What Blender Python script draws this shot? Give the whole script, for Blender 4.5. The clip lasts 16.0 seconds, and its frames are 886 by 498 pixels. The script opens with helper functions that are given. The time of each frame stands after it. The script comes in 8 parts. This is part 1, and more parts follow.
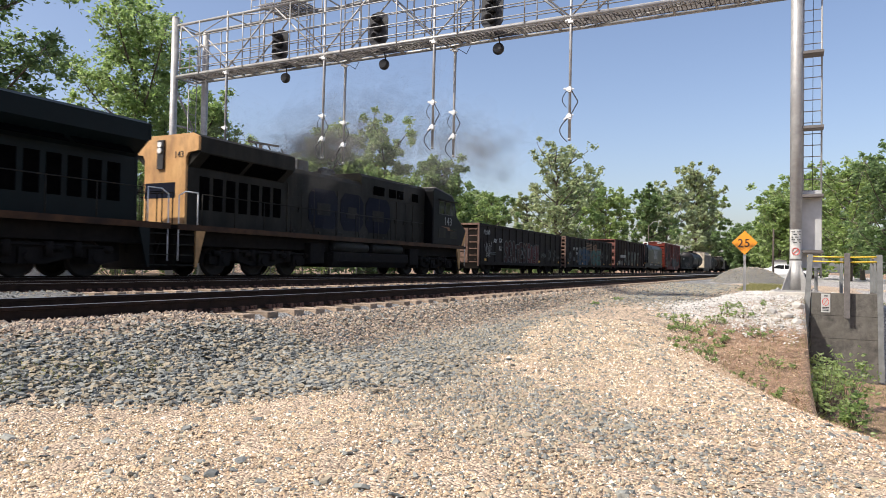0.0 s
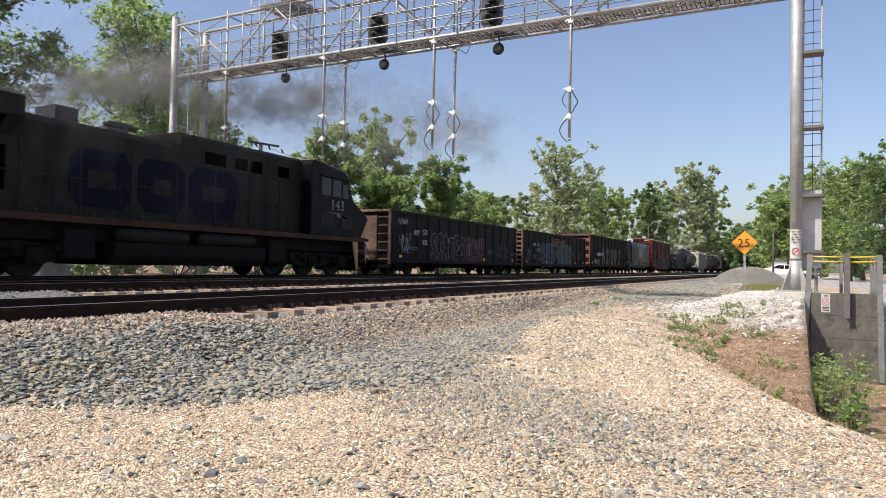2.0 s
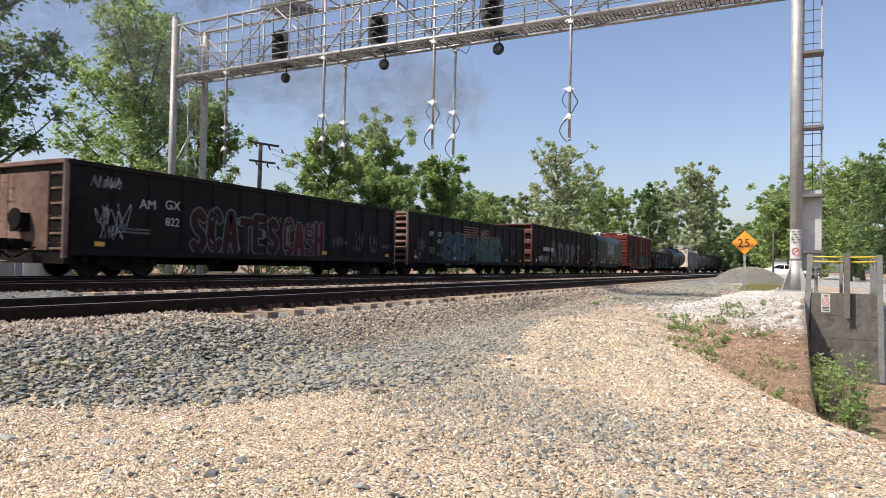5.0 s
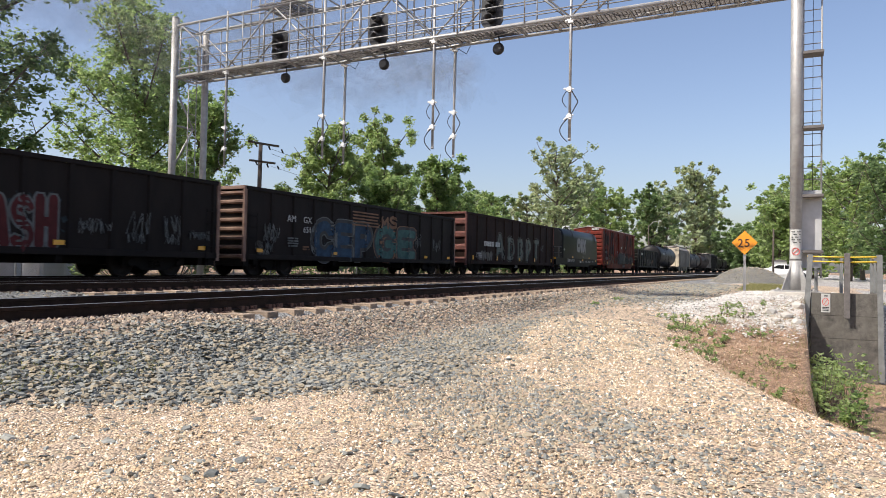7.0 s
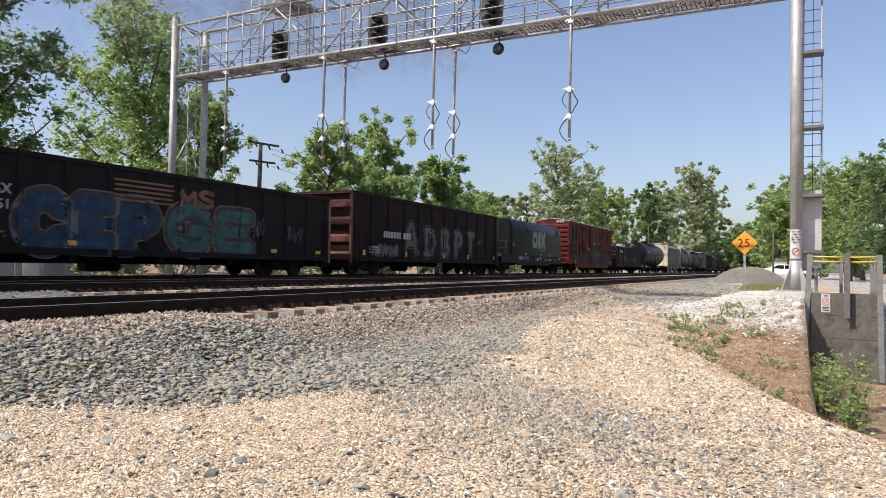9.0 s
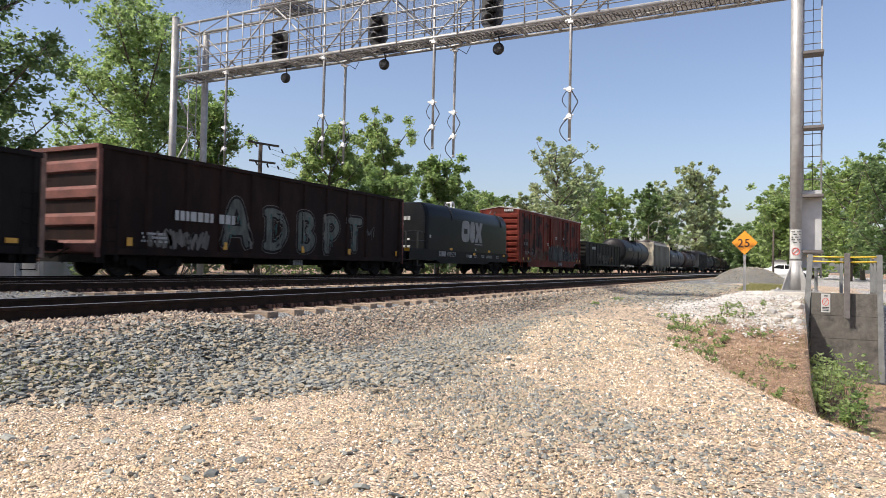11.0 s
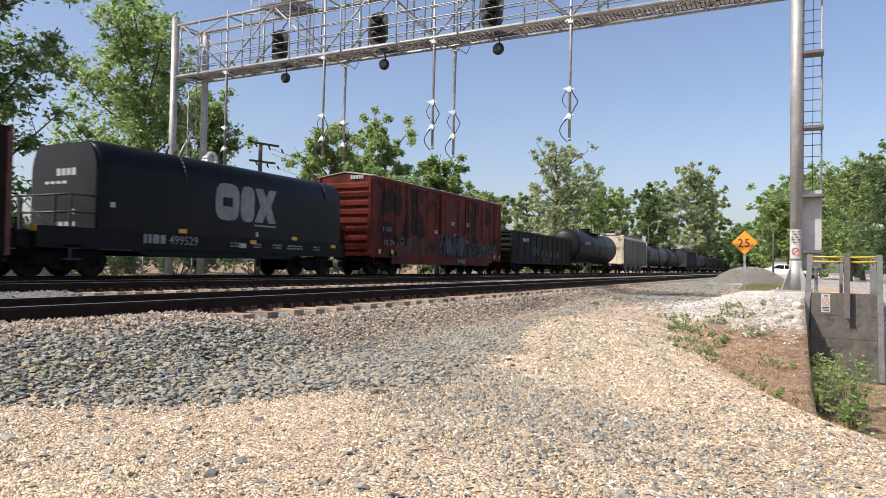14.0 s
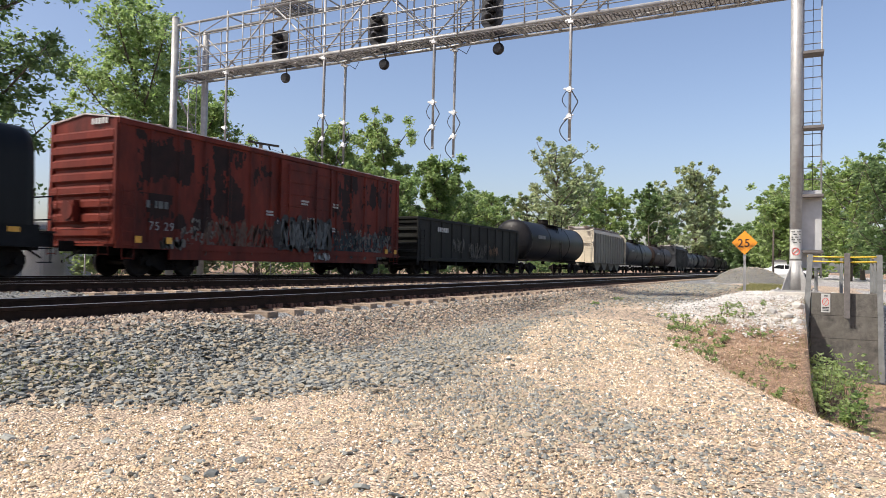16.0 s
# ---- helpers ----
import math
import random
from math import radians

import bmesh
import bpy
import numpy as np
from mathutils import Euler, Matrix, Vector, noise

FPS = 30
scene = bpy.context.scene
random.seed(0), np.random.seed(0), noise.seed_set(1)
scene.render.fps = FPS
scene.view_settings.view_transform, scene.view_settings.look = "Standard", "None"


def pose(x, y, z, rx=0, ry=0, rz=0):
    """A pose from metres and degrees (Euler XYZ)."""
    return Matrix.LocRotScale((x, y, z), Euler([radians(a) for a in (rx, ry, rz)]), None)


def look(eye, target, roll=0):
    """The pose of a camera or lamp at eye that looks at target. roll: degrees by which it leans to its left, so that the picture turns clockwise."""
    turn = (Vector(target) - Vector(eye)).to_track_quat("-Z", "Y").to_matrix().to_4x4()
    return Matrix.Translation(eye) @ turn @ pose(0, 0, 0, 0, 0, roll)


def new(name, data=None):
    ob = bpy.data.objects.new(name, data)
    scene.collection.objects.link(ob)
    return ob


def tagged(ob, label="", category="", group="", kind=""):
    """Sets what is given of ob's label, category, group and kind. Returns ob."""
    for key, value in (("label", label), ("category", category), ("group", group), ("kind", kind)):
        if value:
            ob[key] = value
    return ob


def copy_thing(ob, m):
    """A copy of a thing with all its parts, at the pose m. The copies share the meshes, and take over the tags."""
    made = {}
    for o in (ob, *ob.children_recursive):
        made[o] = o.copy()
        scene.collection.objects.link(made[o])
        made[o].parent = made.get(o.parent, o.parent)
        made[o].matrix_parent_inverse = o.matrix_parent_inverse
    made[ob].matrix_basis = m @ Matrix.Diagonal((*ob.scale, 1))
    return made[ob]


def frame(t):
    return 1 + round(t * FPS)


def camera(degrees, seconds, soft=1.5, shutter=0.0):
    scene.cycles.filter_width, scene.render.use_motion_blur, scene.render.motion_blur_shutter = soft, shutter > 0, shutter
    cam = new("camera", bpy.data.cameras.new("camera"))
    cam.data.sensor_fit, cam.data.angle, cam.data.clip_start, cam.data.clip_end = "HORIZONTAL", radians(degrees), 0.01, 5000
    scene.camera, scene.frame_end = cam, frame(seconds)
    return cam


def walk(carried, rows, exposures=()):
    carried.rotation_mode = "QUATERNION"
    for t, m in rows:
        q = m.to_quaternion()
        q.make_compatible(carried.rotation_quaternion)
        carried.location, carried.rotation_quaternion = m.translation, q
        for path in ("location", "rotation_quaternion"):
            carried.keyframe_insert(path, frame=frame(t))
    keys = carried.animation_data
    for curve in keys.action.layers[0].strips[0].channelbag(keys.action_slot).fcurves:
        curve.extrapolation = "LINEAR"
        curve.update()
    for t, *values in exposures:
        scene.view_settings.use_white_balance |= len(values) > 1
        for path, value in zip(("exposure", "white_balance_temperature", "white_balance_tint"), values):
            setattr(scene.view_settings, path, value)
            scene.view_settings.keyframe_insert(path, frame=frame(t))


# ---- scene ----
EYE = Vector((0.0, 0.0, 0.504))
AIM = Vector((0.89084771, 0.45366527, 0.02404554))
cam = camera(65.82, 16.0, soft=0.4, shutter=0.35)
STAND = look(EYE, EYE + AIM * 10, 1.044)
walk(cam, [(0, STAND), (16, STAND)], exposures=[(0, 0.35), (16, 0.35)])

# ---- light ----
SUN = Vector((-5.3, 4.2, 8.0)).normalized()
world = bpy.data.worlds.new("sky")
scene.world = world
world.use_nodes = True
wn = world.node_tree.nodes
sky = wn.new("ShaderNodeTexSky")
sky.sky_type = "NISHITA"
sky.sun_disc = False
sky.sun_elevation = math.asin(SUN.z)
sky.sun_rotation = math.atan2(SUN.x, SUN.y) % (2 * math.pi)
sky.air_density, sky.dust_density, sky.ozone_density = 1.0, 2.2, 2.5
wn["Background"].inputs["Strength"].default_value = 0.135
tint = wn.new("ShaderNodeMixRGB")
tint.blend_type = "MULTIPLY"
tint.inputs[0].default_value = 1.0
tint.inputs[2].default_value = (1.13, 1.03, 1.03, 1)
world.node_tree.links.new(sky.outputs[0], tint.inputs[1])
world.node_tree.links.new(tint.outputs[0], wn["Background"].inputs[0])
sun_data = bpy.data.lights.new("sun", "SUN")
sun_data.energy, sun_data.angle, sun_data.color = 4.6, radians(0.53), (1.0, 0.94, 0.84)
sun = new("sun", sun_data)
sun.matrix_world = look(SUN * 60, (0, 0, 0))


# ---- materials ----
def node(nt, kind, **values):
    n = nt.nodes.new("ShaderNode" + kind)
    for k, val in values.items():
        n.inputs[k].default_value = val
    return n


def mat(name, dark, light, scale=3.0, rough=0.7, metal=0.0, bump=0.0, bump_scale=40.0, grime=None, grime_amount=0.5, grime_scale=0.7,
        stretch=(1, 1, 1), random_by="", spread=0.35, spec=0.5):
    """A surface that varies between two colours by noise at two scales, with a third colour as grime."""
    m = bpy.data.materials.new(name)
    m.use_nodes = True
    nt = m.node_tree
    bsdf = nt.nodes["Principled BSDF"]
    co = nt.nodes.new("ShaderNodeTexCoord")
    mp = nt.nodes.new("ShaderNodeMapping")
    mp.inputs["Scale"].default_value = stretch
    nt.links.new(co.outputs["Object"], mp.inputs[0])
    n1 = node(nt, "TexNoise", Scale=scale, Detail=8.0, Roughness=0.65)
    nt.links.new(mp.outputs[0], n1.inputs["Vector"])
    ramp = nt.nodes.new("ShaderNodeValToRGB")
    ramp.color_ramp.elements[0].position, ramp.color_ramp.elements[1].position = 0.32, 0.68
    ramp.color_ramp.elements[0].color, ramp.color_ramp.elements[1].color = (*dark, 1), (*light, 1)
    nt.links.new(n1.outputs["Fac"], ramp.inputs[0])
    colour = ramp.outputs[0]
    if grime:
        n2 = node(nt, "TexNoise", Scale=grime_scale, Detail=6.0, Roughness=0.7)
        nt.links.new(mp.outputs[0], n2.inputs["Vector"])
        r2 = nt.nodes.new("ShaderNodeValToRGB")
        r2.color_ramp.elements[0].position, r2.color_ramp.elements[1].position = 0.45, 0.7
        r2.color_ramp.elements[1].color = (grime_amount,) * 3 + (1,)
        nt.links.new(n2.outputs["Fac"], r2.inputs[0])
        mix = nt.nodes.new("ShaderNodeMixRGB")
        mix.inputs[2].default_value = (*grime, 1)
        nt.links.new(r2.outputs[0], mix.inputs[0])
        nt.links.new(colour, mix.inputs[1])
        colour = mix.outputs[0]
    if random_by:
        src = nt.nodes.new("ShaderNodeNewGeometry" if random_by == "island" else "ShaderNodeObjectInfo")
        val = src.outputs["Random Per Island" if random_by == "island" else "Random"]
        mr = nt.nodes.new("ShaderNodeMapRange")
        mr.inputs[3].default_value, mr.inputs[4].default_value = 1 - spread, 1 + spread
        nt.links.new(val, mr.inputs[0])
        hsv = nt.nodes.new("ShaderNodeHueSaturation")
        nt.links.new(mr.outputs[0], hsv.inputs["Value"])
        nt.links.new(colour, hsv.inputs["Color"])
        colour = hsv.outputs[0]
    nt.links.new(colour, bsdf.inputs["Base Color"])
    bsdf.inputs["Roughness"].default_value = rough
    bsdf.inputs["Metallic"].default_value = metal
    bsdf.inputs["Specular IOR Level"].default_value = spec
    if bump:
        n3 = node(nt, "TexNoise", Scale=bump_scale, Detail=5.0)
        nt.links.new(mp.outputs[0], n3.inputs["Vector"])
        b = node(nt, "Bump", Strength=bump, Distance=0.02)
        nt.links.new(n3.outputs["Fac"], b.inputs["Height"])
        nt.links.new(b.outputs[0], bsdf.inputs["Normal"])
    return m


def stone_mat(name, colours, rough=0.85):
    """Loose stones: each island takes one of the colours."""
    m = bpy.data.materials.new(name)
    m.use_nodes = True
    nt = m.node_tree
    bsdf = nt.nodes["Principled BSDF"]
    geo = nt.nodes.new("ShaderNodeNewGeometry")
    ramp = nt.nodes.new("ShaderNodeValToRGB")
    ramp.color_ramp.interpolation = "CONSTANT"
    els = ramp.color_ramp.elements
    for i, c in enumerate(colours):
        e = els[i] if i < 2 else els.new(0.5)
        e.position = i / len(colours)
        e.color = (*c, 1)
    nt.links.new(geo.outputs["Random Per Island"], ramp.inputs[0])
    co = nt.nodes.new("ShaderNodeTexCoord")
    n = node(nt, "TexNoise", Scale=60.0, Detail=5.0)
    nt.links.new(co.outputs["Object"], n.inputs["Vector"])
    mr = nt.nodes.new("ShaderNodeMapRange")
    mr.inputs[3].default_value, mr.inputs[4].default_value = 0.6, 1.4
    nt.links.new(n.outputs["Fac"], mr.inputs[0])
    hsv = nt.nodes.new("ShaderNodeHueSaturation")
    nt.links.new(mr.outputs[0], hsv.inputs["Value"])
    nt.links.new(ramp.outputs[0], hsv.inputs["Color"])
    nt.links.new(hsv.outputs[0], bsdf.inputs["Base Color"])
    bsdf.inputs["Roughness"].default_value = rough
    return m


def leaf_mat(name, dark, light):
    m = bpy.data.materials.new(name)
    m.use_nodes = True
    nt = m.node_tree
    bsdf = nt.nodes["Principled BSDF"]
    geo = nt.nodes.new("ShaderNodeNewGeometry")
    ramp = nt.nodes.new("ShaderNodeValToRGB")
    ramp.color_ramp.elements[0].color, ramp.color_ramp.elements[1].color = (*dark, 1), (*light, 1)
    nt.links.new(geo.outputs["Random Per Island"], ramp.inputs[0])
    nt.links.new(ramp.outputs[0], bsdf.inputs["Base Color"])
    bsdf.inputs["Roughness"].default_value = 0.4
    tr = nt.nodes.new("ShaderNodeBsdfTranslucent")
    hs = nt.nodes.new("ShaderNodeHueSaturation")
    hs.inputs["Value"].default_value = 2.1
    nt.links.new(ramp.outputs[0], hs.inputs["Color"])
    nt.links.new(hs.outputs[0], tr.inputs["Color"])
    mx = node(nt, "MixShader", Fac=0.5)
    nt.links.new(bsdf.outputs[0], mx.inputs[1])
    nt.links.new(tr.outputs[0], mx.inputs[2])
    nt.links.new(mx.outputs[0], nt.nodes["Material Output"].inputs[0])
    return m


M = {}
M["steel"] = mat("galvanised_steel", (0.31, 0.305, 0.295), (0.45, 0.445, 0.43), 4, 0.5, 0.3, 0.1, 60, grime=(0.2, 0.18, 0.165), grime_amount=0.55)
M["grate"] = mat("grating_steel", (0.11, 0.1, 0.095), (0.18, 0.165, 0.155), 6, 0.6, 0.3)
M["blackmetal"] = mat("black_painted_metal", (0.012, 0.012, 0.013), (0.03, 0.03, 0.03), 5, 0.45, 0, 0.05)
M["cable"] = mat("cable_rubber", (0.015, 0.015, 0.018), (0.03, 0.03, 0.035), 8, 0.5)
M["whitebox"] = mat("white_enamel", (0.7, 0.7, 0.68), (0.82, 0.82, 0.8), 6, 0.4, 0, 0, grime=(0.45, 0.42, 0.38), grime_amount=0.3)
M["rail"] = mat("rusty_rail", (0.01666, 0.01047, 0.008092), (0.0357, 0.02142, 0.01523), 7, 0.75, 0.1, 0.3, 50, spec=0.15)
M["railhead"] = mat("worn_railhead", (0.28, 0.26, 0.25), (0.42, 0.4, 0.38), 3, 0.32, 0.85, stretch=(0.2, 3, 3))
M["tie"] = mat("weathered_tie", (0.2516, 0.1813, 0.1258), (0.3996, 0.3108, 0.2294), 5, 0.9, 0, 0.8, 30, grime=(0.1036, 0.0666, 0.0444), grime_amount=0.6, stretch=(4, 0.6, 4), random_by="object", spread=0.25)
M["spike"] = mat("rusted_plate", (0.06, 0.03, 0.022), (0.13, 0.07, 0.05), 15, 0.85, 0, 0.4)
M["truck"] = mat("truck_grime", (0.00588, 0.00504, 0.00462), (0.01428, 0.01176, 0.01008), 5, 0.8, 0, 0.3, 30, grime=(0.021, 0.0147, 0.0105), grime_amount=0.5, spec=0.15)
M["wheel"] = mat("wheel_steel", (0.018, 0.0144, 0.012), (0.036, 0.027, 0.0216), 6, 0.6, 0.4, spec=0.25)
# brown-black darkened well below real paint, with the side's shade in the colour
M["gond_black"] = mat("gondola_brown_black_shaded", (0.006077, 0.00442, 0.004144), (0.01243, 0.009121, 0.008287), 2.2, 0.62, 0, 0.25, 25, grime=(0.02072, 0.01381, 0.0116), grime_amount=0.5, stretch=(1, 1, 0.3), spec=0.15)
# oxide red of the third gondola, its side's shade mixed into the colour
M["gond_rust"] = mat("gondola_oxide_shaded", (0.011, 0.0055, 0.0042), (0.03, 0.0135, 0.0095), 1.6, 0.7, 0, 0.3, 25, grime=(0.0065, 0.0045, 0.004), grime_amount=0.8, stretch=(1, 1, 0.3), spec=0.15)
M["gond_green"] = mat("gondola_faded_black", (0.0108, 0.0117, 0.0108), (0.0225, 0.0234, 0.02115), 2.2, 0.6, 0, 0.25, 25, grime=(0.0315, 0.027, 0.0225), grime_amount=0.5, stretch=(1, 1, 0.3), spec=0.15)
# worn oxide for gondola ends, lightened to carry the sunlight in its colour
M["end_tan_lit"] = mat("worn_oxide_painted_sunlit", (0.168, 0.091, 0.063), (0.294, 0.189, 0.14), 3, 0.75, 0, 0.3, 30, grime=(0.07, 0.035, 0.0245), grime_amount=0.7)
# brighter copy of that oxide for the end, sunlight included in the colour
M["end_rust_lit"] = mat("worn_red_oxide_painted_sunlit", (0.1, 0.03, 0.022), (0.2, 0.07, 0.05), 3, 0.75, 0, 0.3, 30, grime=(0.05, 0.025, 0.02), grime_amount=0.7)
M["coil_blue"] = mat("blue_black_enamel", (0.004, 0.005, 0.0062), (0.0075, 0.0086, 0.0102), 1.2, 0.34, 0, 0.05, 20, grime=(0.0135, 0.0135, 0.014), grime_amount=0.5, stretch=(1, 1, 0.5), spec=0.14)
# lighter copy of the hood enamel: the sun on the end is in its colour
M["coil_end_lit"] = mat("blue_black_enamel_painted_sunlit", (0.00605, 0.00688, 0.00853), (0.01045, 0.01155, 0.01348), 1.5, 0.4, grime=(0.0176, 0.0165, 0.0165), grime_amount=0.5, spec=0.25)
M["post_grey"] = mat("dull_galvanised_post", (0.136, 0.14025, 0.136), (0.221, 0.22525, 0.21675), 5, 0.6, 0.1, 0.1)
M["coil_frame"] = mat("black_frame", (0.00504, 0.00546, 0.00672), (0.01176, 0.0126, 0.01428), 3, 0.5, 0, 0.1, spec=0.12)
M["box_red"] = mat("faded_red_paint", (0.105, 0.016, 0.0098), (0.18, 0.03, 0.0165), 1.6, 0.6, 0, 0.2, 30, grime=(0.024, 0.008, 0.007), grime_amount=0.9, stretch=(1, 1, 0.3), spec=0.2)
M["box_patch"] = mat("dark_primer_patch", (0.01225, 0.0063, 0.0056), (0.02625, 0.0105, 0.00875), 2.5, 0.7, spec=0.25)
M["box_roof"] = mat("galvanised_roof", (0.4, 0.36, 0.34), (0.6, 0.55, 0.52), 3, 0.5, 0.3, grime=(0.3, 0.15, 0.11), grime_amount=0.7)
M["tank_black"] = mat("tank_black", (0.0084, 0.0084, 0.00966), (0.0189, 0.0189, 0.021), 1.3, 0.42, 0, 0.05, 20, grime=(0.0315, 0.0252, 0.021), grime_amount=0.5, spec=0.15)
M["tank_grey"] = mat("tank_dark_grey", (0.0294, 0.0315, 0.0357), (0.0504, 0.0525, 0.0567), 1.3, 0.45, 0, 0.05, 20, grime=(0.021, 0.0168, 0.0147), grime_amount=0.6, spec=0.25)
M["tank_brown"] = mat("tank_brown", (0.033, 0.021, 0.0168), (0.06, 0.039, 0.03), 1.3, 0.55, 0, 0.05, 20, grime=(0.018, 0.0132, 0.012), grime_amount=0.6, spec=0.25)
M["tank_white"] = mat("tank_white", (0.5, 0.5, 0.48), (0.66, 0.66, 0.63), 1.3, 0.4, 0, 0.05, 20, grime=(0.3, 0.26, 0.22), grime_amount=0.4)
M["hop_grey"] = mat("hopper_grey", (0.17, 0.16, 0.135), (0.24, 0.225, 0.19), 1.5, 0.6, 0, 0.05, 20, grime=(0.1, 0.08, 0.06), grime_amount=0.5, stretch=(1, 1, 0.3), spec=0.25)
# the hopper's cream-grey made paler for its ends, to hold the sunlight there
M["hop_end_lit"] = mat("hopper_cream_painted_sunlit", (0.46, 0.4, 0.3), (0.58, 0.51, 0.39), 2, 0.6, 0, 0.05, 20, grime=(0.3, 0.22, 0.15), grime_amount=0.5)
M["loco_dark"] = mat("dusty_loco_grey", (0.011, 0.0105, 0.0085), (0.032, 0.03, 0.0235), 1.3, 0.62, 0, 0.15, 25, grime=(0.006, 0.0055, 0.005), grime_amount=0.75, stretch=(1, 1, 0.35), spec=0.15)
M["pale_edge"] = mat("pale_panel_edge", (0.025, 0.022, 0.017), (0.06, 0.052, 0.04), 4, 0.6, spec=0.2)
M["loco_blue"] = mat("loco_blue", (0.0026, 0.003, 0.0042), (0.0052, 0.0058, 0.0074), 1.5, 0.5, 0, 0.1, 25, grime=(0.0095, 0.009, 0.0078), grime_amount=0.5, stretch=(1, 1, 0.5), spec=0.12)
M["loco_yellow"] = mat("loco_yellow", (0.44, 0.23, 0.08), (0.6, 0.35, 0.14), 2, 0.65, 0, 0.1, 25, grime=(0.15, 0.08, 0.04), grime_amount=0.75, grime_scale=1.3, stretch=(1, 1, 0.5))
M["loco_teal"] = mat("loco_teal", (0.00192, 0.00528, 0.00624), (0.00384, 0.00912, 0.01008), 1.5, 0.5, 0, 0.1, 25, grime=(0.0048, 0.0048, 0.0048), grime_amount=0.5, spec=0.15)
M["void"] = mat("dark_opening", (0.0015, 0.0015, 0.0015), (0.004, 0.004, 0.004), 4, 0.9, spec=0.0)
M["glass"] = mat("cab_glass", (0.007, 0.0084, 0.0098), (0.014, 0.0161, 0.0182), 2, 0.06, 0, spec=0.25)
M["stripe"] = mat("worn_orange_stripe", (0.03, 0.013, 0.006), (0.075, 0.034, 0.013), 2, 0.6, grime=(0.012, 0.007, 0.005), grime_amount=0.9, spec=0.2)
M["reflector"] = mat("yellow_reflector", (0.6, 0.28, 0.02), (0.75, 0.38, 0.04), 8, 0.3)
M["white"] = mat("white_lettering", (0.375, 0.375, 0.36), (0.51, 0.51, 0.4875), 6, 0.6, grime=(0.225, 0.21, 0.195), grime_amount=0.4, spec=0.25)
M["letter_grey"] = mat("grey_lettering", (0.2, 0.2, 0.2), (0.3, 0.3, 0.295), 4, 0.5, grime=(0.1, 0.1, 0.1), grime_amount=0.5, spec=0.2)
M["letter_blue"] = mat("blue_lettering", (0.0035, 0.00525, 0.01312), (0.007, 0.00875, 0.01925), 3, 0.6, spec=0.08)
M["paint_white"] = mat("spray_white", (0.21, 0.21, 0.21), (0.434, 0.434, 0.42), 5, 0.6, spec=0.25)
M["paint_blue"] = mat("spray_blue", (0.014, 0.034, 0.066), (0.034, 0.072, 0.122), 3, 0.55, grime=(0.007, 0.014, 0.025), grime_amount=0.8, grime_scale=2.4, spec=0.15)
M["paint_teal"] = mat("spray_teal", (0.034, 0.085, 0.08), (0.07, 0.148, 0.132), 3, 0.55, grime=(0.01, 0.03, 0.036), grime_amount=0.8, grime_scale=2.4, spec=0.15)
M["paint_orange"] = mat("spray_orange", (0.15, 0.08, 0.045), (0.26, 0.145, 0.085), 4, 0.55, grime=(0.05, 0.026, 0.018), grime_amount=0.7, grime_scale=2.0, spec=0.2)
M["paint_grey"] = mat("spray_grey", (0.07, 0.08, 0.08), (0.18, 0.19, 0.185), 5, 0.6, grime=(0.03, 0.03, 0.03), grime_amount=0.6, grime_scale=2.5, spec=0.2)
M["paint_pale"] = mat("spray_pale_green", (0.07, 0.082, 0.072), (0.155, 0.168, 0.146), 5, 0.6, grime=(0.035, 0.03, 0.024), grime_amount=0.75, grime_scale=2.2, stretch=(2, 2, 0.5), spec=0.2)
M["paint_maroon"] = mat("spray_maroon", (0.018, 0.007, 0.007), (0.04, 0.014, 0.012), 3, 0.6, spec=0.15)
M["paint_wine"] = mat("spray_wine_red", (0.05, 0.01, 0.011), (0.095, 0.02, 0.02), 3, 0.6, spec=0.15)
M["paint_tan"] = mat("spray_faded_tan", (0.07, 0.045, 0.035), (0.13, 0.085, 0.065), 4, 0.6, spec=0.15)
M["paint_ash"] = mat("spray_ash", (0.085, 0.08, 0.07), (0.18, 0.17, 0.15), 4, 0.6, stretch=(2, 2, 0.5), spec=0.15)
M["paint_murk"] = mat("spray_murky_blue", (0.014, 0.022, 0.026), (0.035, 0.05, 0.055), 4, 0.6, spec=0.15)
M["paint_black"] = mat("spray_black", (0.008, 0.008, 0.008), (0.02, 0.02, 0.02), 4, 0.55)
M["sign_orange"] = mat("sign_orange", (0.8, 0.27, 0.015), (0.88, 0.33, 0.025), 3, 0.4)
M["sign_white"] = mat("sign_white", (0.42, 0.42, 0.4), (0.52, 0.52, 0.49), 5, 0.5, grime=(0.3, 0.29, 0.27), grime_amount=0.4)
M["sign_red"] = mat("sign_red", (0.5, 0.04, 0.03), (0.6, 0.06, 0.04), 5, 0.5)
M["concrete"] = mat("stained_concrete", (0.0884, 0.0816, 0.068), (0.1598, 0.1462, 0.1258), 2.5, 0.85, 0, 0.5, 30, grime=(0.0306, 0.02856, 0.02584), grime_amount=0.9, grime_scale=2.6)
M["pad"] = mat("pale_concrete", (0.4, 0.376, 0.336), (0.512, 0.48, 0.432), 4, 0.85, 0, 0.3, 40)
M["yellow_rail"] = mat("yellow_paint", (0.62, 0.42, 0.03), (0.75, 0.52, 0.05), 4, 0.45)
M["bark"] = mat("bark", (0.07, 0.055, 0.042), (0.16, 0.13, 0.1), 8, 0.9, 0, 0.8, 20, stretch=(1, 1, 0.25))
M["utility"] = mat("pole_wood", (0.055, 0.04125, 0.033), (0.1045, 0.0825, 0.066), 6, 0.9, 0, 0.5, 30, stretch=(2, 2, 0.2))
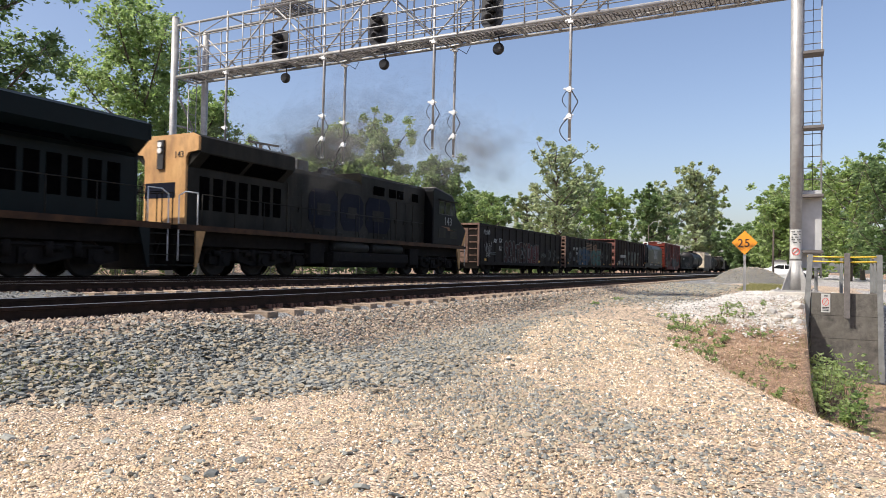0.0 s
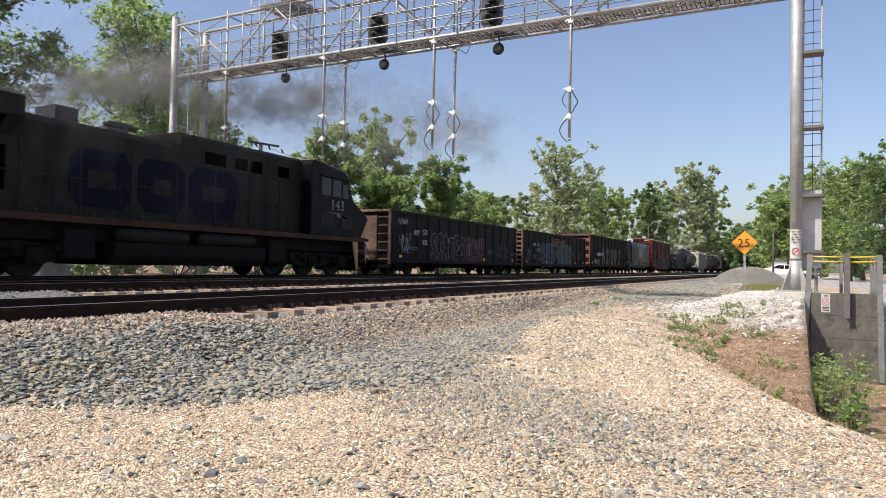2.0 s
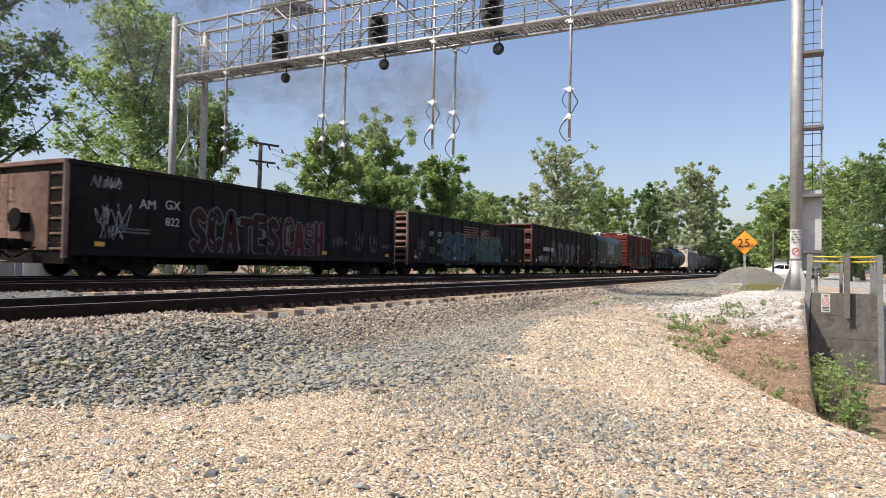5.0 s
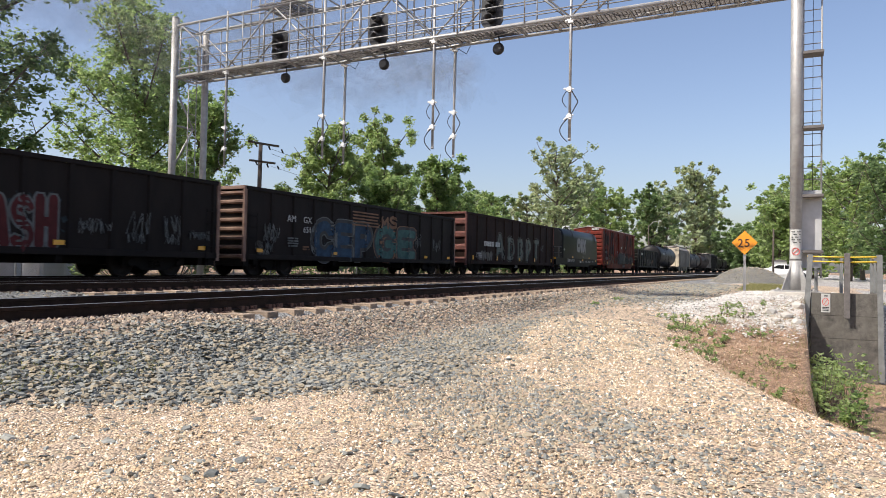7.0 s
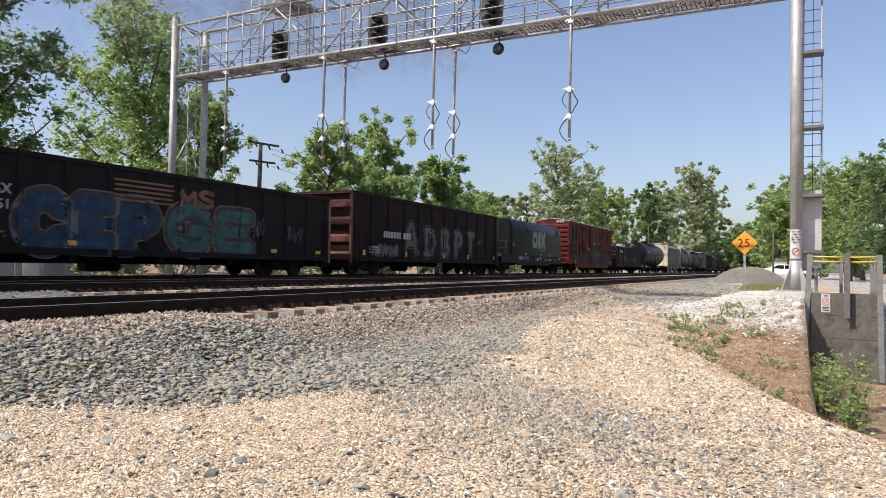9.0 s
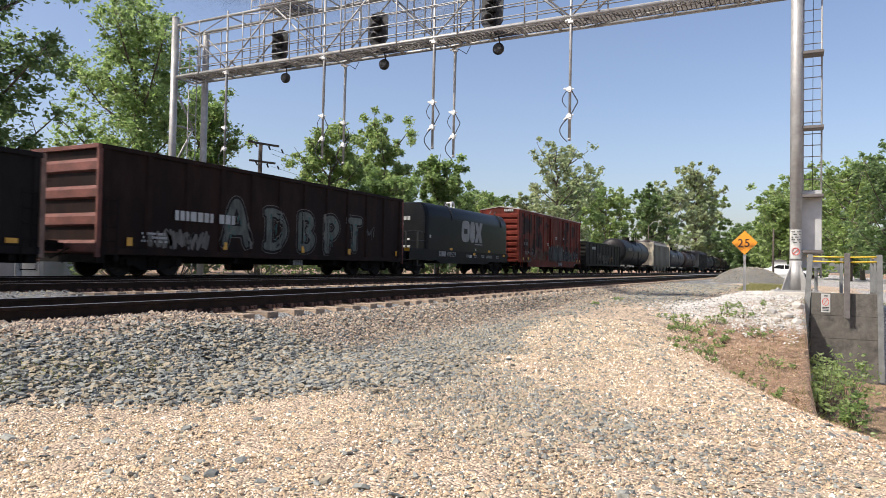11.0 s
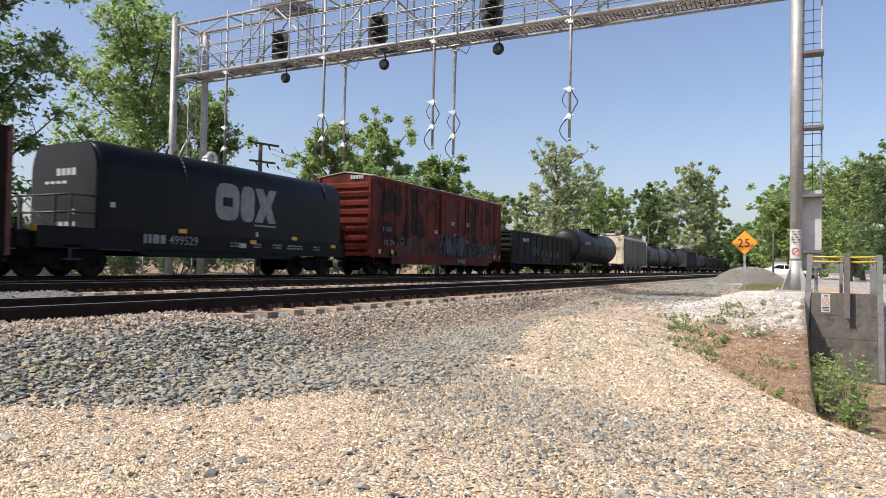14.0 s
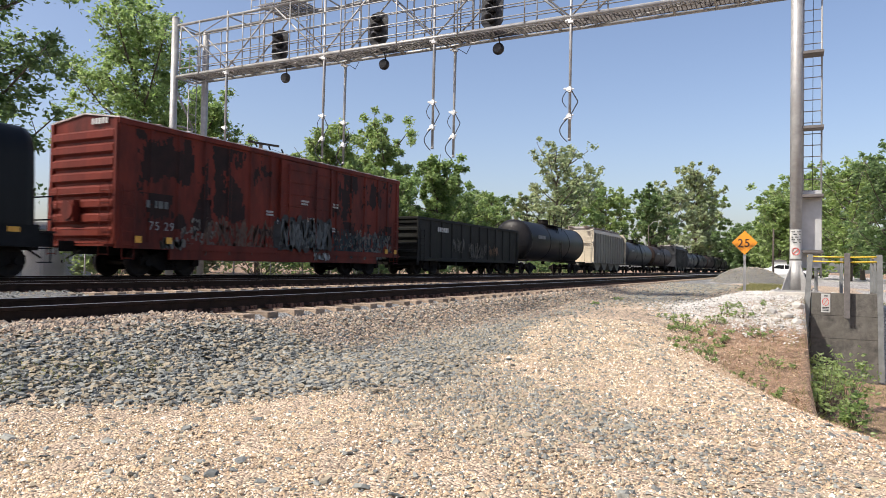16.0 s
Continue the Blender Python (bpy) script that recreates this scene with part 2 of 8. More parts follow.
M["leaf_mid"] = leaf_mat("leaves_mid", (0.1035, 0.161, 0.0552), (0.276, 0.3565, 0.13225))
M["leaf_dark"] = leaf_mat("leaves_dark", (0.0713, 0.115, 0.046), (0.20125, 0.276, 0.10925))
M["leaf_pale"] = leaf_mat("leaves_pale", (0.165, 0.2035, 0.11), (0.363, 0.407, 0.2365))
M["leaf_light"] = leaf_mat("leaves_light", (0.1325, 0.1908, 0.0636), (0.318, 0.3869, 0.1537))
M["grass"] = leaf_mat("grass_blades", (0.1, 0.115, 0.035), (0.27, 0.25, 0.1))
M["straw"] = leaf_mat("dry_straw", (0.2, 0.112, 0.064), (0.336, 0.224, 0.136))
M["ballast"] = stone_mat("ballast_stone", [(0.116, 0.122, 0.115), (0.231, 0.238, 0.217), (0.17, 0.175, 0.161), (0.299, 0.3, 0.267), (0.136, 0.142, 0.136), (0.313, 0.264, 0.186), (0.204, 0.211, 0.192), (0.082, 0.086, 0.084), (0.258, 0.254, 0.22), (0.177, 0.155, 0.124)])
M["ballast_brown"] = stone_mat("ballast_stone_rusty", [(0.269, 0.195, 0.139), (0.346, 0.269, 0.202), (0.384, 0.288, 0.202), (0.211, 0.176, 0.143), (0.461, 0.371, 0.277), (0.288, 0.251, 0.21)])
M["pebble"] = stone_mat("pebble", [(0.576, 0.423, 0.265), (0.684, 0.549, 0.376), (0.45, 0.315, 0.188), (0.558, 0.432, 0.291), (0.774, 0.684, 0.522), (0.18, 0.176, 0.154), (0.414, 0.31, 0.205), (0.63, 0.459, 0.282), (0.27, 0.261, 0.227), (0.72, 0.594, 0.419), (0.792, 0.747, 0.633), (0.378, 0.347, 0.282)])
M["whitestone"] = stone_mat("white_crushed_stone", [(0.528, 0.504, 0.464), (0.6, 0.576, 0.536), (0.464, 0.44, 0.4), (0.56, 0.544, 0.52)])
M["car_white"] = mat("car_white_paint", (0.72, 0.73, 0.74), (0.8, 0.8, 0.81), 2, 0.25)
M["tyre"] = mat("tyre_rubber", (0.015, 0.015, 0.015), (0.03, 0.03, 0.03), 6, 0.8)
M["house"] = mat("house_siding", (0.55, 0.55, 0.53), (0.68, 0.68, 0.66), 2, 0.7, grime=(0.4, 0.38, 0.35), grime_amount=0.4)
M["shed_grey"] = mat("grey_cabinet", (0.4, 0.4, 0.39), (0.5, 0.5, 0.49), 3, 0.5, 0.1)


def ground_material():
    m = bpy.data.materials.new("ground_mix")
    m.use_nodes = True
    nt = m.node_tree
    bsdf = nt.nodes["Principled BSDF"]
    co = nt.nodes.new("ShaderNodeTexCoord")

    def noisy(scale, dark, light, detail=8.0):
        n = node(nt, "TexNoise", Scale=scale, Detail=detail, Roughness=0.7)
        nt.links.new(co.outputs["Object"], n.inputs["Vector"])
        r = nt.nodes.new("ShaderNodeValToRGB")
        r.color_ramp.elements[0].position, r.color_ramp.elements[1].position = 0.33, 0.67
        r.color_ramp.elements[0].color, r.color_ramp.elements[1].color = (*dark, 1), (*light, 1)
        nt.links.new(n.outputs["Fac"], r.inputs[0])
        return r.outputs[0]

    # sand and stony base darkened, painting shade into the gaps between loose stones
    colour = noisy(9, (0.34, 0.25, 0.175), (0.55, 0.43, 0.31))
    for mask, c in (("stony", noisy(28, (0.09, 0.09, 0.088), (0.3, 0.3, 0.29))), ("grassy", noisy(6, (0.16, 0.105, 0.065), (0.42, 0.28, 0.185))),
                    ("pale", noisy(20, (0.42, 0.39, 0.35), (0.58, 0.55, 0.5))), ("paved", noisy(14, (0.3, 0.28, 0.26), (0.4, 0.38, 0.35)))):
        at = nt.nodes.new("ShaderNodeAttribute")
        at.attribute_name = mask
        n = node(nt, "TexNoise", Scale=2.6, Detail=9.0, Roughness=0.75)
        nt.links.new(co.outputs["Object"], n.inputs["Vector"])
        add = nt.nodes.new("ShaderNodeMath")
        add.operation = "ADD"
        nt.links.new(at.outputs["Fac"], add.inputs[0])
        nt.links.new(n.outputs["Fac"], add.inputs[1])
        mr = nt.nodes.new("ShaderNodeMapRange")
        mr.inputs[1].default_value, mr.inputs[2].default_value = 0.85, 1.15
        nt.links.new(add.outputs[0], mr.inputs[0])
        mx = nt.nodes.new("ShaderNodeMixRGB")
        nt.links.new(mr.outputs[0], mx.inputs[0])
        nt.links.new(colour, mx.inputs[1])
        nt.links.new(c, mx.inputs[2])
        colour = mx.outputs[0]
    cells = node(nt, "TexVoronoi", Scale=62.0)
    nt.links.new(co.outputs["Object"], cells.inputs["Vector"])
    sep = nt.nodes.new("ShaderNodeSeparateColor")
    nt.links.new(cells.outputs["Color"], sep.inputs[0])
    cr = nt.nodes.new("ShaderNodeMapRange")
    cr.inputs[3].default_value, cr.inputs[4].default_value = 0.4, 1.6
    nt.links.new(sep.outputs[0], cr.inputs[0])
    broad = node(nt, "TexNoise", Scale=0.8, Detail=6.0, Roughness=0.6)
    nt.links.new(co.outputs["Object"], broad.inputs["Vector"])
    br = nt.nodes.new("ShaderNodeMapRange")
    br.inputs[1].default_value, br.inputs[2].default_value = 0.3, 0.7
    br.inputs[3].default_value, br.inputs[4].default_value = 0.75, 1.2
    nt.links.new(broad.outputs["Fac"], br.inputs[0])
    both = nt.nodes.new("ShaderNodeMath")
    both.operation = "MULTIPLY"
    nt.links.new(cr.outputs[0], both.inputs[0])
    nt.links.new(br.outputs[0], both.inputs[1])
    pebbly = nt.nodes.new("ShaderNodeHueSaturation")
    nt.links.new(both.outputs[0], pebbly.inputs["Value"])
    nt.links.new(colour, pebbly.inputs["Color"])
    nt.links.new(pebbly.outputs[0], bsdf.inputs["Base Color"])
    bsdf.inputs["Roughness"].default_value = 0.92
    vor = node(nt, "TexVoronoi", Scale=62.0)
    nt.links.new(co.outputs["Object"], vor.inputs["Vector"])
    b = node(nt, "Bump", Strength=1.0, Distance=0.015)
    b.invert = True
    nt.links.new(vor.outputs["Distance"], b.inputs["Height"])
    nt.links.new(b.outputs[0], bsdf.inputs["Normal"])
    return m


M["ground"] = ground_material()


# ---- mesh helpers ----
def box(bm, x0, x1, y0, y1, z0, z1, mi=0):
    vs = [bm.verts.new(c) for c in ((x0, y0, z0), (x1, y0, z0), (x1, y1, z0), (x0, y1, z0), (x0, y0, z1), (x1, y0, z1), (x1, y1, z1), (x0, y1, z1))]
    for f in ((0, 3, 2, 1), (4, 5, 6, 7), (0, 1, 5, 4), (1, 2, 6, 5), (2, 3, 7, 6), (3, 0, 4, 7)):
        bm.faces.new([vs[i] for i in f]).material_index = mi


def prism(bm, pts, axis, a, b, mi=0):
    """Extrude a closed outline along an axis: outline in the two other axes, in xyz order."""
    def at(p, d):
        return {"x": (d, p[0], p[1]), "y": (p[0], d, p[1]), "z": (p[0], p[1], d)}[axis]
    lo = [bm.verts.new(at(p, a)) for p in pts]
    hi = [bm.verts.new(at(p, b)) for p in pts]
    n = len(pts)
    bm.faces.new(lo).material_index = mi
    bm.faces.new(hi[::-1]).material_index = mi
    for i in range(n):
        bm.faces.new((lo[i], hi[i], hi[(i + 1) % n], lo[(i + 1) % n])).material_index = mi


def tube(bm, a, b, r, n=8, r2=None, mi=0):
    """A round bar from a to b."""
    a, b = Vector(a), Vector(b)
    d = (b - a).normalized()
    u = d.orthogonal().normalized()
    w = d.cross(u)
    rings = []
    for p, rad in ((a, r), (b, r if r2 is None else r2)):
        rings.append([bm.verts.new(p + (u * math.cos(2 * math.pi * i / n) + w * math.sin(2 * math.pi * i / n)) * rad) for i in range(n)])
    for i in range(n):
        f = bm.faces.new((rings[0][i], rings[0][(i + 1) % n], rings[1][(i + 1) % n], rings[1][i]))
        f.smooth, f.material_index = n > 5, mi
    bm.faces.new(rings[0][::-1]).material_index = mi
    bm.faces.new(rings[1]).material_index = mi


def path_tube(bm, pts, r, n=6):
    for a, b in zip(pts, pts[1:]):
        tube(bm, a, b, r, n)


def lathe(bm, profile, axis_pose, n=24, mi=0):
    """Turn a profile of (radius, height) round the local z of axis_pose."""
    rings = []
    for r, h in profile:
        rings.append([bm.verts.new(axis_pose @ Vector((r * math.cos(2 * math.pi * i / n), r * math.sin(2 * math.pi * i / n), h))) for i in range(n)])
    for r0, r1 in zip(rings, rings[1:]):
        for i in range(n):
            f = bm.faces.new((r0[i], r0[(i + 1) % n], r1[(i + 1) % n], r1[i]))
            f.smooth, f.material_index = True, mi
    bm.faces.new(rings[0][::-1]).material_index = mi
    bm.faces.new(rings[-1]).material_index = mi


def bmn():
    return bmesh.new()


def mesh_of(name, bm, mats):
    bmesh.ops.recalc_face_normals(bm, faces=bm.faces)
    me = bpy.data.meshes.new(name)
    bm.to_mesh(me)
    bm.free()
    for m in mats if isinstance(mats, (list, tuple)) else [mats]:
        me.materials.append(m)
    return me


def part(name, bm, material, parent, label="", bevel=0.0):
    me = mesh_of(name, bm, material)
    ob = new(name, me)
    ob.parent = parent
    if label:
        tagged(ob, label)
    if bevel:
        mod = ob.modifiers.new("bevel", "BEVEL")
        mod.width, mod.segments, mod.limit_method = bevel, 2, "ANGLE"
    return ob


def share(name, me, parent, m=None, label=""):
    ob = new(name, me)
    ob.parent = parent
    if m is not None:
        ob.matrix_basis = m
    if label:
        tagged(ob, label)
    return ob


def thing(name, label, category, m=None, group="", kind=""):
    ob = new(name)
    ob.empty_display_size = 0.3
    if m is not None:
        ob.matrix_basis = m
    return tagged(ob, label, category, group, kind)


def solid(name, bm, material, label, category, m=None, group="", kind=""):
    ob = new(name, mesh_of(name, bm, material))
    if m is not None:
        ob.matrix_basis = m
    return tagged(ob, label, category, group, kind)


def words(text, size, m, material, parent, name="lettering", depth=0.004, spacing=1.0):
    """Flat raised letters in the built-in font as a mesh; m puts their lower left corner."""
    cu = bpy.data.curves.new(name, "FONT")
    cu.body, cu.size, cu.extrude, cu.space_character = text, size, depth, spacing
    cu.resolution_u = 3
    tmp = bpy.data.objects.new(name, cu)
    me = bpy.data.meshes.new_from_object(tmp)
    bpy.data.objects.remove(tmp)
    bpy.data.curves.remove(cu)
    me.materials.append(material)
    return share(name, me, parent, m)


# ---- ground ----
RNG = np.random.default_rng(7)


def smooth(e0, e1, x):
    k = np.clip((x - e0) / (e1 - e0), 0, 1)
    return k * k * (3 - 2 * k)


def wob(x, y, s, seed=0.0):
    return (np.sin(x * s + 1.3 + seed) * np.cos(y * s * 1.17 + 0.7 + seed) + 0.5 * np.sin(x * s * 2.3 + y * s * 1.9 + seed * 2)) / 1.5


def edge_y(x):
    """Y of the rim where the gravel turns down into the grassy slope."""
    return np.interp(x, [-5, 4, 5.2, 7.5, 10.5, 14, 18, 24, 34], [-1.6, -1.1, -0.75, 0.05, 1.25, 2.35, 2.3, 0.6, -1.5])


def height(x, y):
    x, y = np.asarray(x, float), np.asarray(y, float)
    base = np.interp(x, [-20, 2, 9, 16, 27, 45, 70], [-0.5, -0.55, -0.66, -0.66, -0.45, -0.3, -0.2]) + 0.02 * wob(x, y, 1.1)
    base = base + 0.12 * smooth(3.5, 5.5, y) * smooth(6, 2, x)
    # ballast shoulder of the near track
    foot = np.interp(x, [0, 4, 9, 16, 30], [5.0, 4.4, 5.0, 5.7, 5.8])
    k = smooth(foot, 6.35, y)
    thr = np.interp(y, [8, 14], [6.2, 9.3])
    top = -0.172 - 0.07 * smooth(thr, thr + 0.6, x) - 0.06 * smooth(6.2, 7.2, x) * smooth(6.75, 6.45, y)
    z = base * (1 - k) + top * k
    # grassy slope down
    d = edge_y(x) - y
    drop = smooth(-1.0, 3.6, d) * 1.35 * smooth(2, 8, x) + smooth(0, 5, d) * 0.25
    drop = drop * (1 - 0.9 * smooth(23, 40, x))
    z = z - drop
    # filled mound of white stone round the bridge foot
    q = np.hypot((x - 21.3) * 0.8, (y + 0.1))
    mound = -0.1 - np.clip(q - 1.3, 0, 9) * 0.27
    inside = (x > 19.56) | (y > -0.3)
    z = np.where(inside, np.maximum(z, np.where(y > -3.4, mound, -9)), z)
    # ballast between the tracks lies a little lower
    z = z - 0.16 * smooth(9.3, 10.2, y) * smooth(13.0, 12.2, y) - 0.1 * smooth(20, 23, y)
    return z


def grid_axis(stops):
    out = []
    for a, b, n in stops:
        out += list(np.linspace(a, b, n, endpoint=False))
    return np.array(out + [stops[-1][1]])


def build_ground():
    xs = grid_axis([(-900, -30, 12), (-30, 0, 20), (0, 24, 150), (24, 60, 60), (60, 200, 40), (200, 1500, 14)])
    ys = grid_axis([(-900, -40, 10), (-40, -5, 24), (-5, 9, 110), (9, 24, 40), (24, 60, 12), (60, 900, 10)])
    gx, gy = np.meshgrid(xs, ys, indexing="ij")
    gz = height(gx, gy) + 0.008 * RNG.standard_normal(gx.shape)
    nx, ny = gx.shape
    co = np.stack([gx, gy, gz], -1).reshape(-1, 3)
    i = np.arange(nx * ny).reshape(nx, ny)
    faces = np.stack([i[:-1, :-1], i[1:, :-1], i[1:, 1:], i[:-1, 1:]], -1).reshape(-1, 4)
    me = bpy.data.meshes.new("ground")
    me.from_pydata(co.tolist(), [], faces.tolist())
    x, y = co[:, 0], co[:, 1]
    stony = stony_mask(x, y)
    grassy = np.clip(smooth(-0.6, 1.1, edge_y(x) - y + 0.35 * wob(x, y, 1.7)) * smooth(45, 30, x), 0, 1) + smooth(23, 27, y) + smooth(-8, -12, y) + smooth(2, -0.5, np.hypot((x - 38) * 0.35, y - 1.0))
    pale = smooth(4.1, 2.7, np.hypot((x - 21.3) * 0.7, y + 0.1)) * ((x > 19.4) | (y > -0.3))
    paved = smooth(44, 48, x) * smooth(5.2, 4.6, y) * smooth(-14, -12, y) + smooth(-2.6, -3.2, y) * smooth(12, 15, x) * smooth(46, 40, x)
    for name, val in (("stony", stony), ("grassy", np.clip(grassy, 0, 1)), ("pale", pale), ("paved", np.clip(paved, 0, 1))):
        at = me.attributes.new(name, "FLOAT", "POINT")
        at.data.foreach_set("value", (val * 0.75).astype(np.float32))
    me.materials.append(M["ground"])
    me.polygons.foreach_set("use_smooth", [True] * len(me.polygons))
    tagged(new("ground", me), "gravelly ground beside the tracks, falling to a grassy bank", "ground", kind="structure")


def shoulder_mask(x, y):
    """1 on the ballast shoulder of the near track."""
    foot = np.interp(x, [-4, 2.7, 3.9, 4.6, 5.2, 6.5, 9, 11, 14, 19, 25, 40], [4.6, 5.0, 4.1, 3.75, 3.3, 3.2, 3.6, 4.3, 5.1, 5.5, 5.6, 5.6]) + 0.22 * wob(x, y, 2.1)
    return smooth(foot - 0.5, foot + 0.5, y)


def spill_mask(x, y):
    """How thickly loose ballast chips lie on the sandy gravel."""
    u, v = (x - 5.3) * 0.66 + (y - 2.15) * 0.75, (x - 5.3) * 0.75 - (y - 2.15) * 0.66
    a = 0.95 * smooth(1.5, 0.1, np.hypot(u / 2.4, v / 1.0) + 0.25 * wob(x, y, 3.0, 2))
    b = 0.22 * smooth(1.4, 0.1, np.hypot((x - 4.2) / 1.9, (y - 0.9) / 1.0) + 0.3 * wob(x, y, 4.0, 1))
    # ruts run along the drive, which bends towards the bridge
    lane = y - np.interp(x, [2, 5, 9, 14, 20], [-0.2, 0.55, 2.0, 3.3, 3.9])
    rut = 0.3 * (np.exp(-((lane - 0.75) / 0.22) ** 2) + np.exp(-((lane + 0.5) / 0.2) ** 2)) * (0.6 + 0.4 * wob(x, y, 1.6, 3))
    return np.clip(np.maximum(np.maximum(a, b), rut) + 0.025, 0, 1)


def stony_mask(x, y):
    """1 where the ground takes the dark ballast grey, 0 on the sandy gravel."""
    c = smooth(20, 24, x) * smooth(2.6, 3.6, y + 0.3 * wob(x, y, 0.9)) * 0.9
    return np.clip(np.maximum(np.maximum(shoulder_mask(x, y), 0.45 * spill_mask(x, y)), c), 0, 1)


build_ground()




# ---- tracks ----
TRACKS = (7.85, 14.15, 18.35)
TIE_STEP = 0.53


def build_track(yc, x0, x1, ties_from, ties_to, label, name):
    tr = thing(name, label, "railway track", pose(0, yc, 0), kind="structure")
    # rail outline: foot, web, head
    prof = [(-0.076, -0.185), (0.076, -0.185), (0.076, -0.172), (0.012, -0.155), (0.012, -0.045), (0.038, -0.036), (0.038, -0.003), (0.03, 0.0), (-0.03, 0.0), (-0.038, -0.003), (-0.038, -0.036), (-0.012, -0.045), (-0.012, -0.155), (-0.076, -0.172)]
    for side in (-1, 1):
        bm = bmn()
        prism(bm, [(side * 0.752 + y, z) for y, z in prof], "x", x0, x1)
        bm.normal_update()
        for f in bm.faces:
            if min(v.co.z for v in f.verts) > -0.004:
                f.material_index = 1
        part("rail", bm, [M["rail"], M["railhead"]], tr)
    bm = bmn()
    box(bm, -0.115, 0.115, -1.3, 1.3, -0.375, -0.197)
    bmesh.ops.bevel(bm, geom=[e for e in bm.edges], offset=0.008, segments=1, affect="EDGES")
    tie_me = mesh_of("tie", bm, M["tie"])
    bm = bmn()
    for s in (-1, 1):
        box(bm, -0.09, 0.09, s * 0.752 - 0.17, s * 0.752 + 0.17, -0.198, -0.184)
        for dx in (-0.055, 0.055):
            for dy in (-0.1, 0.1):
                box(bm, dx - 0.016, dx + 0.016, s * 0.752 + dy - 0.02, s * 0.752 + dy + 0.02, -0.186, -0.14)
        for dx in (-0.13, 0.13):
            box(bm, dx - 0.03, dx + 0.03, s * 0.752 - 0.1, s * 0.752 + 0.1, -0.2, -0.13)
    plate_me = mesh_of("tie_plate", bm, M["spike"])
    x = ties_from
    while x < ties_to:
        j, k = random.uniform(-0.03, 0.03), random.uniform(-0.06, 0.06)
        t = share("tie", tie_me, tr, pose(x + j, k, random.uniform(-0.012, 0.004), 0, 0, random.uniform(-1.2, 1.2)))
        if x < 48:
            share("tie_plate", plate_me, t, pose(0, -k, 0))
        x += TIE_STEP
    return tr


build_track(TRACKS[0], -60, 420, 0.2, 90, "near railway track with rusty rails on weathered wooden ties", "track_near")
build_track(TRACKS[1], -60, 420, 3.1, 90, "middle railway track with rusty rails on wooden ties", "track_middle")
build_track(TRACKS[2], -60, 420, 9.5, 60, "far railway track under the freight train", "track_far")


# ---- loose stones ----
def scatter(name, pts, sizes, material, label, category, flat=0.7, simple=False, rounded=False):
    """Angular stones at the given places, one joined mesh: chips of four facets, or flat slabs with a broken top face."""
    if simple:
        base = np.array([(1, 0, 0), (0, 1, 0), (-1, 0, 0), (0, -1, 0), (0, 0, 1.0)])
        tri = np.array([(i, (i + 1) % 4, 4) for i in range(4)])
    else:
        ring = [2 * math.pi * i / 5 for i in range(5)]
        base = np.array([(math.cos(a), math.sin(a), -0.5) for a in ring] + [(0.78 * math.cos(a + 0.3), 0.78 * math.sin(a + 0.3), 0.6) for a in ring])
        tri = np.array([(i, (i + 1) % 5, 5 + i) for i in range(5)] + [((i + 1) % 5, 5 + (i + 1) % 5, 5 + i) for i in range(5)] + [(5, 6, 7), (5, 7, 8), (5, 8, 9)])
    n = len(pts)
    v = base[None] * (RNG.uniform(0.8, 1.15, (n, len(base), 1)) if rounded else RNG.uniform(0.6, 1.3, (n, len(base), 1)))
    v = v * RNG.uniform(0.65 if rounded else 0.5, 1.2, (n, 1, 3))
    v[:, :, 2] *= flat
    ang = RNG.uniform(0, 2 * np.pi, n)
    tilt = RNG.uniform(-0.55, 0.55, n)
    c, s = np.cos(tilt)[:, None], np.sin(tilt)[:, None]
    v[:, :, 0], v[:, :, 2] = v[:, :, 0] * c - v[:, :, 2] * s, v[:, :, 0] * s + v[:, :, 2] * c
    c, s = np.cos(ang)[:, None], np.sin(ang)[:, None]
    v[:, :, 0], v[:, :, 1] = v[:, :, 0] * c - v[:, :, 1] * s, v[:, :, 0] * s + v[:, :, 1] * c
    v = v * np.asarray(sizes)[:, None, None] + np.asarray(pts)[:, None, :]
    f = (tri[None] + (np.arange(n) * len(base))[:, None, None]).reshape(-1, 3)
    me = bpy.data.meshes.new(name)
    me.vertices.add(n * len(base))
    me.vertices.foreach_set("co", v.astype(np.float32).ravel())
    me.loops.add(f.size)
    me.loops.foreach_set("vertex_index", f.astype(np.int32).ravel())
    me.polygons.add(len(f))
    me.polygons.foreach_set("loop_start", np.arange(0, f.size, 3, dtype=np.int32))
    me.update(calc_edges=True)
    if rounded:
        me.shade_smooth()
    else:
        me.shade_flat()
    me.materials.append(material)
    return tagged(new(name, me), label, category, kind="stuff")


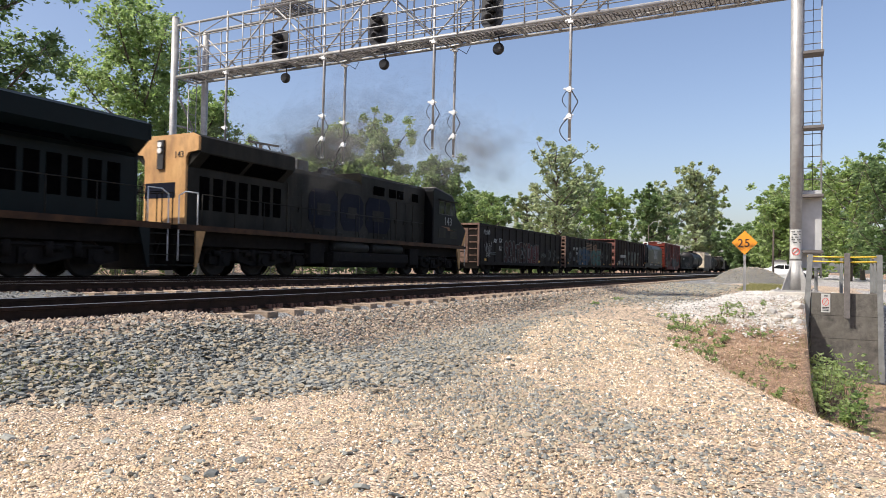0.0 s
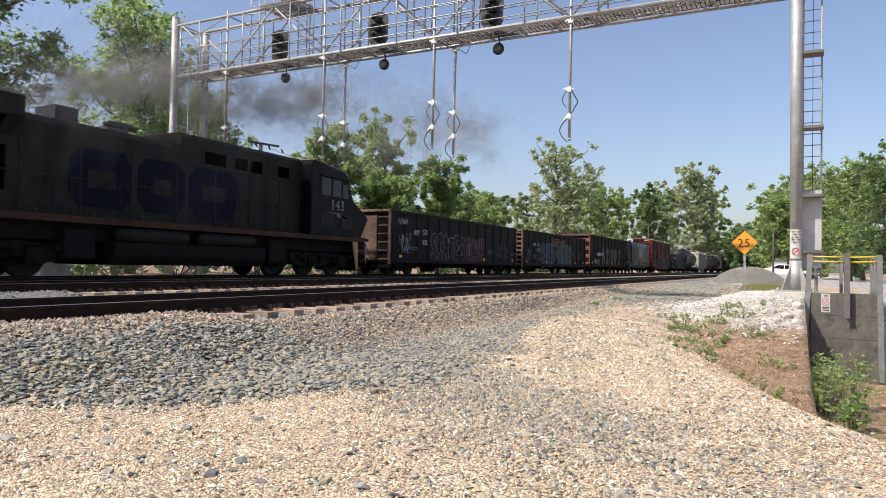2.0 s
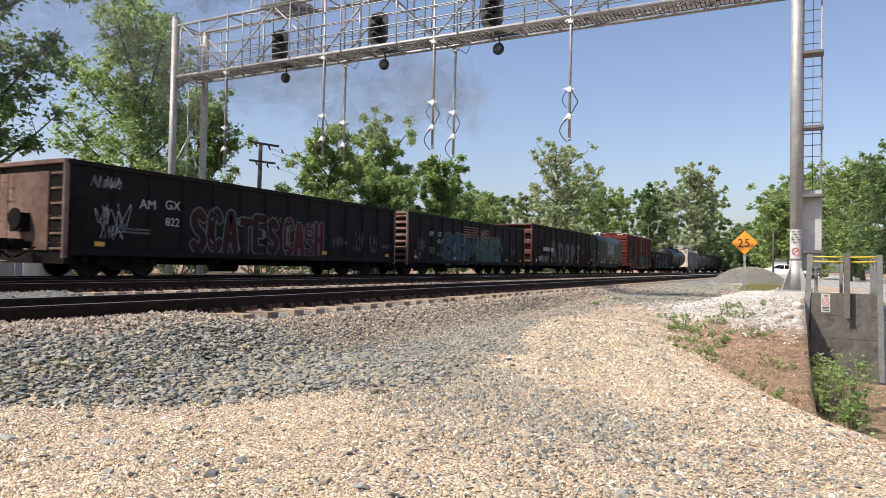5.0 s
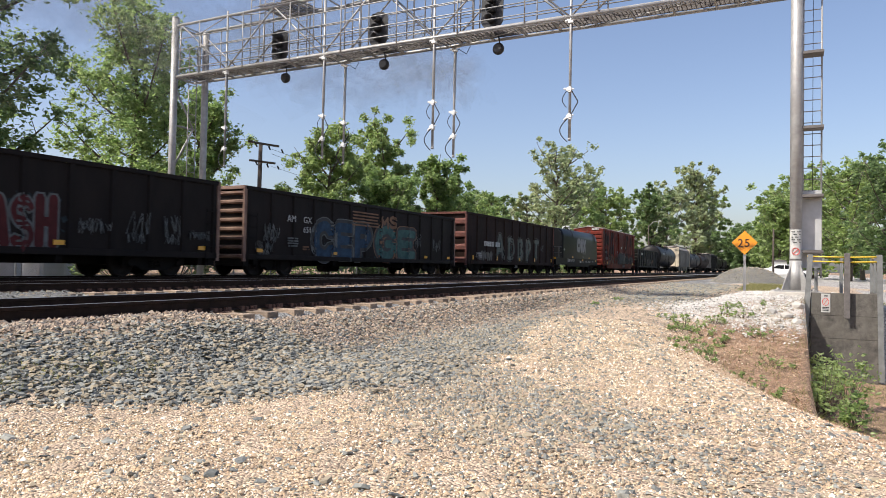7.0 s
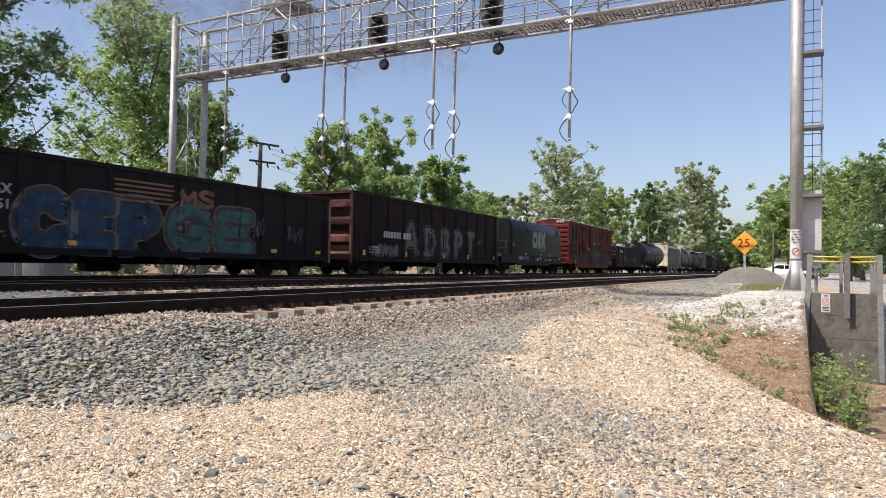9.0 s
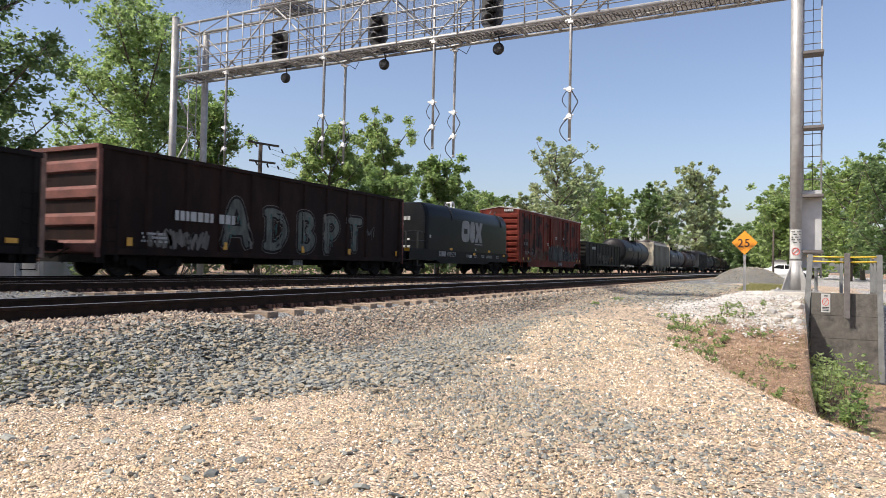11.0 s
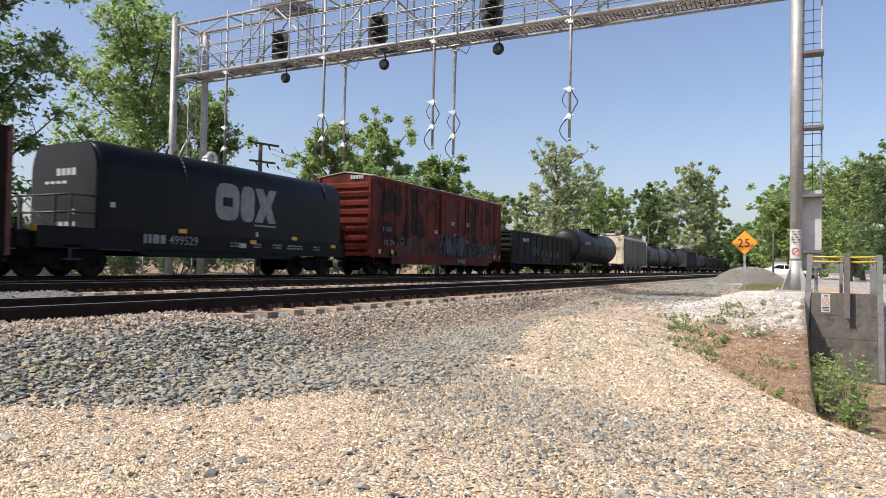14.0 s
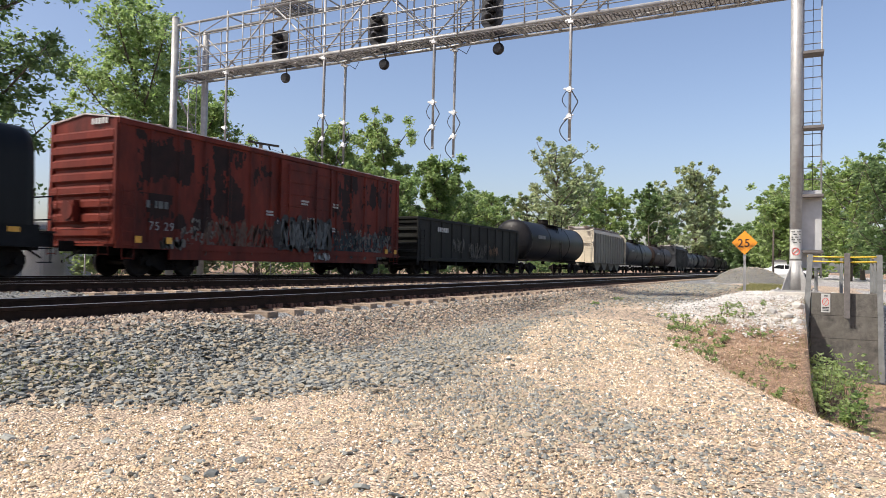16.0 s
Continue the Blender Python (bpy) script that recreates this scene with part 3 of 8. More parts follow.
def build_stones():
    # grey ballast of the shoulder, dense near the camera and thinning out with distance
    n = 270000
    x = 1.8 + 36 * RNG.random(n) ** 2.0
    y = RNG.uniform(2.4, 7.0, n)
    m = shoulder_mask(x, y)
    keep = RNG.random(n) < m * np.clip(1.4 - x / 40, 0.2, 1)
    keep &= ~((y > 6.5) & (x > 6.3)) & (y < 1.8 * x + 0.4)
    x, y = x[keep], y[keep]
    rust = RNG.random(len(x)) < np.where(x > 7, 0.75 * smooth(4.8, 5.6, y), smooth(5.6, 6.4, y) * 0.85)
    size = (0.012 + 0.027 * RNG.random(len(x)) ** 1.9) * np.clip(0.9 + x / 30, 0.9, 1.6)
    size = np.where(x > 7, size * 0.8, size)
    z = height(x, y) + size * RNG.uniform(0.0, 0.9, len(x))
    p = np.stack([x, y, z], -1)
    far = (x > 8.5) & ~rust
    scatter("distant_ballast_stones", p[far], size[far] * 1.1, M["ballast"], "grey ballast stones further along the track", "gravel", 0.7, True)
    rust_far = rust & (x > 8.5)
    scatter("distant_rusty_stones", p[rust_far], size[rust_far] * 1.1, M["ballast_brown"], "rust-stained ballast further along the track", "gravel", 0.7, True)
    rust_near = rust & ~rust_far
    grey_near = ~rust & ~far
    scatter("ballast_stones", p[grey_near], size[grey_near], M["ballast"], "grey slabby ballast stones spilling from the track", "gravel", 0.42)
    scatter("rusty_ballast_stones", p[rust_near], size[rust_near], M["ballast_brown"], "rust-stained ballast stones along the tie ends", "gravel", 0.7, True)
    # small ballast chips spilled over the sandy gravel, in patches and along the wheel ruts
    n = 120000
    x, y = 1.8 + 13 * RNG.random(n) ** 1.7, RNG.uniform(-1.0, 4.6, n)
    keep = (RNG.random(n) < spill_mask(x, y)) & (y > edge_y(x) + 0.1) & (y < x * 1.8) & (y > -0.12 * x - 0.1)
    x, y = x[keep], y[keep]
    size = (0.007 + 0.016 * RNG.random(len(x)) ** 1.6) * np.clip(0.85 + x / 20, 0.9, 1.4)
    scatter("spilled_stones", np.stack([x, y, height(x, y) + size * 0.45], -1), size, M["ballast"], "small dark grey stones spilled over the sandy gravel", "gravel", 0.75, True)
    # sandy pebbles
    n = 250000
    x = 1.7 + 14 * RNG.random(n) ** 2.0
    y = RNG.uniform(-1.2, 6.0, n)
    keep = (RNG.random(n) < 1.05 - 0.85 * shoulder_mask(x, y) - 0.35 * spill_mask(x, y)) & (y > edge_y(x) + 0.35 - 2.2 * RNG.random(n) ** 1.4) & (y < x * 1.8 + 0.4) & (y > x * -0.115 - 0.1)
    x, y = x[keep], y[keep]
    size = 0.0042 + 0.0075 * RNG.random(len(x)) ** 2.0
    size = np.where(RNG.random(len(x)) < 0.025, size * 1.9, size) * np.clip(0.8 + x / 14, 0.9, 1.6)
    p = np.stack([x, y, height(x, y) + size * 0.3], -1)
    scatter("pebbles", p, size, M["pebble"], "tan, cream and grey pebbles strewn on sandy gravel", "gravel", 0.9, True, True)
    # grey stones strewn thinly along the drive and under the bridge
    n = 26000
    x, y = 8.5 + 34 * RNG.random(n) ** 1.3, RNG.uniform(2.0, 6.4, n)
    keep = RNG.random(n) < np.clip(0.25 + 0.9 * smooth(20, 23, x) * smooth(2.4, 3.4, y) + 0.5 * smooth(4.2, 5.4, y), 0, 1)
    x, y = x[keep], y[keep]
    size = (0.012 + 0.03 * RNG.random(len(x)) ** 1.6) * np.clip(0.7 + x / 30, 0.9, 1.7)
    scatter("verge_stones", np.stack([x, y, height(x, y) + size * 0.3], -1), size, M["ballast"], "grey stones strewn along the gravel drive", "gravel", 0.7, True)
    # larger flat stones lying about
    n = 1900
    x, y = 2.2 + 9 * RNG.random(n) ** 1.4, RNG.uniform(-0.8, 5, n)
    keep = (y > edge_y(x)) & (y < x * 1.75) & (y > -0.11 * x)
    x, y = x[keep], y[keep]
    size = 0.014 + 0.03 * RNG.random(len(x)) ** 3
    scatter("flat_stones", np.stack([x, y, height(x, y) + size * 0.25], -1), size, M["ballast"], "grey flat slabs of slate lying about on the sandy gravel", "gravel", 0.35)
    # ballast in and between the tracks
    n = 30000
    x = 1 + 60 * RNG.random(n) ** 1.5
    y = RNG.uniform(8.3, 13.3, n)
    keep = (RNG.random(n) < 0.9) & ~((x > 6.6) & (y < 9.3)) & ~((x > 9.3) & (y > 12.7))
    x, y = x[keep], y[keep]
    size = RNG.uniform(0.02, 0.042, len(x))
    z = height(x, y) + size * 0.5
    scatter("track_ballast", np.stack([x, y, z], -1), size, M["ballast"], "grey ballast between the tracks", "gravel", 0.7, True)
    # white crushed stone of the mound
    n = 16000
    x, y = RNG.uniform(15.5, 25, n), RNG.uniform(-1.9, 4.2, n)
    q = np.hypot((x - 21.3) * 0.7, y + 0.1)
    keep = (RNG.random(n) < smooth(4.3, 2.6, q)) & ((x > 19.6) | (y > -0.2))
    x, y = x[keep], y[keep]
    size = 0.015 + 0.035 * RNG.random(len(x)) ** 2
    scatter("white_stones", np.stack([x, y, height(x, y) + size * 0.3], -1), size, M["whitestone"], "white crushed stone heaped round the bridge foot", "gravel", 0.7, True)


build_stones()


def build_gravel_pile():
    n, rows = 48, 14
    bm = bmn()
    rings = []
    for j in range(rows):
        k = j / (rows - 1)
        ring = []
        for i in range(n):
            a = 2 * math.pi * i / n
            r = (1 - k) ** 0.9
            wv = 1 + 0.08 * noise.noise((math.cos(a) * 2, math.sin(a) * 2, k * 2))
            ring.append(bm.verts.new((r * 2.6 * math.cos(a) * wv, r * 2.5 * math.sin(a) * wv, 1.12 * (1 - (1 - k) ** 2 * 1.0) ** 1.1 - 0.05)))
        rings.append(ring)
    for a, b in zip(rings, rings[1:]):
        for i in range(n):
            bm.faces.new((a[i], a[(i + 1) % n], b[(i + 1) % n], b[i]))
    pile = solid("gravel_pile", bm, M["pile"], "heap of grey crushed gravel beside the track", "gravel pile", pose(50, 2.5, -0.32))
    m = 9000
    a, r = RNG.uniform(0, 2 * np.pi, m), np.sqrt(RNG.random(m))
    z = 1.12 * np.clip(1 - r ** 2.2, 0, 1) - 0.37
    st = scatter("pile_stones", np.stack([50 + 2.6 * r * np.cos(a), 2.5 + 2.5 * r * np.sin(a), z + 0.02], -1), RNG.uniform(0.02, 0.05, m), M["ballast"], "grey crushed stones on the heap", "gravel", 0.7, True)


M["pile"] = mat("crushed_grey", (0.13, 0.128, 0.122), (0.27, 0.262, 0.245), 18, 0.9, 0, 0.8, 30)
build_gravel_pile()


# ---- signal bridge ----
BX, BW, BH = 20.33, 1.08, 8.22
BTOP = 10.38
YL, YR = 22.9, -0.1


def build_bridge():
    br = thing("signal_bridge", "grey steel truss signal bridge spanning three tracks on pipe legs", "signal bridge", pose(BX, 0, 0))
    for x in (0, BW):
        for z, r in ((BH, 0.055), (BTOP, 0.055)):
            bm = bmn()
            tube(bm, (x, YR, z), (x, YL + 0.3, z), r, 10)
            part("chord", bm, M["steel"], br)
    # legs
    for x, y, z0, z1, r in ((0, YL + 0.3, -0.4, 10.72, 0.15), (BW, YL - 0.35, -0.4, 10.3, 0.14), (0.03, YR, 0.35, 10.6, 0.15), (BW, YR, 0.35, 10.6, 0.15)):
        bm = bmn()
        tube(bm, (x, y, z0), (x, y, z1), r, 20)
        tube(bm, (x, y, z1), (x, y, z1 + 0.03), r * 1.04, 20)
        part("leg", bm, M["steel"], br)
    # flared foot of the near leg
    bm = bmn()
    for x in (0.03,):
        for k in range(4):
            a = k * math.pi / 2 + math.pi / 4
            c, s = math.cos(a), math.sin(a)
            pts = [(0.13, 0.75), (0.46, 0.04), (0.46, 0.0), (0.1, 0.0)]
            lo = [bm.verts.new((x + c * p - s * 0.012, YR + s * p + c * 0.012, z)) for p, z in pts]
            hi = [bm.verts.new((x + c * p + s * 0.012, YR + s * p - c * 0.012, z)) for p, z in pts]
            bm.faces.new(lo), bm.faces.new(hi[::-1])
            for i in range(4):
                bm.faces.new((lo[i], hi[i], hi[(i + 1) % 4], lo[(i + 1) % 4]))
        tube(bm, (x, YR, 0.0), (x, YR, 0.8), 0.19, 20, 0.155)
        box(bm, x - 0.5, x + 0.5, YR - 0.5, YR + 0.5, -0.015, 0.02)
        for i in (-1, 1):
            for j in (-1, 1):
                tube(bm, (x + 0.42 * i, YR + 0.42 * j, -0.1), (x + 0.42 * i, YR + 0.42 * j, 0.07), 0.025, 6)
                tube(bm, (x + 0.42 * i, YR + 0.42 * j, 0.02), (x + 0.42 * i, YR + 0.42 * j, 0.05), 0.045, 6)
    part("leg_foot", bm, M["steel"], br, "flared steel foot bolted to concrete")
    bm = bmn()
    box(bm, -0.62, BW + 0.6, YR - 0.62, YR + 0.62, -0.5, -0.017)
    part("footing", bm, M["pad"], br, "pale concrete footing", bevel=0.02)
    # bracing of both faces: diagonals and uprights
    ys = [-0.05, 1.4, 6.1, 10.83, 15.5, 20.25, 22.9]
    for x in (0, BW):
        for i, (a, b) in enumerate(zip(ys, ys[1:])):
            bm = bmn()
            mid = a + (b - a) * (0.98 if a > 20 else 0.02 if a < 0 else 0.5)
            tube(bm, (x, a, BH), (x, mid, BTOP), 0.032, 8)
            part("diagonal", bm, M["steel"], br)
            bm = bmn()
            tube(bm, (x, b, BH), (x, mid, BTOP), 0.032, 8)
            part("diagonal", bm, M["steel"], br)
    for a in ys:
        for z in (BH, BTOP):
            bm = bmn()
            tube(bm, (0, a, z), (BW, a, z), 0.03, 8)
            part("crosspiece", bm, M["steel"], br)
    for i, (a, b) in enumerate(zip(ys, ys[1:])):
        for x0, x1, z in ((0, BW, BH - 0.02), ((0, BW, BTOP) if i % 2 else (BW, 0, BTOP))):
            bm = bmn()
            tube(bm, (x0, a, z), (x1, b, z), 0.022, 6)
            part("lacing_bar", bm, M["steel"], br)
    # walkway: open grating of bars and rods on cross joists
    bm = bmn()
    for i in range(13):
        x = 0.12 + i * (BW - 0.24) / 12
        box(bm, x - 0.005, x + 0.005, YR + 0.3, YL, BH + 0.03, BH + 0.065)
    y = YR + 0.3
    while y < YL:
        box(bm, 0.11, BW - 0.11, y - 0.01, y + 0.01, BH + 0.035, BH + 0.06)
        y += 0.13
    part("walkway_grating", bm, M["grate"], br, "steel bar grating walkway")
    bm = bmn()
    box(bm, -0.01, 0.03, YR + 0.2, YL, BH - 0.075, BH + 0.075)
    box(bm, -0.0, 0.075, YR + 0.2, YL, BH + 0.065, BH + 0.075)
    part("kick_plate", bm, M["steel"], br)
    joist = bmn()
    box(joist, 0.03, BW - 0.03, -0.03, 0.03, BH - 0.05, BH + 0.028)
    joist_me = mesh_of("joist", joist, M["steel"])
    y = YR + 0.9
    while y < YL:
        share("joist", joist_me, br, pose(0, y, 0))
        y += 1.18
    # short service platform at the top
    for y0, y1 in ((16.6, 18.6), (12.2, 14.2)):
        bm = bmn()
        for i in range(11):
            x = -0.1 + i * 0.12
            box(bm, x - 0.006, x + 0.006, y0, y1, BTOP + 0.06, BTOP + 0.1)
        for i in range(int((y1 - y0) / 0.14)):
            box(bm, -0.1, 1.12, y0 + i * 0.14, y0 + i * 0.14 + 0.03, BTOP + 0.065, BTOP + 0.095)
        part("service_platform", bm, M["grate"], br)
    # handrails with their posts
    for x in (-0.06, BW + 0.06):
        for z in (BH + 0.3, BH + 0.68, BH + 1.08, BH + 1.55):
            bm = bmn()
            tube(bm, (x, YR + 0.6, z), (x, YL, z), 0.021, 8)
            part("handrail", bm, M["steel"], br)
        y = YR + 0.6
        while y < YL:
            bm = bmn()
            tube(bm, (x, y, BH), (x, y, BTOP), 0.024, 6)
            part("rail_post", bm, M["steel"], br)
            y += 2.36
    # upper railing posts and service platforms with hoops over each signal
    for yc in (17.8, 13.25, 8.75, 10.6, 15.4):
        bm = bmn()
        for dy in (-0.36, 0.36):
            for x in (0.25, 0.75):
                tube(bm, (x, yc + 1.1 + dy, BH), (x, yc + 1.1 + dy, BTOP + 1.6), 0.024, 6)
        for z in (BTOP + 0.55, BTOP + 1.0, BTOP + 1.5):
            tube(bm, (0.25, yc + 0.74, z), (0.25, yc + 1.46, z), 0.02, 6)
            tube(bm, (0.75, yc + 0.74, z), (0.75, yc + 1.46, z), 0.02, 6)
        part("ladder_cage", bm, M["steel"], br)
        bm = bmn()
        tube(bm, (0.25, yc + 0.74, 0), (0.25, yc + 1.46, 0), 0.012, 6)
        rung = mesh_of("cage_rung", bm, M["steel"])
        z = BH
        while z < BTOP + 0.5:
            share("cage_rung", rung, br, pose(0, 0, z))
            z += 0.305
    # end frame at the far side with its ladder
    bm = bmn()
    for a, b in (((0, YL + 0.3, 7.9), (BW, YL + 0.3, 6.2)), ((0, YL + 0.3, 4.3), (BW, YL + 0.3, 6.2)), ((0, YL + 0.3, 4.3), (BW, YL + 0.3, 2.6)), ((0, YL + 0.3, 6.2), (BW, YL + 0.3, 6.2)), ((0, YL + 0.3, BH), (BW, YL + 0.3, BH)), ((0, YL + 0.3, BTOP), (BW, YL + 0.3, BTOP))):
        tube(bm, a, b, 0.045, 8)
    part("leg_bracing", bm, M["steel"], br)
    ladder(br, 0.5, YL - 0.25, 1.0, 9.6, 0.42, "y_side")
    ladder(br, 0.42, -0.48, 0.35, 10.6, 0.44, "x_side")
    # fall line and stand-off brackets of the near ladder
    for z in (1.05, 2.52, 4.33, 6.32, 8.3):
        bm = bmn()
        box(bm, -0.02, 0.46, -0.74, -0.2, z - 0.035, z + 0.035)
        part("standoff", bm, M["grate"], br)
    bm = bmn()
    tube(bm, (0.4, -0.49, 0.3), (0.4, -0.49, 10.6), 0.007, 6)
    part("fall_line", bm, M["cable"], br)
    # hinged climb guard over the lower rungs
    bm = bmn()
    box(bm, 0.36, 0.385, -0.71, -0.25, 0.62, 2.68)
    part("climb_guard", bm, M["shed_grey"], br, "grey sheet climb guard on the ladder", bevel=0.006)
    # warning plate on the leg
    bm = bmn()
    for i in range(7):
        a = math.pi + (i - 3.5) * 0.3
        b = a + 0.3
        q = [bm.verts.new((0.03 + 0.157 * math.cos(t), YR + 0.157 * math.sin(t), z)) for t, z in ((a, 0.85), (b, 0.85), (b, 1.62), (a, 1.62))]
        bm.faces.new(q)
    plate = part("warning_plate", bm, M["sign_white"], br, "white warning plate with dark bars and a red ring")
    bm = bmn()
    for i in range(5):
        z = 1.57 - i * 0.07
        for j in range(-2, 3):
            if (i + j) % 3:
                box(bm, -0.135, -0.1275, YR + j * 0.045 - 0.02, YR + j * 0.045 + 0.012, z - 0.025, z)
    part("text_bar", bm, M["blackmetal"], plate)
    bm = bmn()
    for i in range(20):
        a, b = 2 * math.pi * i / 20, 2 * math.pi * (i + 1) / 20
        tube(bm, (-0.131, YR + 0.09 * math.cos(a), 1.04 + 0.09 * math.sin(a)), (-0.131, YR + 0.09 * math.cos(b), 1.04 + 0.09 * math.sin(b)), 0.008, 5)
    tube(bm, (-0.131, YR - 0.06, 1.1), (-0.131, YR + 0.06, 0.98), 0.008, 5)
    part("red_ring", bm, M["sign_red"], plate)
    return br


def ladder(br, x, y, z0, z1, width, way):
    d = Vector((0, 1, 0)) if way == "x_side" else Vector((1, 0, 0))
    c = Vector((x, y, 0))
    for s in (-1, 1):
        bm = bmn()
        p = c + d * s * width / 2
        tube(bm, (p.x, p.y, z0), (p.x, p.y, z1), 0.024, 6)
        part("ladder_rail", bm, M["steel"], br)
    bm = bmn()
    tube(bm, c - d * width / 2, c + d * width / 2, 0.013, 6)
    me = mesh_of("rung", bm, M["steel"])
    z = z0 + 0.2
    while z < z1:
        share("rung", me, br, pose(0, 0, z))
        z += 0.305


bridge = build_bridge()


def build_signal(y, z=BH + 0.1):
    """Signal of a black oval backplate with hooded lamps, facing along the track, on the bridge walkway."""
    s = thing("railway_signal", "black colour-light signal with a tall oval backplate on the bridge", "railway signal", pose(BX + 0.42, y, z), "signals on the bridge")
    bm = bmn()
    pts = []
    for i in range(28):
        a = 2 * math.pi * i / 28
        pts.append((0.33 * math.cos(a), 0.62 + 0.3 * (1 if math.sin(a) > 0 else -1) + 0.27 * math.sin(a)))
    prism(bm, pts, "x", 0.0, 0.03)
    part("backplate", bm, M["blackmetal"], s)
    bm = bmn()
    box(bm, 0.03, 0.2, -0.14, 0.14, 0.2, 1.05)
    part("lamp_case", bm, M["blackmetal"], s, bevel=0.02)
    for z2 in (0.32, 0.62, 0.92):
        bm = bmn()
        m = pose(-0.0, 0, z2, 0, -90, 0)
        lathe(bm, [(0.11, -0.02), (0.115, 0.0), (0.11, 0.28), (0.1, 0.28), (0.1, 0.0)], m, 18)
        part("lamp_hood", bm, M["blackmetal"], s)
    bm = bmn()
    tube(bm, (0.12, 0, -0.12), (0.12, 0, 0.3), 0.05, 10)
    part("mast", bm, M["steel"], s)
    return s


sig = build_signal(17.9)
sig.scale = (1.15, 1.2, 1.1)
for y in (13.35, 8.9):
    copy_thing(sig, pose(BX + 0.42, y, BH + 0.1))
# higher pair at the top of the picture
copy_thing(sig, pose(BX + 0.42, 17.5, BTOP + 0.12))
copy_thing(sig, pose(BX + 0.42, 13.0, BTOP + 0.12))


def build_lower_lamp(y):
    s = thing("lower_signal_lamp", "round black signal lamp hung under the bridge", "railway signal", pose(BX + 0.75, y, BH - 0.05), "lamps under the bridge")
    bm = bmn()
    tube(bm, (0, 0, 0.05), (0.02, -0.03, -0.14), 0.02, 8)
    part("bracket", bm, M["blackmetal"], s)
    bm = bmn()
    lathe(bm, [(0.02, -0.06), (0.15, -0.05), (0.16, 0.0), (0.16, 0.02), (0.12, 0.02), (0.12, 0.1), (0.11, 0.1)], pose(0, 0, -0.3, 0, -90, 0), 22)
    part("lamp_disc", bm, M["blackmetal"], s)
    bm = bmn()
    lathe(bm, [(0.01, 0.0), (0.1, 0.005), (0.1, 0.03)], pose(-0.03, 0, -0.3, 0, -90, 0), 18)
    part("lens", bm, M["glass"], s)
    return s


low = build_lower_lamp(17.85)
low.scale = (1.25, 1.25, 1.25)
for y in (13.28, 8.79):
    copy_thing(low, pose(BX + 0.75, y, BH - 0.05))


def build_hanger(x, y, drop, name_group="hanging sensor poles"):
    """A pole clamped to the bridge with two small sensor boxes on brackets and looped cable near its foot."""
    h = thing("hanging_sensor_pole", "slim galvanised pole hung from the bridge with white sensor boxes", "sensor pole", pose(x, y, 0), name_group)
    top = BTOP + 0.2 if x < BX + 0.5 else BH + 0.3
    zb = BH - drop
    bm = bmn()
    tube(bm, (0, 0, zb), (0, 0, top), 0.043, 10)
    tube(bm, (0, 0, zb - 0.02), (0, 0, zb + 0.05), 0.05, 10)
    part("pole", bm, M["steel"], h)
    bm = bmn()
    box(bm, -0.07, 0.07, -0.075, 0.075, BH - 0.2, BH - 0.12)
    tube(bm, (-0.07, 0.16, BH - 0.14), (0.1, -0.14, BH - 0.02), 0.035, 8)
    part("clamp", bm, M["whitebox"], h)
    for dz, lift in ((1.55, 0.03), (0.72, -0.06)):
        bm = bmn()
        box(bm, -0.06, 0.06, -0.06, 0.1, -0.05, 0.06)
        tube(bm, (0, 0.1, 0.0), (0, 0.2, lift), 0.035, 8)
        tube(bm, (0, -0.06, 0.02), (0, -0.13, 0.02), 0.022, 8)
        for zc in (-0.075, 0.08):
            tube(bm, (0, 0, zc - 0.018), (0, 0, zc + 0.018), 0.058, 10)
        sb = part("sensor_box", bm, M["whitebox"], h, bevel=0.008)
        sb.matrix_basis = pose(0, 0, zb + dz, -12 if lift < 0 else 5, 0, 0)
    bm = bmn()
    path_tube(bm, [(-0.02, -0.05 - 0.2 * math.sin(math.pi * k / 14), zb + 1.52 - 0.74 * k / 14 - 0.06 * math.sin(2 * math.pi * k / 14)) for k in range(15)], 0.016, 6)
    path_tube(bm, [(-0.03, 0.1 + 0.13 * math.sin(math.pi * k / 12), zb + 1.5 - 0.5 * k / 12) for k in range(13)], 0.012, 6)
    path_tube(bm, [(-0.03, 0.06 + 0.24 * math.sin(math.pi * k / 14), zb + 0.66 - 0.72 * k / 14) for k in range(15)], 0.016, 6)
    path_tube(bm, [(0.03, -0.02, zb + 1.6), (0.05, -0.03, BH - 0.2), (0.1, -0.1, BH - 0.1), (0.1, -0.4, BH - 0.3), (0.2, -0.5, BH)], 0.012, 6)
    part("cable", bm, M["cable"], h)
    return h


HANGERS = ((BX, 20.25, 3.92), (BX, 15.42, 3.85), (BX + BW, 15.24, 3.91), (BX, 10.83, 3.77), (BX + BW, 10.57, 3.91), (BX, 6.08, 3.8))
for hx, hy, hd in HANGERS:
    build_hanger(hx, hy, hd)


# ---- freight train ----
SPEED, GAIN, AXIS_Y = 5.827, 0.0973, TRACKS[2]


def run(t):
    """How far the train has come along the track at t, against 8 s."""
    t = t - 8
    return -SPEED * t - 0.5 * GAIN * t * t


TRAIN = []


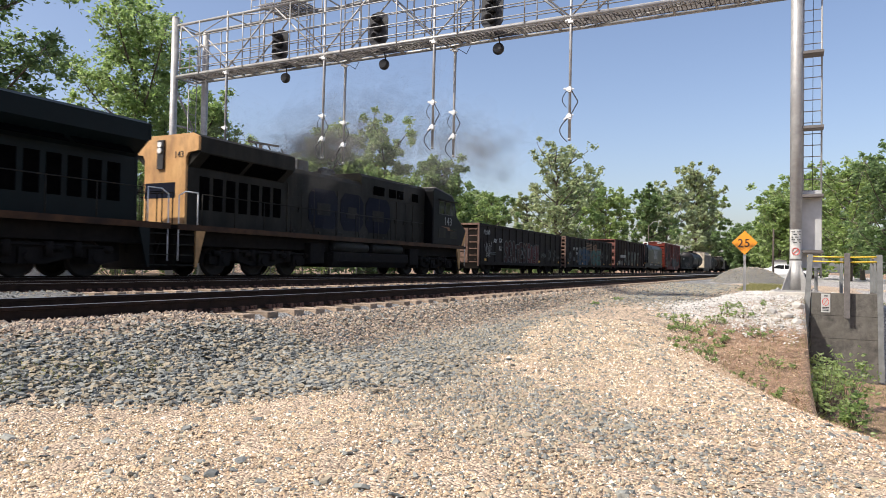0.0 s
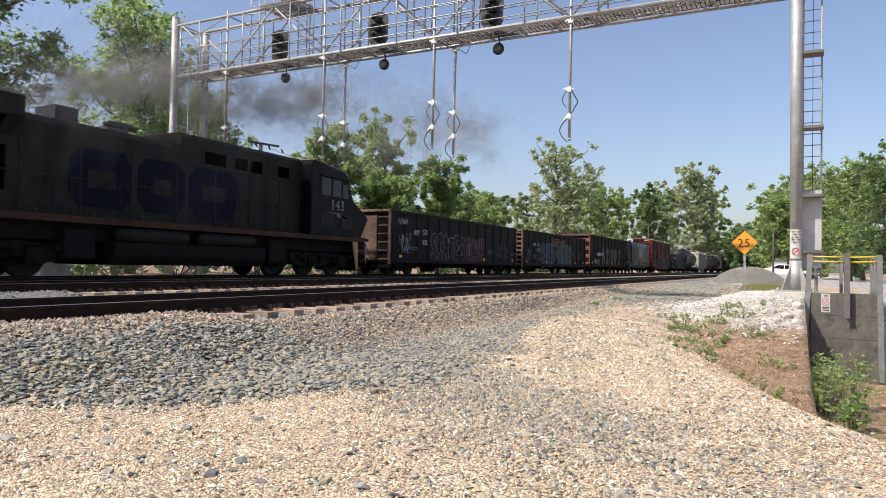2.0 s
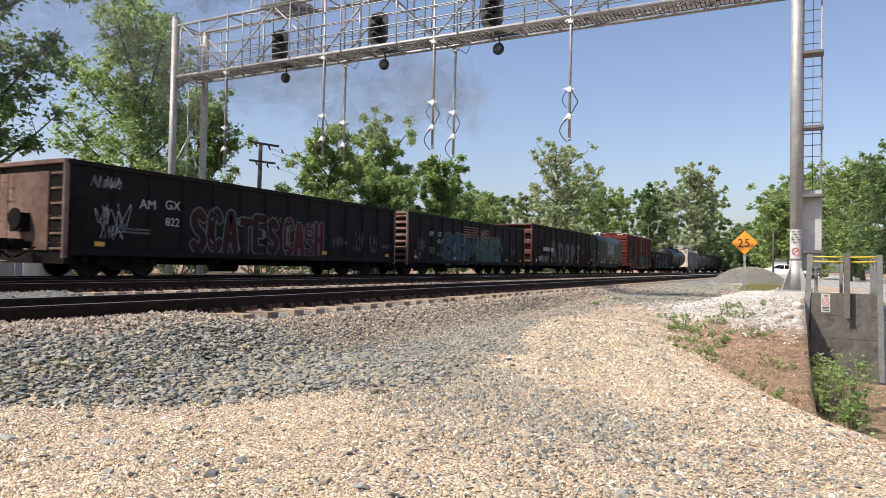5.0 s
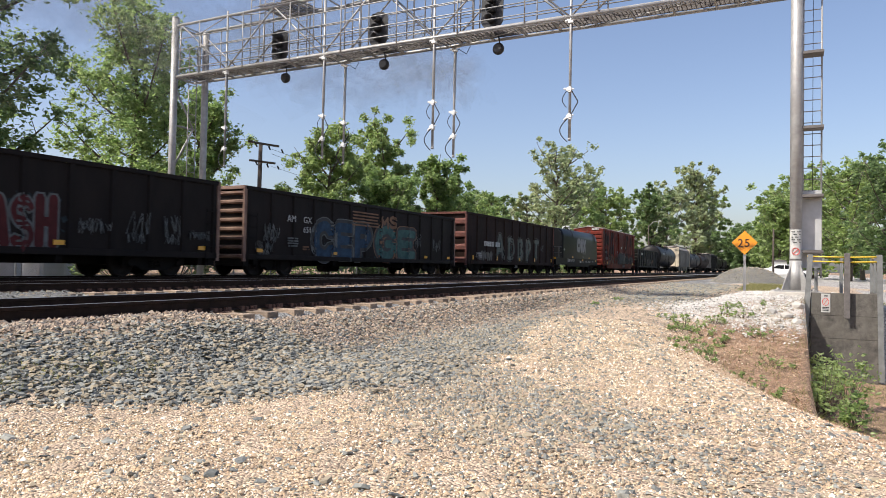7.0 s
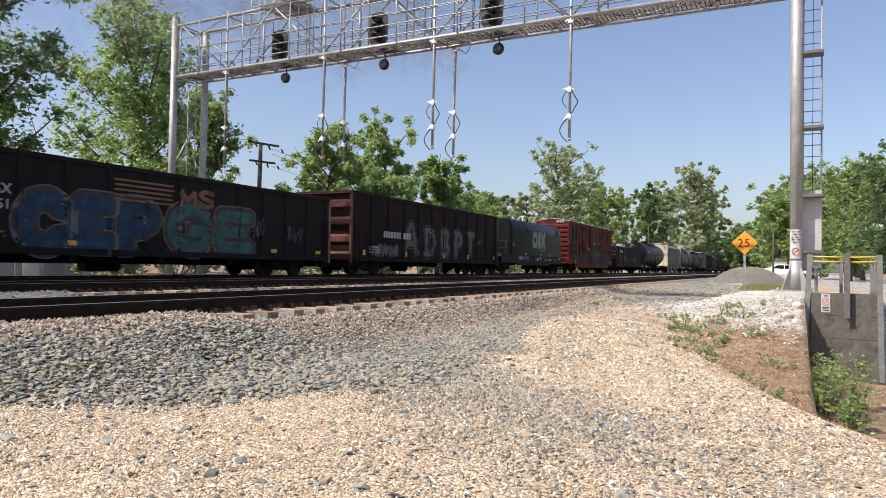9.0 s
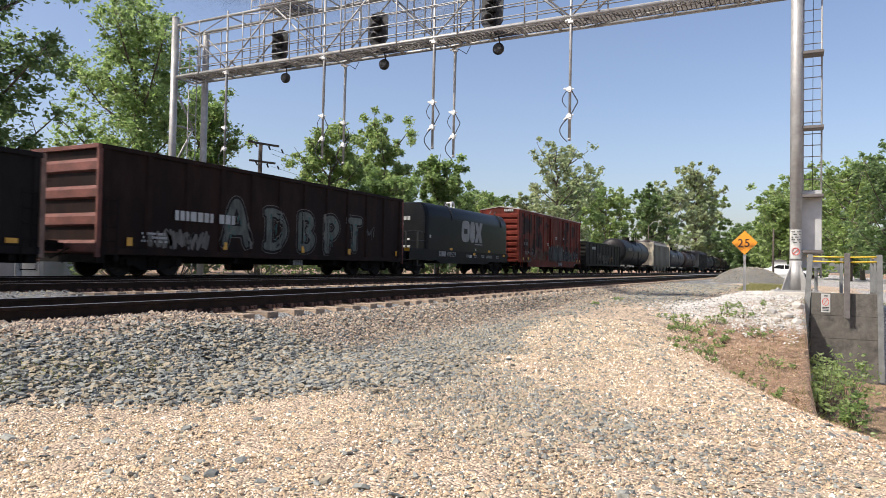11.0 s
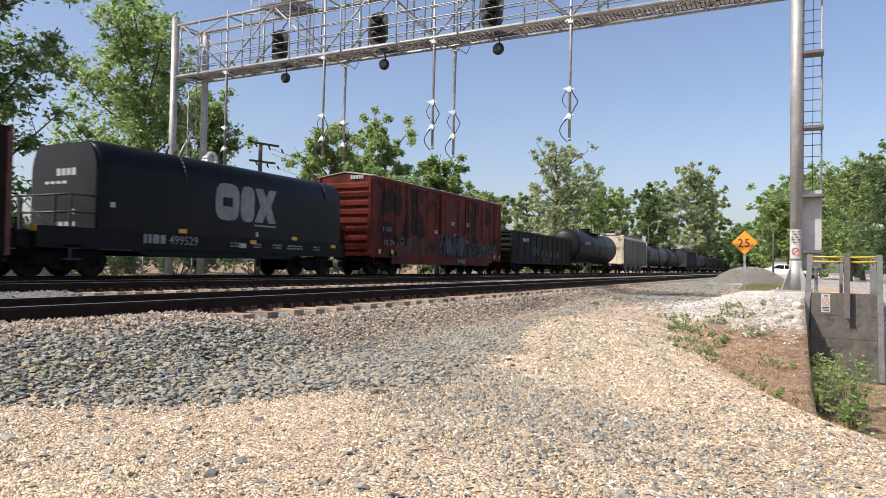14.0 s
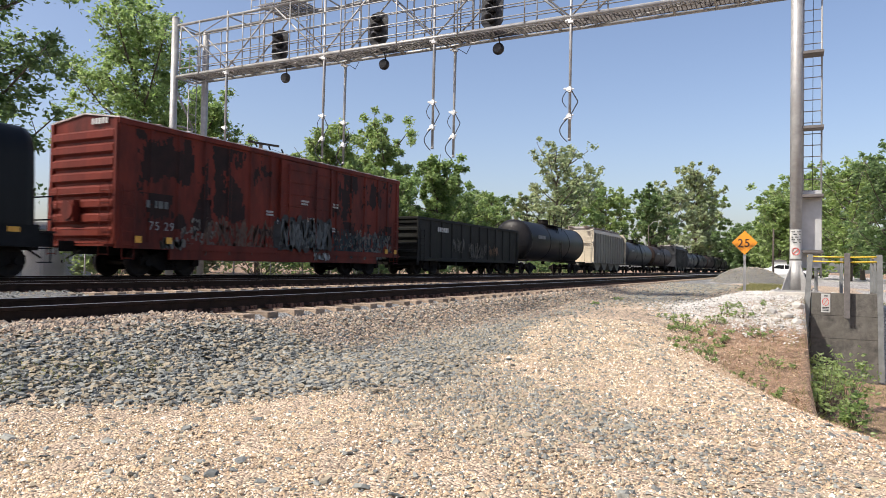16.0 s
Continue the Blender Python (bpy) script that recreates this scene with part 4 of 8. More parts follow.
def wheelset_mesh(r, sides=24):
    bm = bmn()
    for s in (-1, 1):
        m = pose(0, s * 0.715, 0, -90 * s, 0, 0)
        lathe(bm, [(0.08, -0.02), (0.09, 0.0), (r * 0.75, 0.01), (r * 0.8, -0.03), (r + 0.025, -0.07), (r + 0.025, -0.04), (r, -0.03), (r - 0.004, 0.07), (r * 0.86, 0.07), (r * 0.8, 0.03), (r * 0.35, 0.06), (0.11, 0.09), (0.1, 0.17), (0.02, 0.17)], m, sides)
        # bearing cap bolts, so that the turning shows
        for k in range(3):
            a = k * 2.094
            c = m @ Vector((0.06 * math.cos(a), 0.06 * math.sin(a), 0.19))
            box(bm, c.x - 0.015, c.x + 0.015, c.y - 0.02, c.y + 0.02, c.z - 0.015, c.z + 0.015)
    tube(bm, (0, -0.8, 0), (0, 0.8, 0), 0.075, 10)
    return mesh_of("wheelset", bm, M["wheel"])


WHEELS = {r: wheelset_mesh(r) for r in (0.42, 0.533)}
FAR_WHEEL = wheelset_mesh(0.42, 10)


def sideframe_mesh():
    bm = bmn()
    for s in (-1, 1):
        y0, y1 = s * 0.92, s * 1.1
        out = [(-1.12, 0.58), (-1.12, 0.34), (-0.72, 0.36), (-0.42, 0.2), (0.42, 0.2), (0.72, 0.36), (1.12, 0.34), (1.12, 0.58), (0.8, 0.6), (0.4, 0.76), (-0.4, 0.76), (-0.8, 0.6)]
        prism(bm, out, "y", min(y0, y1), max(y0, y1))
        for x in (-0.89, 0.89):
            tube(bm, (x, s * 1.08, 0.43), (x, s * 1.2, 0.43), 0.115, 12)
            box(bm, x - 0.16, x + 0.16, min(y0, s * 1.12), max(y0, s * 1.12), 0.5, 0.64)
        for x in (-0.16, 0.0, 0.16):
            for k in range(4):
                tube(bm, (x, s * 1.115, 0.28 + k * 0.075), (x, s * 1.115, 0.32 + k * 0.075), 0.062, 8)
    box(bm, -0.2, 0.2, -1.15, 1.15, 0.52, 0.72)
    tube(bm, (0, 0, 0.7), (0, 0, 0.8), 0.2, 12)
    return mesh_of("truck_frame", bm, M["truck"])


TRUCK = sideframe_mesh()


def running_gear(car, centres, r=0.42):
    for xc in centres:
        tr = share("truck_frame", TRUCK, car, pose(xc, 0, 0))
        for dx in (-0.89, 0.89):
            w = share("wheelset", FAR_WHEEL if car.location.x > 140 else WHEELS[r], car, pose(xc + dx, 0, r))
            w["roll_radius"] = r


def couplers(car, half, z=0.86):
    for s in (-1, 1):
        bm = bmn()
        box(bm, s * (half - 0.1) if s > 0 else -half - 0.35, (half + 0.35) if s > 0 else -(half - 0.1), -0.09, 0.09, z - 0.09, z + 0.09)
        prism(bm, [(s * (half + 0.3), -0.16), (s * (half + 0.62), -0.17), (s * (half + 0.68), 0.0), (s * (half + 0.5), 0.12), (s * (half + 0.3), 0.14)], "z", z - 0.15, z + 0.15)
        tube(bm, (s * (half + 0.1), -0.35, z - 0.05), (s * (half + 0.62), -0.3, z - 0.35), 0.025, 6)
        part("coupler", bm, M["truck"], car)


def side_ladder(car, x, side, z0, z1, y=1.5, name="side_ladder", material="truck"):
    bm = bmn()
    for dx in (-0.2, 0.2):
        tube(bm, (x + dx, side * (y + 0.07), z0), (x + dx, side * (y + 0.07), z1), 0.014, 5)
    z = z0 + 0.05
    while z < z1:
        tube(bm, (x - 0.2, side * (y + 0.07), z), (x + 0.2, side * (y + 0.07), z), 0.013, 5)
        z += 0.38
    part(name, bm, M[material], car)


def end_ladder(car, end_x, y, z0, z1, material):
    s = 1 if end_x > 0 else -1
    bm = bmn()
    for dy in (-0.2, 0.2):
        tube(bm, (end_x + s * 0.1, y + dy, z0), (end_x + s * 0.1, y + dy, z1), 0.014, 5)
    z = z0 + 0.05
    while z < z1:
        tube(bm, (end_x + s * 0.1, y - 0.2, z), (end_x + s * 0.1, y + 0.2, z), 0.014, 5)
        z += 0.36
    part("end_ladder", bm, M[material], car)


def bars(car, name, x, z, rows, height_, width_, material, y=-1.512, gap=0.6, seed=1):
    """Unreadable writing: short upright bars in rows."""
    r = random.Random(seed)
    bm = bmn()
    for i in range(rows):
        zz = z - i * height_ * (1 + gap)
        xx = x
        while xx < x + width_:
            w = height_ * r.uniform(0.35, 0.8)
            if r.random() < 0.85:
                box(bm, xx, xx + w, y - 0.004, y + 0.004, zz, zz + height_)
            xx += w + height_ * 0.22
    return tagged(part(name, bm, material, car), kind="stuff")


def flat_side(y):
    return lambda x: y


def ribbed_side(half, ribs, rib_w, wd=1.45):
    """Depth of a posted wagon side at x, just proud of the steel."""
    step = (2 * half - rib_w - 0.04) / ribs

    def at(x):
        k = round((x + half - rib_w / 2 - 0.02) / step)
        d = abs(x + half - rib_w / 2 - 0.02 - k * step)
        out = 0.06 if d < rib_w * 0.34 else 0.06 * (rib_w * 0.52 - d) / (rib_w * 0.18) if d < rib_w * 0.52 else 0.0
        return -wd - out - 0.008
    return at


def curve_through(pts, n=6):
    """A smooth line through the points."""
    if len(pts) < 3:
        return [tuple(a + (b - a) * k / n for a, b in zip(pts[0], pts[1])) for k in range(n + 1)]
    p = [pts[0]] + list(pts) + [pts[-1]]
    out = []
    for i in range(1, len(p) - 2):
        for k in range(n):
            t = k / n
            out.append(tuple(0.5 * (2 * b + (c - a) * t + (2 * a - 5 * b + 4 * c - d) * t * t + (3 * b - a - 3 * c + d) * t ** 3) for a, b, c, d in zip(p[i - 1], p[i], p[i + 1], p[i + 2])))
    return out + [tuple(pts[-1])]


def spray_line(bm, line, width, side, lift, across=1):
    """A painted band along a line on a wagon side, following its posts."""
    pts = [Vector(p) for p in line]
    d0, d1 = (pts[1] - pts[0]).normalized(), (pts[-1] - pts[-2]).normalized()
    pts = [pts[0] - d0 * width * 0.4] + pts + [pts[-1] + d1 * width * 0.4]
    rows = []
    for i, p in enumerate(pts):
        d = (pts[min(i + 1, len(pts) - 1)] - pts[max(i - 1, 0)]).normalized()
        w = width / 2 * (0.6 if i in (0, len(pts) - 1) else 1)
        rows.append([bm.verts.new((q.x, side(q.x) - lift, q.y)) for q in (p + Vector((-d.y, d.x)) * w * (2 * j / across - 1) for j in range(across + 1))])
    for a, b in zip(rows, rows[1:]):
        for j in range(across):
            bm.faces.new((a[j], a[j + 1], b[j + 1], b[j]))


LETTERS = {
    "C": [[(0.9, 0.8), (0.6, 1), (0.2, 0.86), (0.08, 0.5), (0.2, 0.14), (0.6, 0), (0.92, 0.2)]],
    "S": [[(0.88, 0.85), (0.5, 1), (0.12, 0.8), (0.35, 0.56), (0.75, 0.42), (0.9, 0.2), (0.5, 0), (0.1, 0.15)]],
    "A": [[(0.04, 0), (0.3, 0.75), (0.5, 1), (0.7, 0.75), (0.96, 0)], [(0.22, 0.32), (0.78, 0.32)]],
    "T": [[(0.0, 0.97), (1, 0.97)], [(0.5, 0.97), (0.5, 0.0)]],
    "E": [[(0.92, 0.97), (0.2, 0.97), (0.1, 0.85), (0.1, 0.15), (0.2, 0.03), (0.92, 0.03)], [(0.12, 0.5), (0.75, 0.5)]],
    "H": [[(0.1, 0), (0.1, 1)], [(0.9, 0), (0.9, 1)], [(0.1, 0.5), (0.9, 0.5)]],
    "P": [[(0.12, 0), (0.12, 0.97)], [(0.12, 0.97), (0.6, 0.97), (0.9, 0.74), (0.6, 0.48), (0.12, 0.46)]],
    "G": [[(0.9, 0.8), (0.6, 1), (0.2, 0.86), (0.08, 0.5), (0.2, 0.14), (0.6, 0), (0.9, 0.2), (0.9, 0.45), (0.55, 0.45)]],
    "D": [[(0.14, 0.03), (0.14, 0.97)], [(0.0, 0.97), (0.55, 0.95), (0.92, 0.5), (0.55, 0.05), (0.0, 0.03)]],
    "B": [[(0.14, 0.03), (0.14, 0.97)], [(0.14, 0.97), (0.65, 0.95), (0.8, 0.75), (0.5, 0.53)], [(0.5, 0.53), (0.9, 0.3), (0.65, 0.05), (0.14, 0.03)]],
    "M": [[(0.0, 0), (0.08, 1)], [(0.08, 1), (0.5, 0.4)], [(0.5, 0.4), (0.92, 1)], [(0.92, 1), (1, 0)]],
}


def graffiti(car, text, x, z, w, h, side, fills, outline, thick, label, border="", seed=1, lean=0.0, edge=0.05):
    """Sprayed lettering: a pale outline, a dark border and the filled letters, one over the other."""
    r = random.Random(seed)
    n = len(text)
    cell = w / n
    strokes = []
    for i, ch in enumerate(text):
        dz, sh = r.uniform(-0.05, 0.05) * h, r.uniform(0.92, 1.06) * h
        x0, lw = x + i * cell + thick * 0.5, cell - thick * 0.72
        strokes.append([curve_through([(x0 + lw * px + lean * sh * pz, z + dz + thick / 2 + (sh - thick) * pz) for px, pz in st]) for st in LETTERS.get(ch, ())])
    across = max(1, round(thick / 0.07))
    base = None
    layers = [(outline, 2 * edge, 0.0)] + ([(border, 1.55 * edge, 0.003)] if border else [])
    for m_, grow, lift in layers:
        bm = bmn()
        for i, st in enumerate(strokes):
            for j, ln in enumerate(st):
                spray_line(bm, ln, thick + 2 * grow, side, lift + 0.0003 * ((i + 2 * j) % 5), across + 1)
        p = part("graffiti" if base is None else "spray_border", bm, M[m_], car if base is None else base, label if base is None else "")
        base = base or p
    for i, st in enumerate(strokes):
        if not st:
            continue
        bm = bmn()
        for j, ln in enumerate(st):
            spray_line(bm, ln, thick, side, 0.007 + 0.0004 * ((i + 2 * j) % 5), across)
        part("spray_letter", bm, M[fills[i * len(fills) // n]], base)
    return base


def scribble(bm, x, z, w, h, side, seed, thick, lift=0.002):
    """One looping unreadable stroke after another."""
    r = random.Random(seed)
    n = max(2, round(w / (0.34 * h)))
    for i in range(n):
        cx, cw = x + (i + 0.5) * w / n, w / n
        pts = [(cx + r.uniform(-0.7, 0.7) * cw, z + h * (r.uniform(0.0, 0.35) if k % 2 else r.uniform(0.6, 1.0))) for k in range(6)]
        spray_line(bm, curve_through(pts, 7), thick, side, lift + 0.0005 * (i % 4))


def tag(car, x, z, w, h, seed, material="paint_white", thick=0.022, side=flat_side(-1.512)):
    bm = bmn()
    scribble(bm, x, z, w, h, side, seed, thick)
    if seed % 3 == 0:
        scribble(bm, x + 0.1 * w, z - 0.25 * h, w * 0.7, h * 0.5, side, seed + 3, thick * 0.8)
    return part("sprayed_tag", bm, M[material], car)


def overspray(car, x, z, w, h, side, material, seed, n=60):
    """Dabs and drips of thin paint round a sprayed piece."""
    r = random.Random(seed)
    bm = bmn()
    for k in range(n):
        px, pz = x + w * r.random(), z + h * r.random()
        spray_line(bm, [(px, pz), (px + r.uniform(-0.06, 0.06), pz - r.uniform(0.02, 0.16))], r.uniform(0.02, 0.1), side, -0.003)
    return tagged(part("overspray", bm, M[material], car), kind="stuff")


def reflectors(car, xs, z, y=-1.512, tall=0.13, wide=0.3):
    for x in xs:
        bm = bmn()
        box(bm, x - wide / 2, x + wide / 2, y - 0.006, y + 0.006, z - tall / 2, z + tall / 2)
        part("reflector", bm, M["reflector"], car, "yellow reflector patch")


def new_car(name, label, s0, s1):
    """A wagon whose body reaches from s0 to s1 along the train, at 8 s."""
    car = thing(name, label, name.replace("_", " "), pose((s0 + s1) / 2, AXIS_Y, 0), "freight train")
    TRAIN.append((car, (s0 + s1) / 2))
    return car, (s1 - s0) / 2


def gondola(name, label, s0, s1, z0, z1, side, inner, end, ribs, rib_w, end_rows=7, flat_end=False):
    car, h = new_car(name, label, s0, s1)
    wd = 1.45
    for sg in (-1, 1):
        bm = bmn()
        y0, y1 = sg * (wd - 0.03), sg * wd
        box(bm, -h, h, min(y0, y1), max(y0, y1), z0, z1)
        part("side_wall", bm, M[side], car)
        bm = bmn()
        box(bm, -h - 0.02, h + 0.02, min(sg * (wd - 0.08), sg * (wd + 0.075)), max(sg * (wd - 0.08), sg * (wd + 0.075)), z1 - 0.13, z1)
        part("top_chord", bm, M[side], car, bevel=0.012)
        bm = bmn()
        box(bm, -h, h, min(sg * (wd - 0.1), sg * (wd + 0.07)), max(sg * (wd - 0.1), sg * (wd + 0.07)), z0 - 0.02, z0 + 0.16)
        part("side_sill", bm, M[side], car, bevel=0.012)
        bm = bmn()
        pr = [(-rib_w / 2, 0), (-rib_w * 0.32, sg * 0.06), (rib_w * 0.32, sg * 0.06), (rib_w / 2, 0)]
        prism(bm, pr, "z", z0 + 0.16, z1 - 0.13)
        me = mesh_of("side_post", bm, M[side])
        for i in range(ribs + 1):
            x = -h + rib_w / 2 + 0.02 + i * (2 * h - rib_w - 0.04) / ribs
            share("side_post", me, car, pose(x, sg * wd, 0))
    for sg in (-1, 1):
        bm = bmn()
        box(bm, min(sg * h, sg * (h - 0.04)), max(sg * h, sg * (h - 0.04)), -wd, wd, z0 - 0.1, z1 - 0.05)
        # the wall keeps the side's colour, so shade between ribs is painted in
        part("end_wall", bm, M[side], car)
        bm = bmn()
        step = (z1 - z0) / end_rows
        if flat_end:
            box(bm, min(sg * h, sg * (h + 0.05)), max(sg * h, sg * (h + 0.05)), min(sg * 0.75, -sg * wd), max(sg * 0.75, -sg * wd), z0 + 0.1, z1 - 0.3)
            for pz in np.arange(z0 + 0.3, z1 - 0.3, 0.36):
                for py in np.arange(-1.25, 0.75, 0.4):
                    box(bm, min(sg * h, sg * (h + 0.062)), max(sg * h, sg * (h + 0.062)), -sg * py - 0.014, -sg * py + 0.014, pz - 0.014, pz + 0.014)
            part("end_sheet", bm, M[end], car, "tan riveted sheet on the wagon end, coloured as if in sun")
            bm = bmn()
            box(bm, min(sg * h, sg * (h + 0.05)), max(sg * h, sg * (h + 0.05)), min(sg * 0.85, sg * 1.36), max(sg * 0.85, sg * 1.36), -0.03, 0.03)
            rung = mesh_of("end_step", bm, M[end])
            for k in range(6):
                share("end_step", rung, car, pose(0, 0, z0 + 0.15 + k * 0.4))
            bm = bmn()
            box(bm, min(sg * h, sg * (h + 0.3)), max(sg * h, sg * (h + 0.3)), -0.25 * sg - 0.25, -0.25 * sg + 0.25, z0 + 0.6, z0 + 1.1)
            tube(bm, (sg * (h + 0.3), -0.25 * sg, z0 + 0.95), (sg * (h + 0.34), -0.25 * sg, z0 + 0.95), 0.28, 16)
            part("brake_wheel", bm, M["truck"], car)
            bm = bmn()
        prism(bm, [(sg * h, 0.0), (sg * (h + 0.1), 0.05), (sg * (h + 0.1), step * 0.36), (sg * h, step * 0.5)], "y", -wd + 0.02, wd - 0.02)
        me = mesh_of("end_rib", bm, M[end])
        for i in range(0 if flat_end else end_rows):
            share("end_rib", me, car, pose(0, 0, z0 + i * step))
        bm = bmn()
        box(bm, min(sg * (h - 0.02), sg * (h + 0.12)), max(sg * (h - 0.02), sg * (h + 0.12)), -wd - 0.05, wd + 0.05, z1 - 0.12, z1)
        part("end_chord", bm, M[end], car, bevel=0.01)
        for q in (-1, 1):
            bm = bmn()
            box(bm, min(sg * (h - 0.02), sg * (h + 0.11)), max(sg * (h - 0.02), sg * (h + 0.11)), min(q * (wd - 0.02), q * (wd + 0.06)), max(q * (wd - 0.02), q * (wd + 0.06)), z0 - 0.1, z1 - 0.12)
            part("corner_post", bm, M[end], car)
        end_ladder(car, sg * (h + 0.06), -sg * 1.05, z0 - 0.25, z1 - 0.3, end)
        side_ladder(car, sg * (h - 0.3), -1, z0 - 0.45, z0 + 1.6, wd + 0.03)
    bm = bmn()
    box(bm, -h + 0.04, h - 0.04, -wd + 0.03, wd - 0.03, z0, z0 + 0.06)
    part("floor_plate", bm, M[inner], car)
    bm = bmn()
    box(bm, -h, h, -0.3, 0.3, z0 - 0.25, z0 - 0.02)
    for x in (-h + 0.6, h - 0.6, -h * 0.35, 0, h * 0.35):
        box(bm, x - 0.08, x + 0.08, -wd + 0.05, wd - 0.05, z0 - 0.2, z0 - 0.02)
    for sg in (-1, 1):
        box(bm, min(sg * h, sg * (h - 0.25)), max(sg * h, sg * (h - 0.25)), -1.4, 1.4, z0 - 0.25, z0)
    tube(bm, (-1.2, 0.6, z0 - 0.3), (0.0, 0.6, z0 - 0.3), 0.2, 12)
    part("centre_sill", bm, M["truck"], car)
    couplers(car, h)
    running_gear(car, (-h + 2.1, h - 2.1))
    return car, h


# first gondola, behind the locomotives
g1, h = gondola("gondola_car", "dark brown gondola wagon with dark red sprayed lettering", -5.59, 10.9, 0.62, 3.13, "gond_black", "gond_black", "end_tan_lit", 13, 0.2, flat_end=True)
S1 = ribbed_side(h, 13, 0.2)
overspray(g1, -3.9, 0.7, 6.9, 1.5, S1, "paint_murk", 41, 150)
graffiti(g1, "SCATES", -4.15, 0.72, 4.2, 1.42, S1, ["paint_maroon"], "paint_grey", 0.27, "dark red spray lettering with a white outline", seed=5, edge=0.028)
graffiti(g1, "CASH", 0.3, 0.72, 2.45, 1.4, S1, ["paint_wine"], "paint_grey", 0.24, "wine red spray lettering with a white outline", seed=6, edge=0.03)
overspray(g1, -1.2, 2.05, 1.7, 0.14, S1, "paint_orange", 42, 16)
tag(g1, -7.4, 1.25, 1.0, 0.85, 12), tag(g1, -7.6, 2.45, 0.95, 0.35, 11)
for tx, tw, th, sd_ in ((3.35, 0.95, 0.5, 13), (4.75, 0.85, 0.75, 15), (6.1, 0.7, 0.8, 18), (7.1, 0.8, 0.35, 16)):
    tag(g1, tx, 1.15, tw, th, sd_, "paint_grey", 0.018)
words("AM", 0.4, pose(-6.05, -1.513, 2.0, 90, 0, 0), M["white"], g1, "reporting_mark")
words("GX", 0.4, pose(-5.15, -1.513, 2.05, 90, 0, 0), M["white"], g1, "reporting_mark")
words("822", 0.36, pose(-5.12, -1.513, 1.55, 90, 0, 0), M["white"], g1, "car_number")
bars(g1, "load_data", -6.6, 1.35, 2, 0.06, 0.9, M["paint_grey"])
reflectors(g1, (-7.3, 2.8, 7.6), 0.92)

g2, h = gondola("gondola_car", "black gondola wagon with large blue and teal graffiti", 12.24, 28.65, 0.62, 3.16, "gond_black", "gond_black", "end_tan_lit", 13, 0.2, end_rows=8)
S2 = ribbed_side(h, 13, 0.2)
overspray(g2, -4.6, 0.66, 8.6, 1.5, S2, "paint_murk", 43, 110)
graffiti(g2, "CEP", -4.5, 0.7, 4.3, 1.55, S2, ["paint_blue"], "paint_grey", 0.4, "blue rounded spray lettering with a pale outline", "paint_black", 21, edge=0.085)
graffiti(g2, "GE", 0.0, 0.7, 3.9, 1.55, S2, ["paint_teal"], "paint_orange", 0.38, "teal spray lettering with an orange outline", "paint_black", 27, edge=0.085)
bm = bmn()
for k in range(5):
    spray_line(bm, [(-1.75 + 0.03 * (k % 2), 2.2 + k * 0.14), (0.3 - 0.05 * (k % 3), 2.2 + k * 0.14)], 0.065, flat_side(-1.514), 0)
part("sprayed_stripes", bm, M["paint_orange"], g2)
graffiti(g2, "MS", 0.5, 2.18, 1.5, 0.62, S2, ["paint_orange"], "gond_black", 0.15, "orange sprayed letters", seed=31, edge=0.01)
tag(g2, -7.4, 1.35, 1.0, 0.6, 33, "paint_grey", 0.02), tag(g2, -7.7, 0.85, 0.9, 0.45, 36, "paint_grey", 0.02)
tag(g2, 3.7, 1.25, 0.6, 0.9, 34, "paint_grey", 0.02), tag(g2, 5.6, 1.2, 0.9, 0.7, 35, "paint_grey", 0.02)
words("AM", 0.36, pose(-6.05, -1.513, 2.05, 90, 0, 0), M["white"], g2, "reporting_mark")
words("GX", 0.36, pose(-5.1, -1.513, 2.05, 90, 0, 0), M["white"], g2, "reporting_mark")
words("651", 0.34, pose(-5.1, -1.513, 1.68, 90, 0, 0), M["white"], g2, "car_number")
bars(g2, "load_data", -6.0, 1.4, 4, 0.06, 0.6, M["paint_grey"])
bars(g2, "load_data", -5.1, 1.1, 2, 0.06, 0.4, M["paint_orange"], seed=3)
reflectors(g2, (-7.5, -3.0, 4.9, 7.5), 0.92)

g3, h = gondola("gondola_car", "rusty brown gondola wagon with pale ghost lettering sprayed on", 30.33, 46.6, 0.66, 3.68, "gond_rust", "gond_rust", "end_rust_lit", 11, 0.26, end_rows=4)
S3 = ribbed_side(h, 11, 0.26)
for ch, gx, gw in (("A", -3.7, 1.4), ("D", -1.6, 1.3), ("B", 0.2, 1.2), ("P", 1.9, 1.1), ("T", 3.55, 1.1)):
    graffiti(g3, ch, gx, 0.95, gw, 1.6, S3, ["paint_pale"], "paint_ash", 0.3, "pale grey-green sprayed letter with a dark border", "gond_black", 41 + ord(ch), edge=0.055)
    overspray(g3, gx + 0.3, 1.2, gw * 0.5, 1.1, lambda x, q=S3: q(x) - 0.014, "paint_teal", ord(ch), 9)
bars(g3, "small_tag", 0.4, 0.42, 1, 0.2, 0.6, M["paint_white"], -1.2, seed=77)
tag(g3, -6.5, 0.85, 2.3, 0.6, 47, "paint_ash", 0.1, S3)
tag(g3, 5.05, 1.6, 0.5, 0.6, 46, "paint_grey")
bars(g3, "reporting_mark", -5.6, 1.75, 1, 0.3, 2.6, M["white"], -1.512, seed=4)
bars(g3, "load_data", -6.8, 1.25, 3, 0.07, 0.9, M["white"], seed=5)
reflectors(g3, (-7.2, -3.5, 0.6, 3.7, 7.6), 1.02, wide=0.18, tall=0.24)


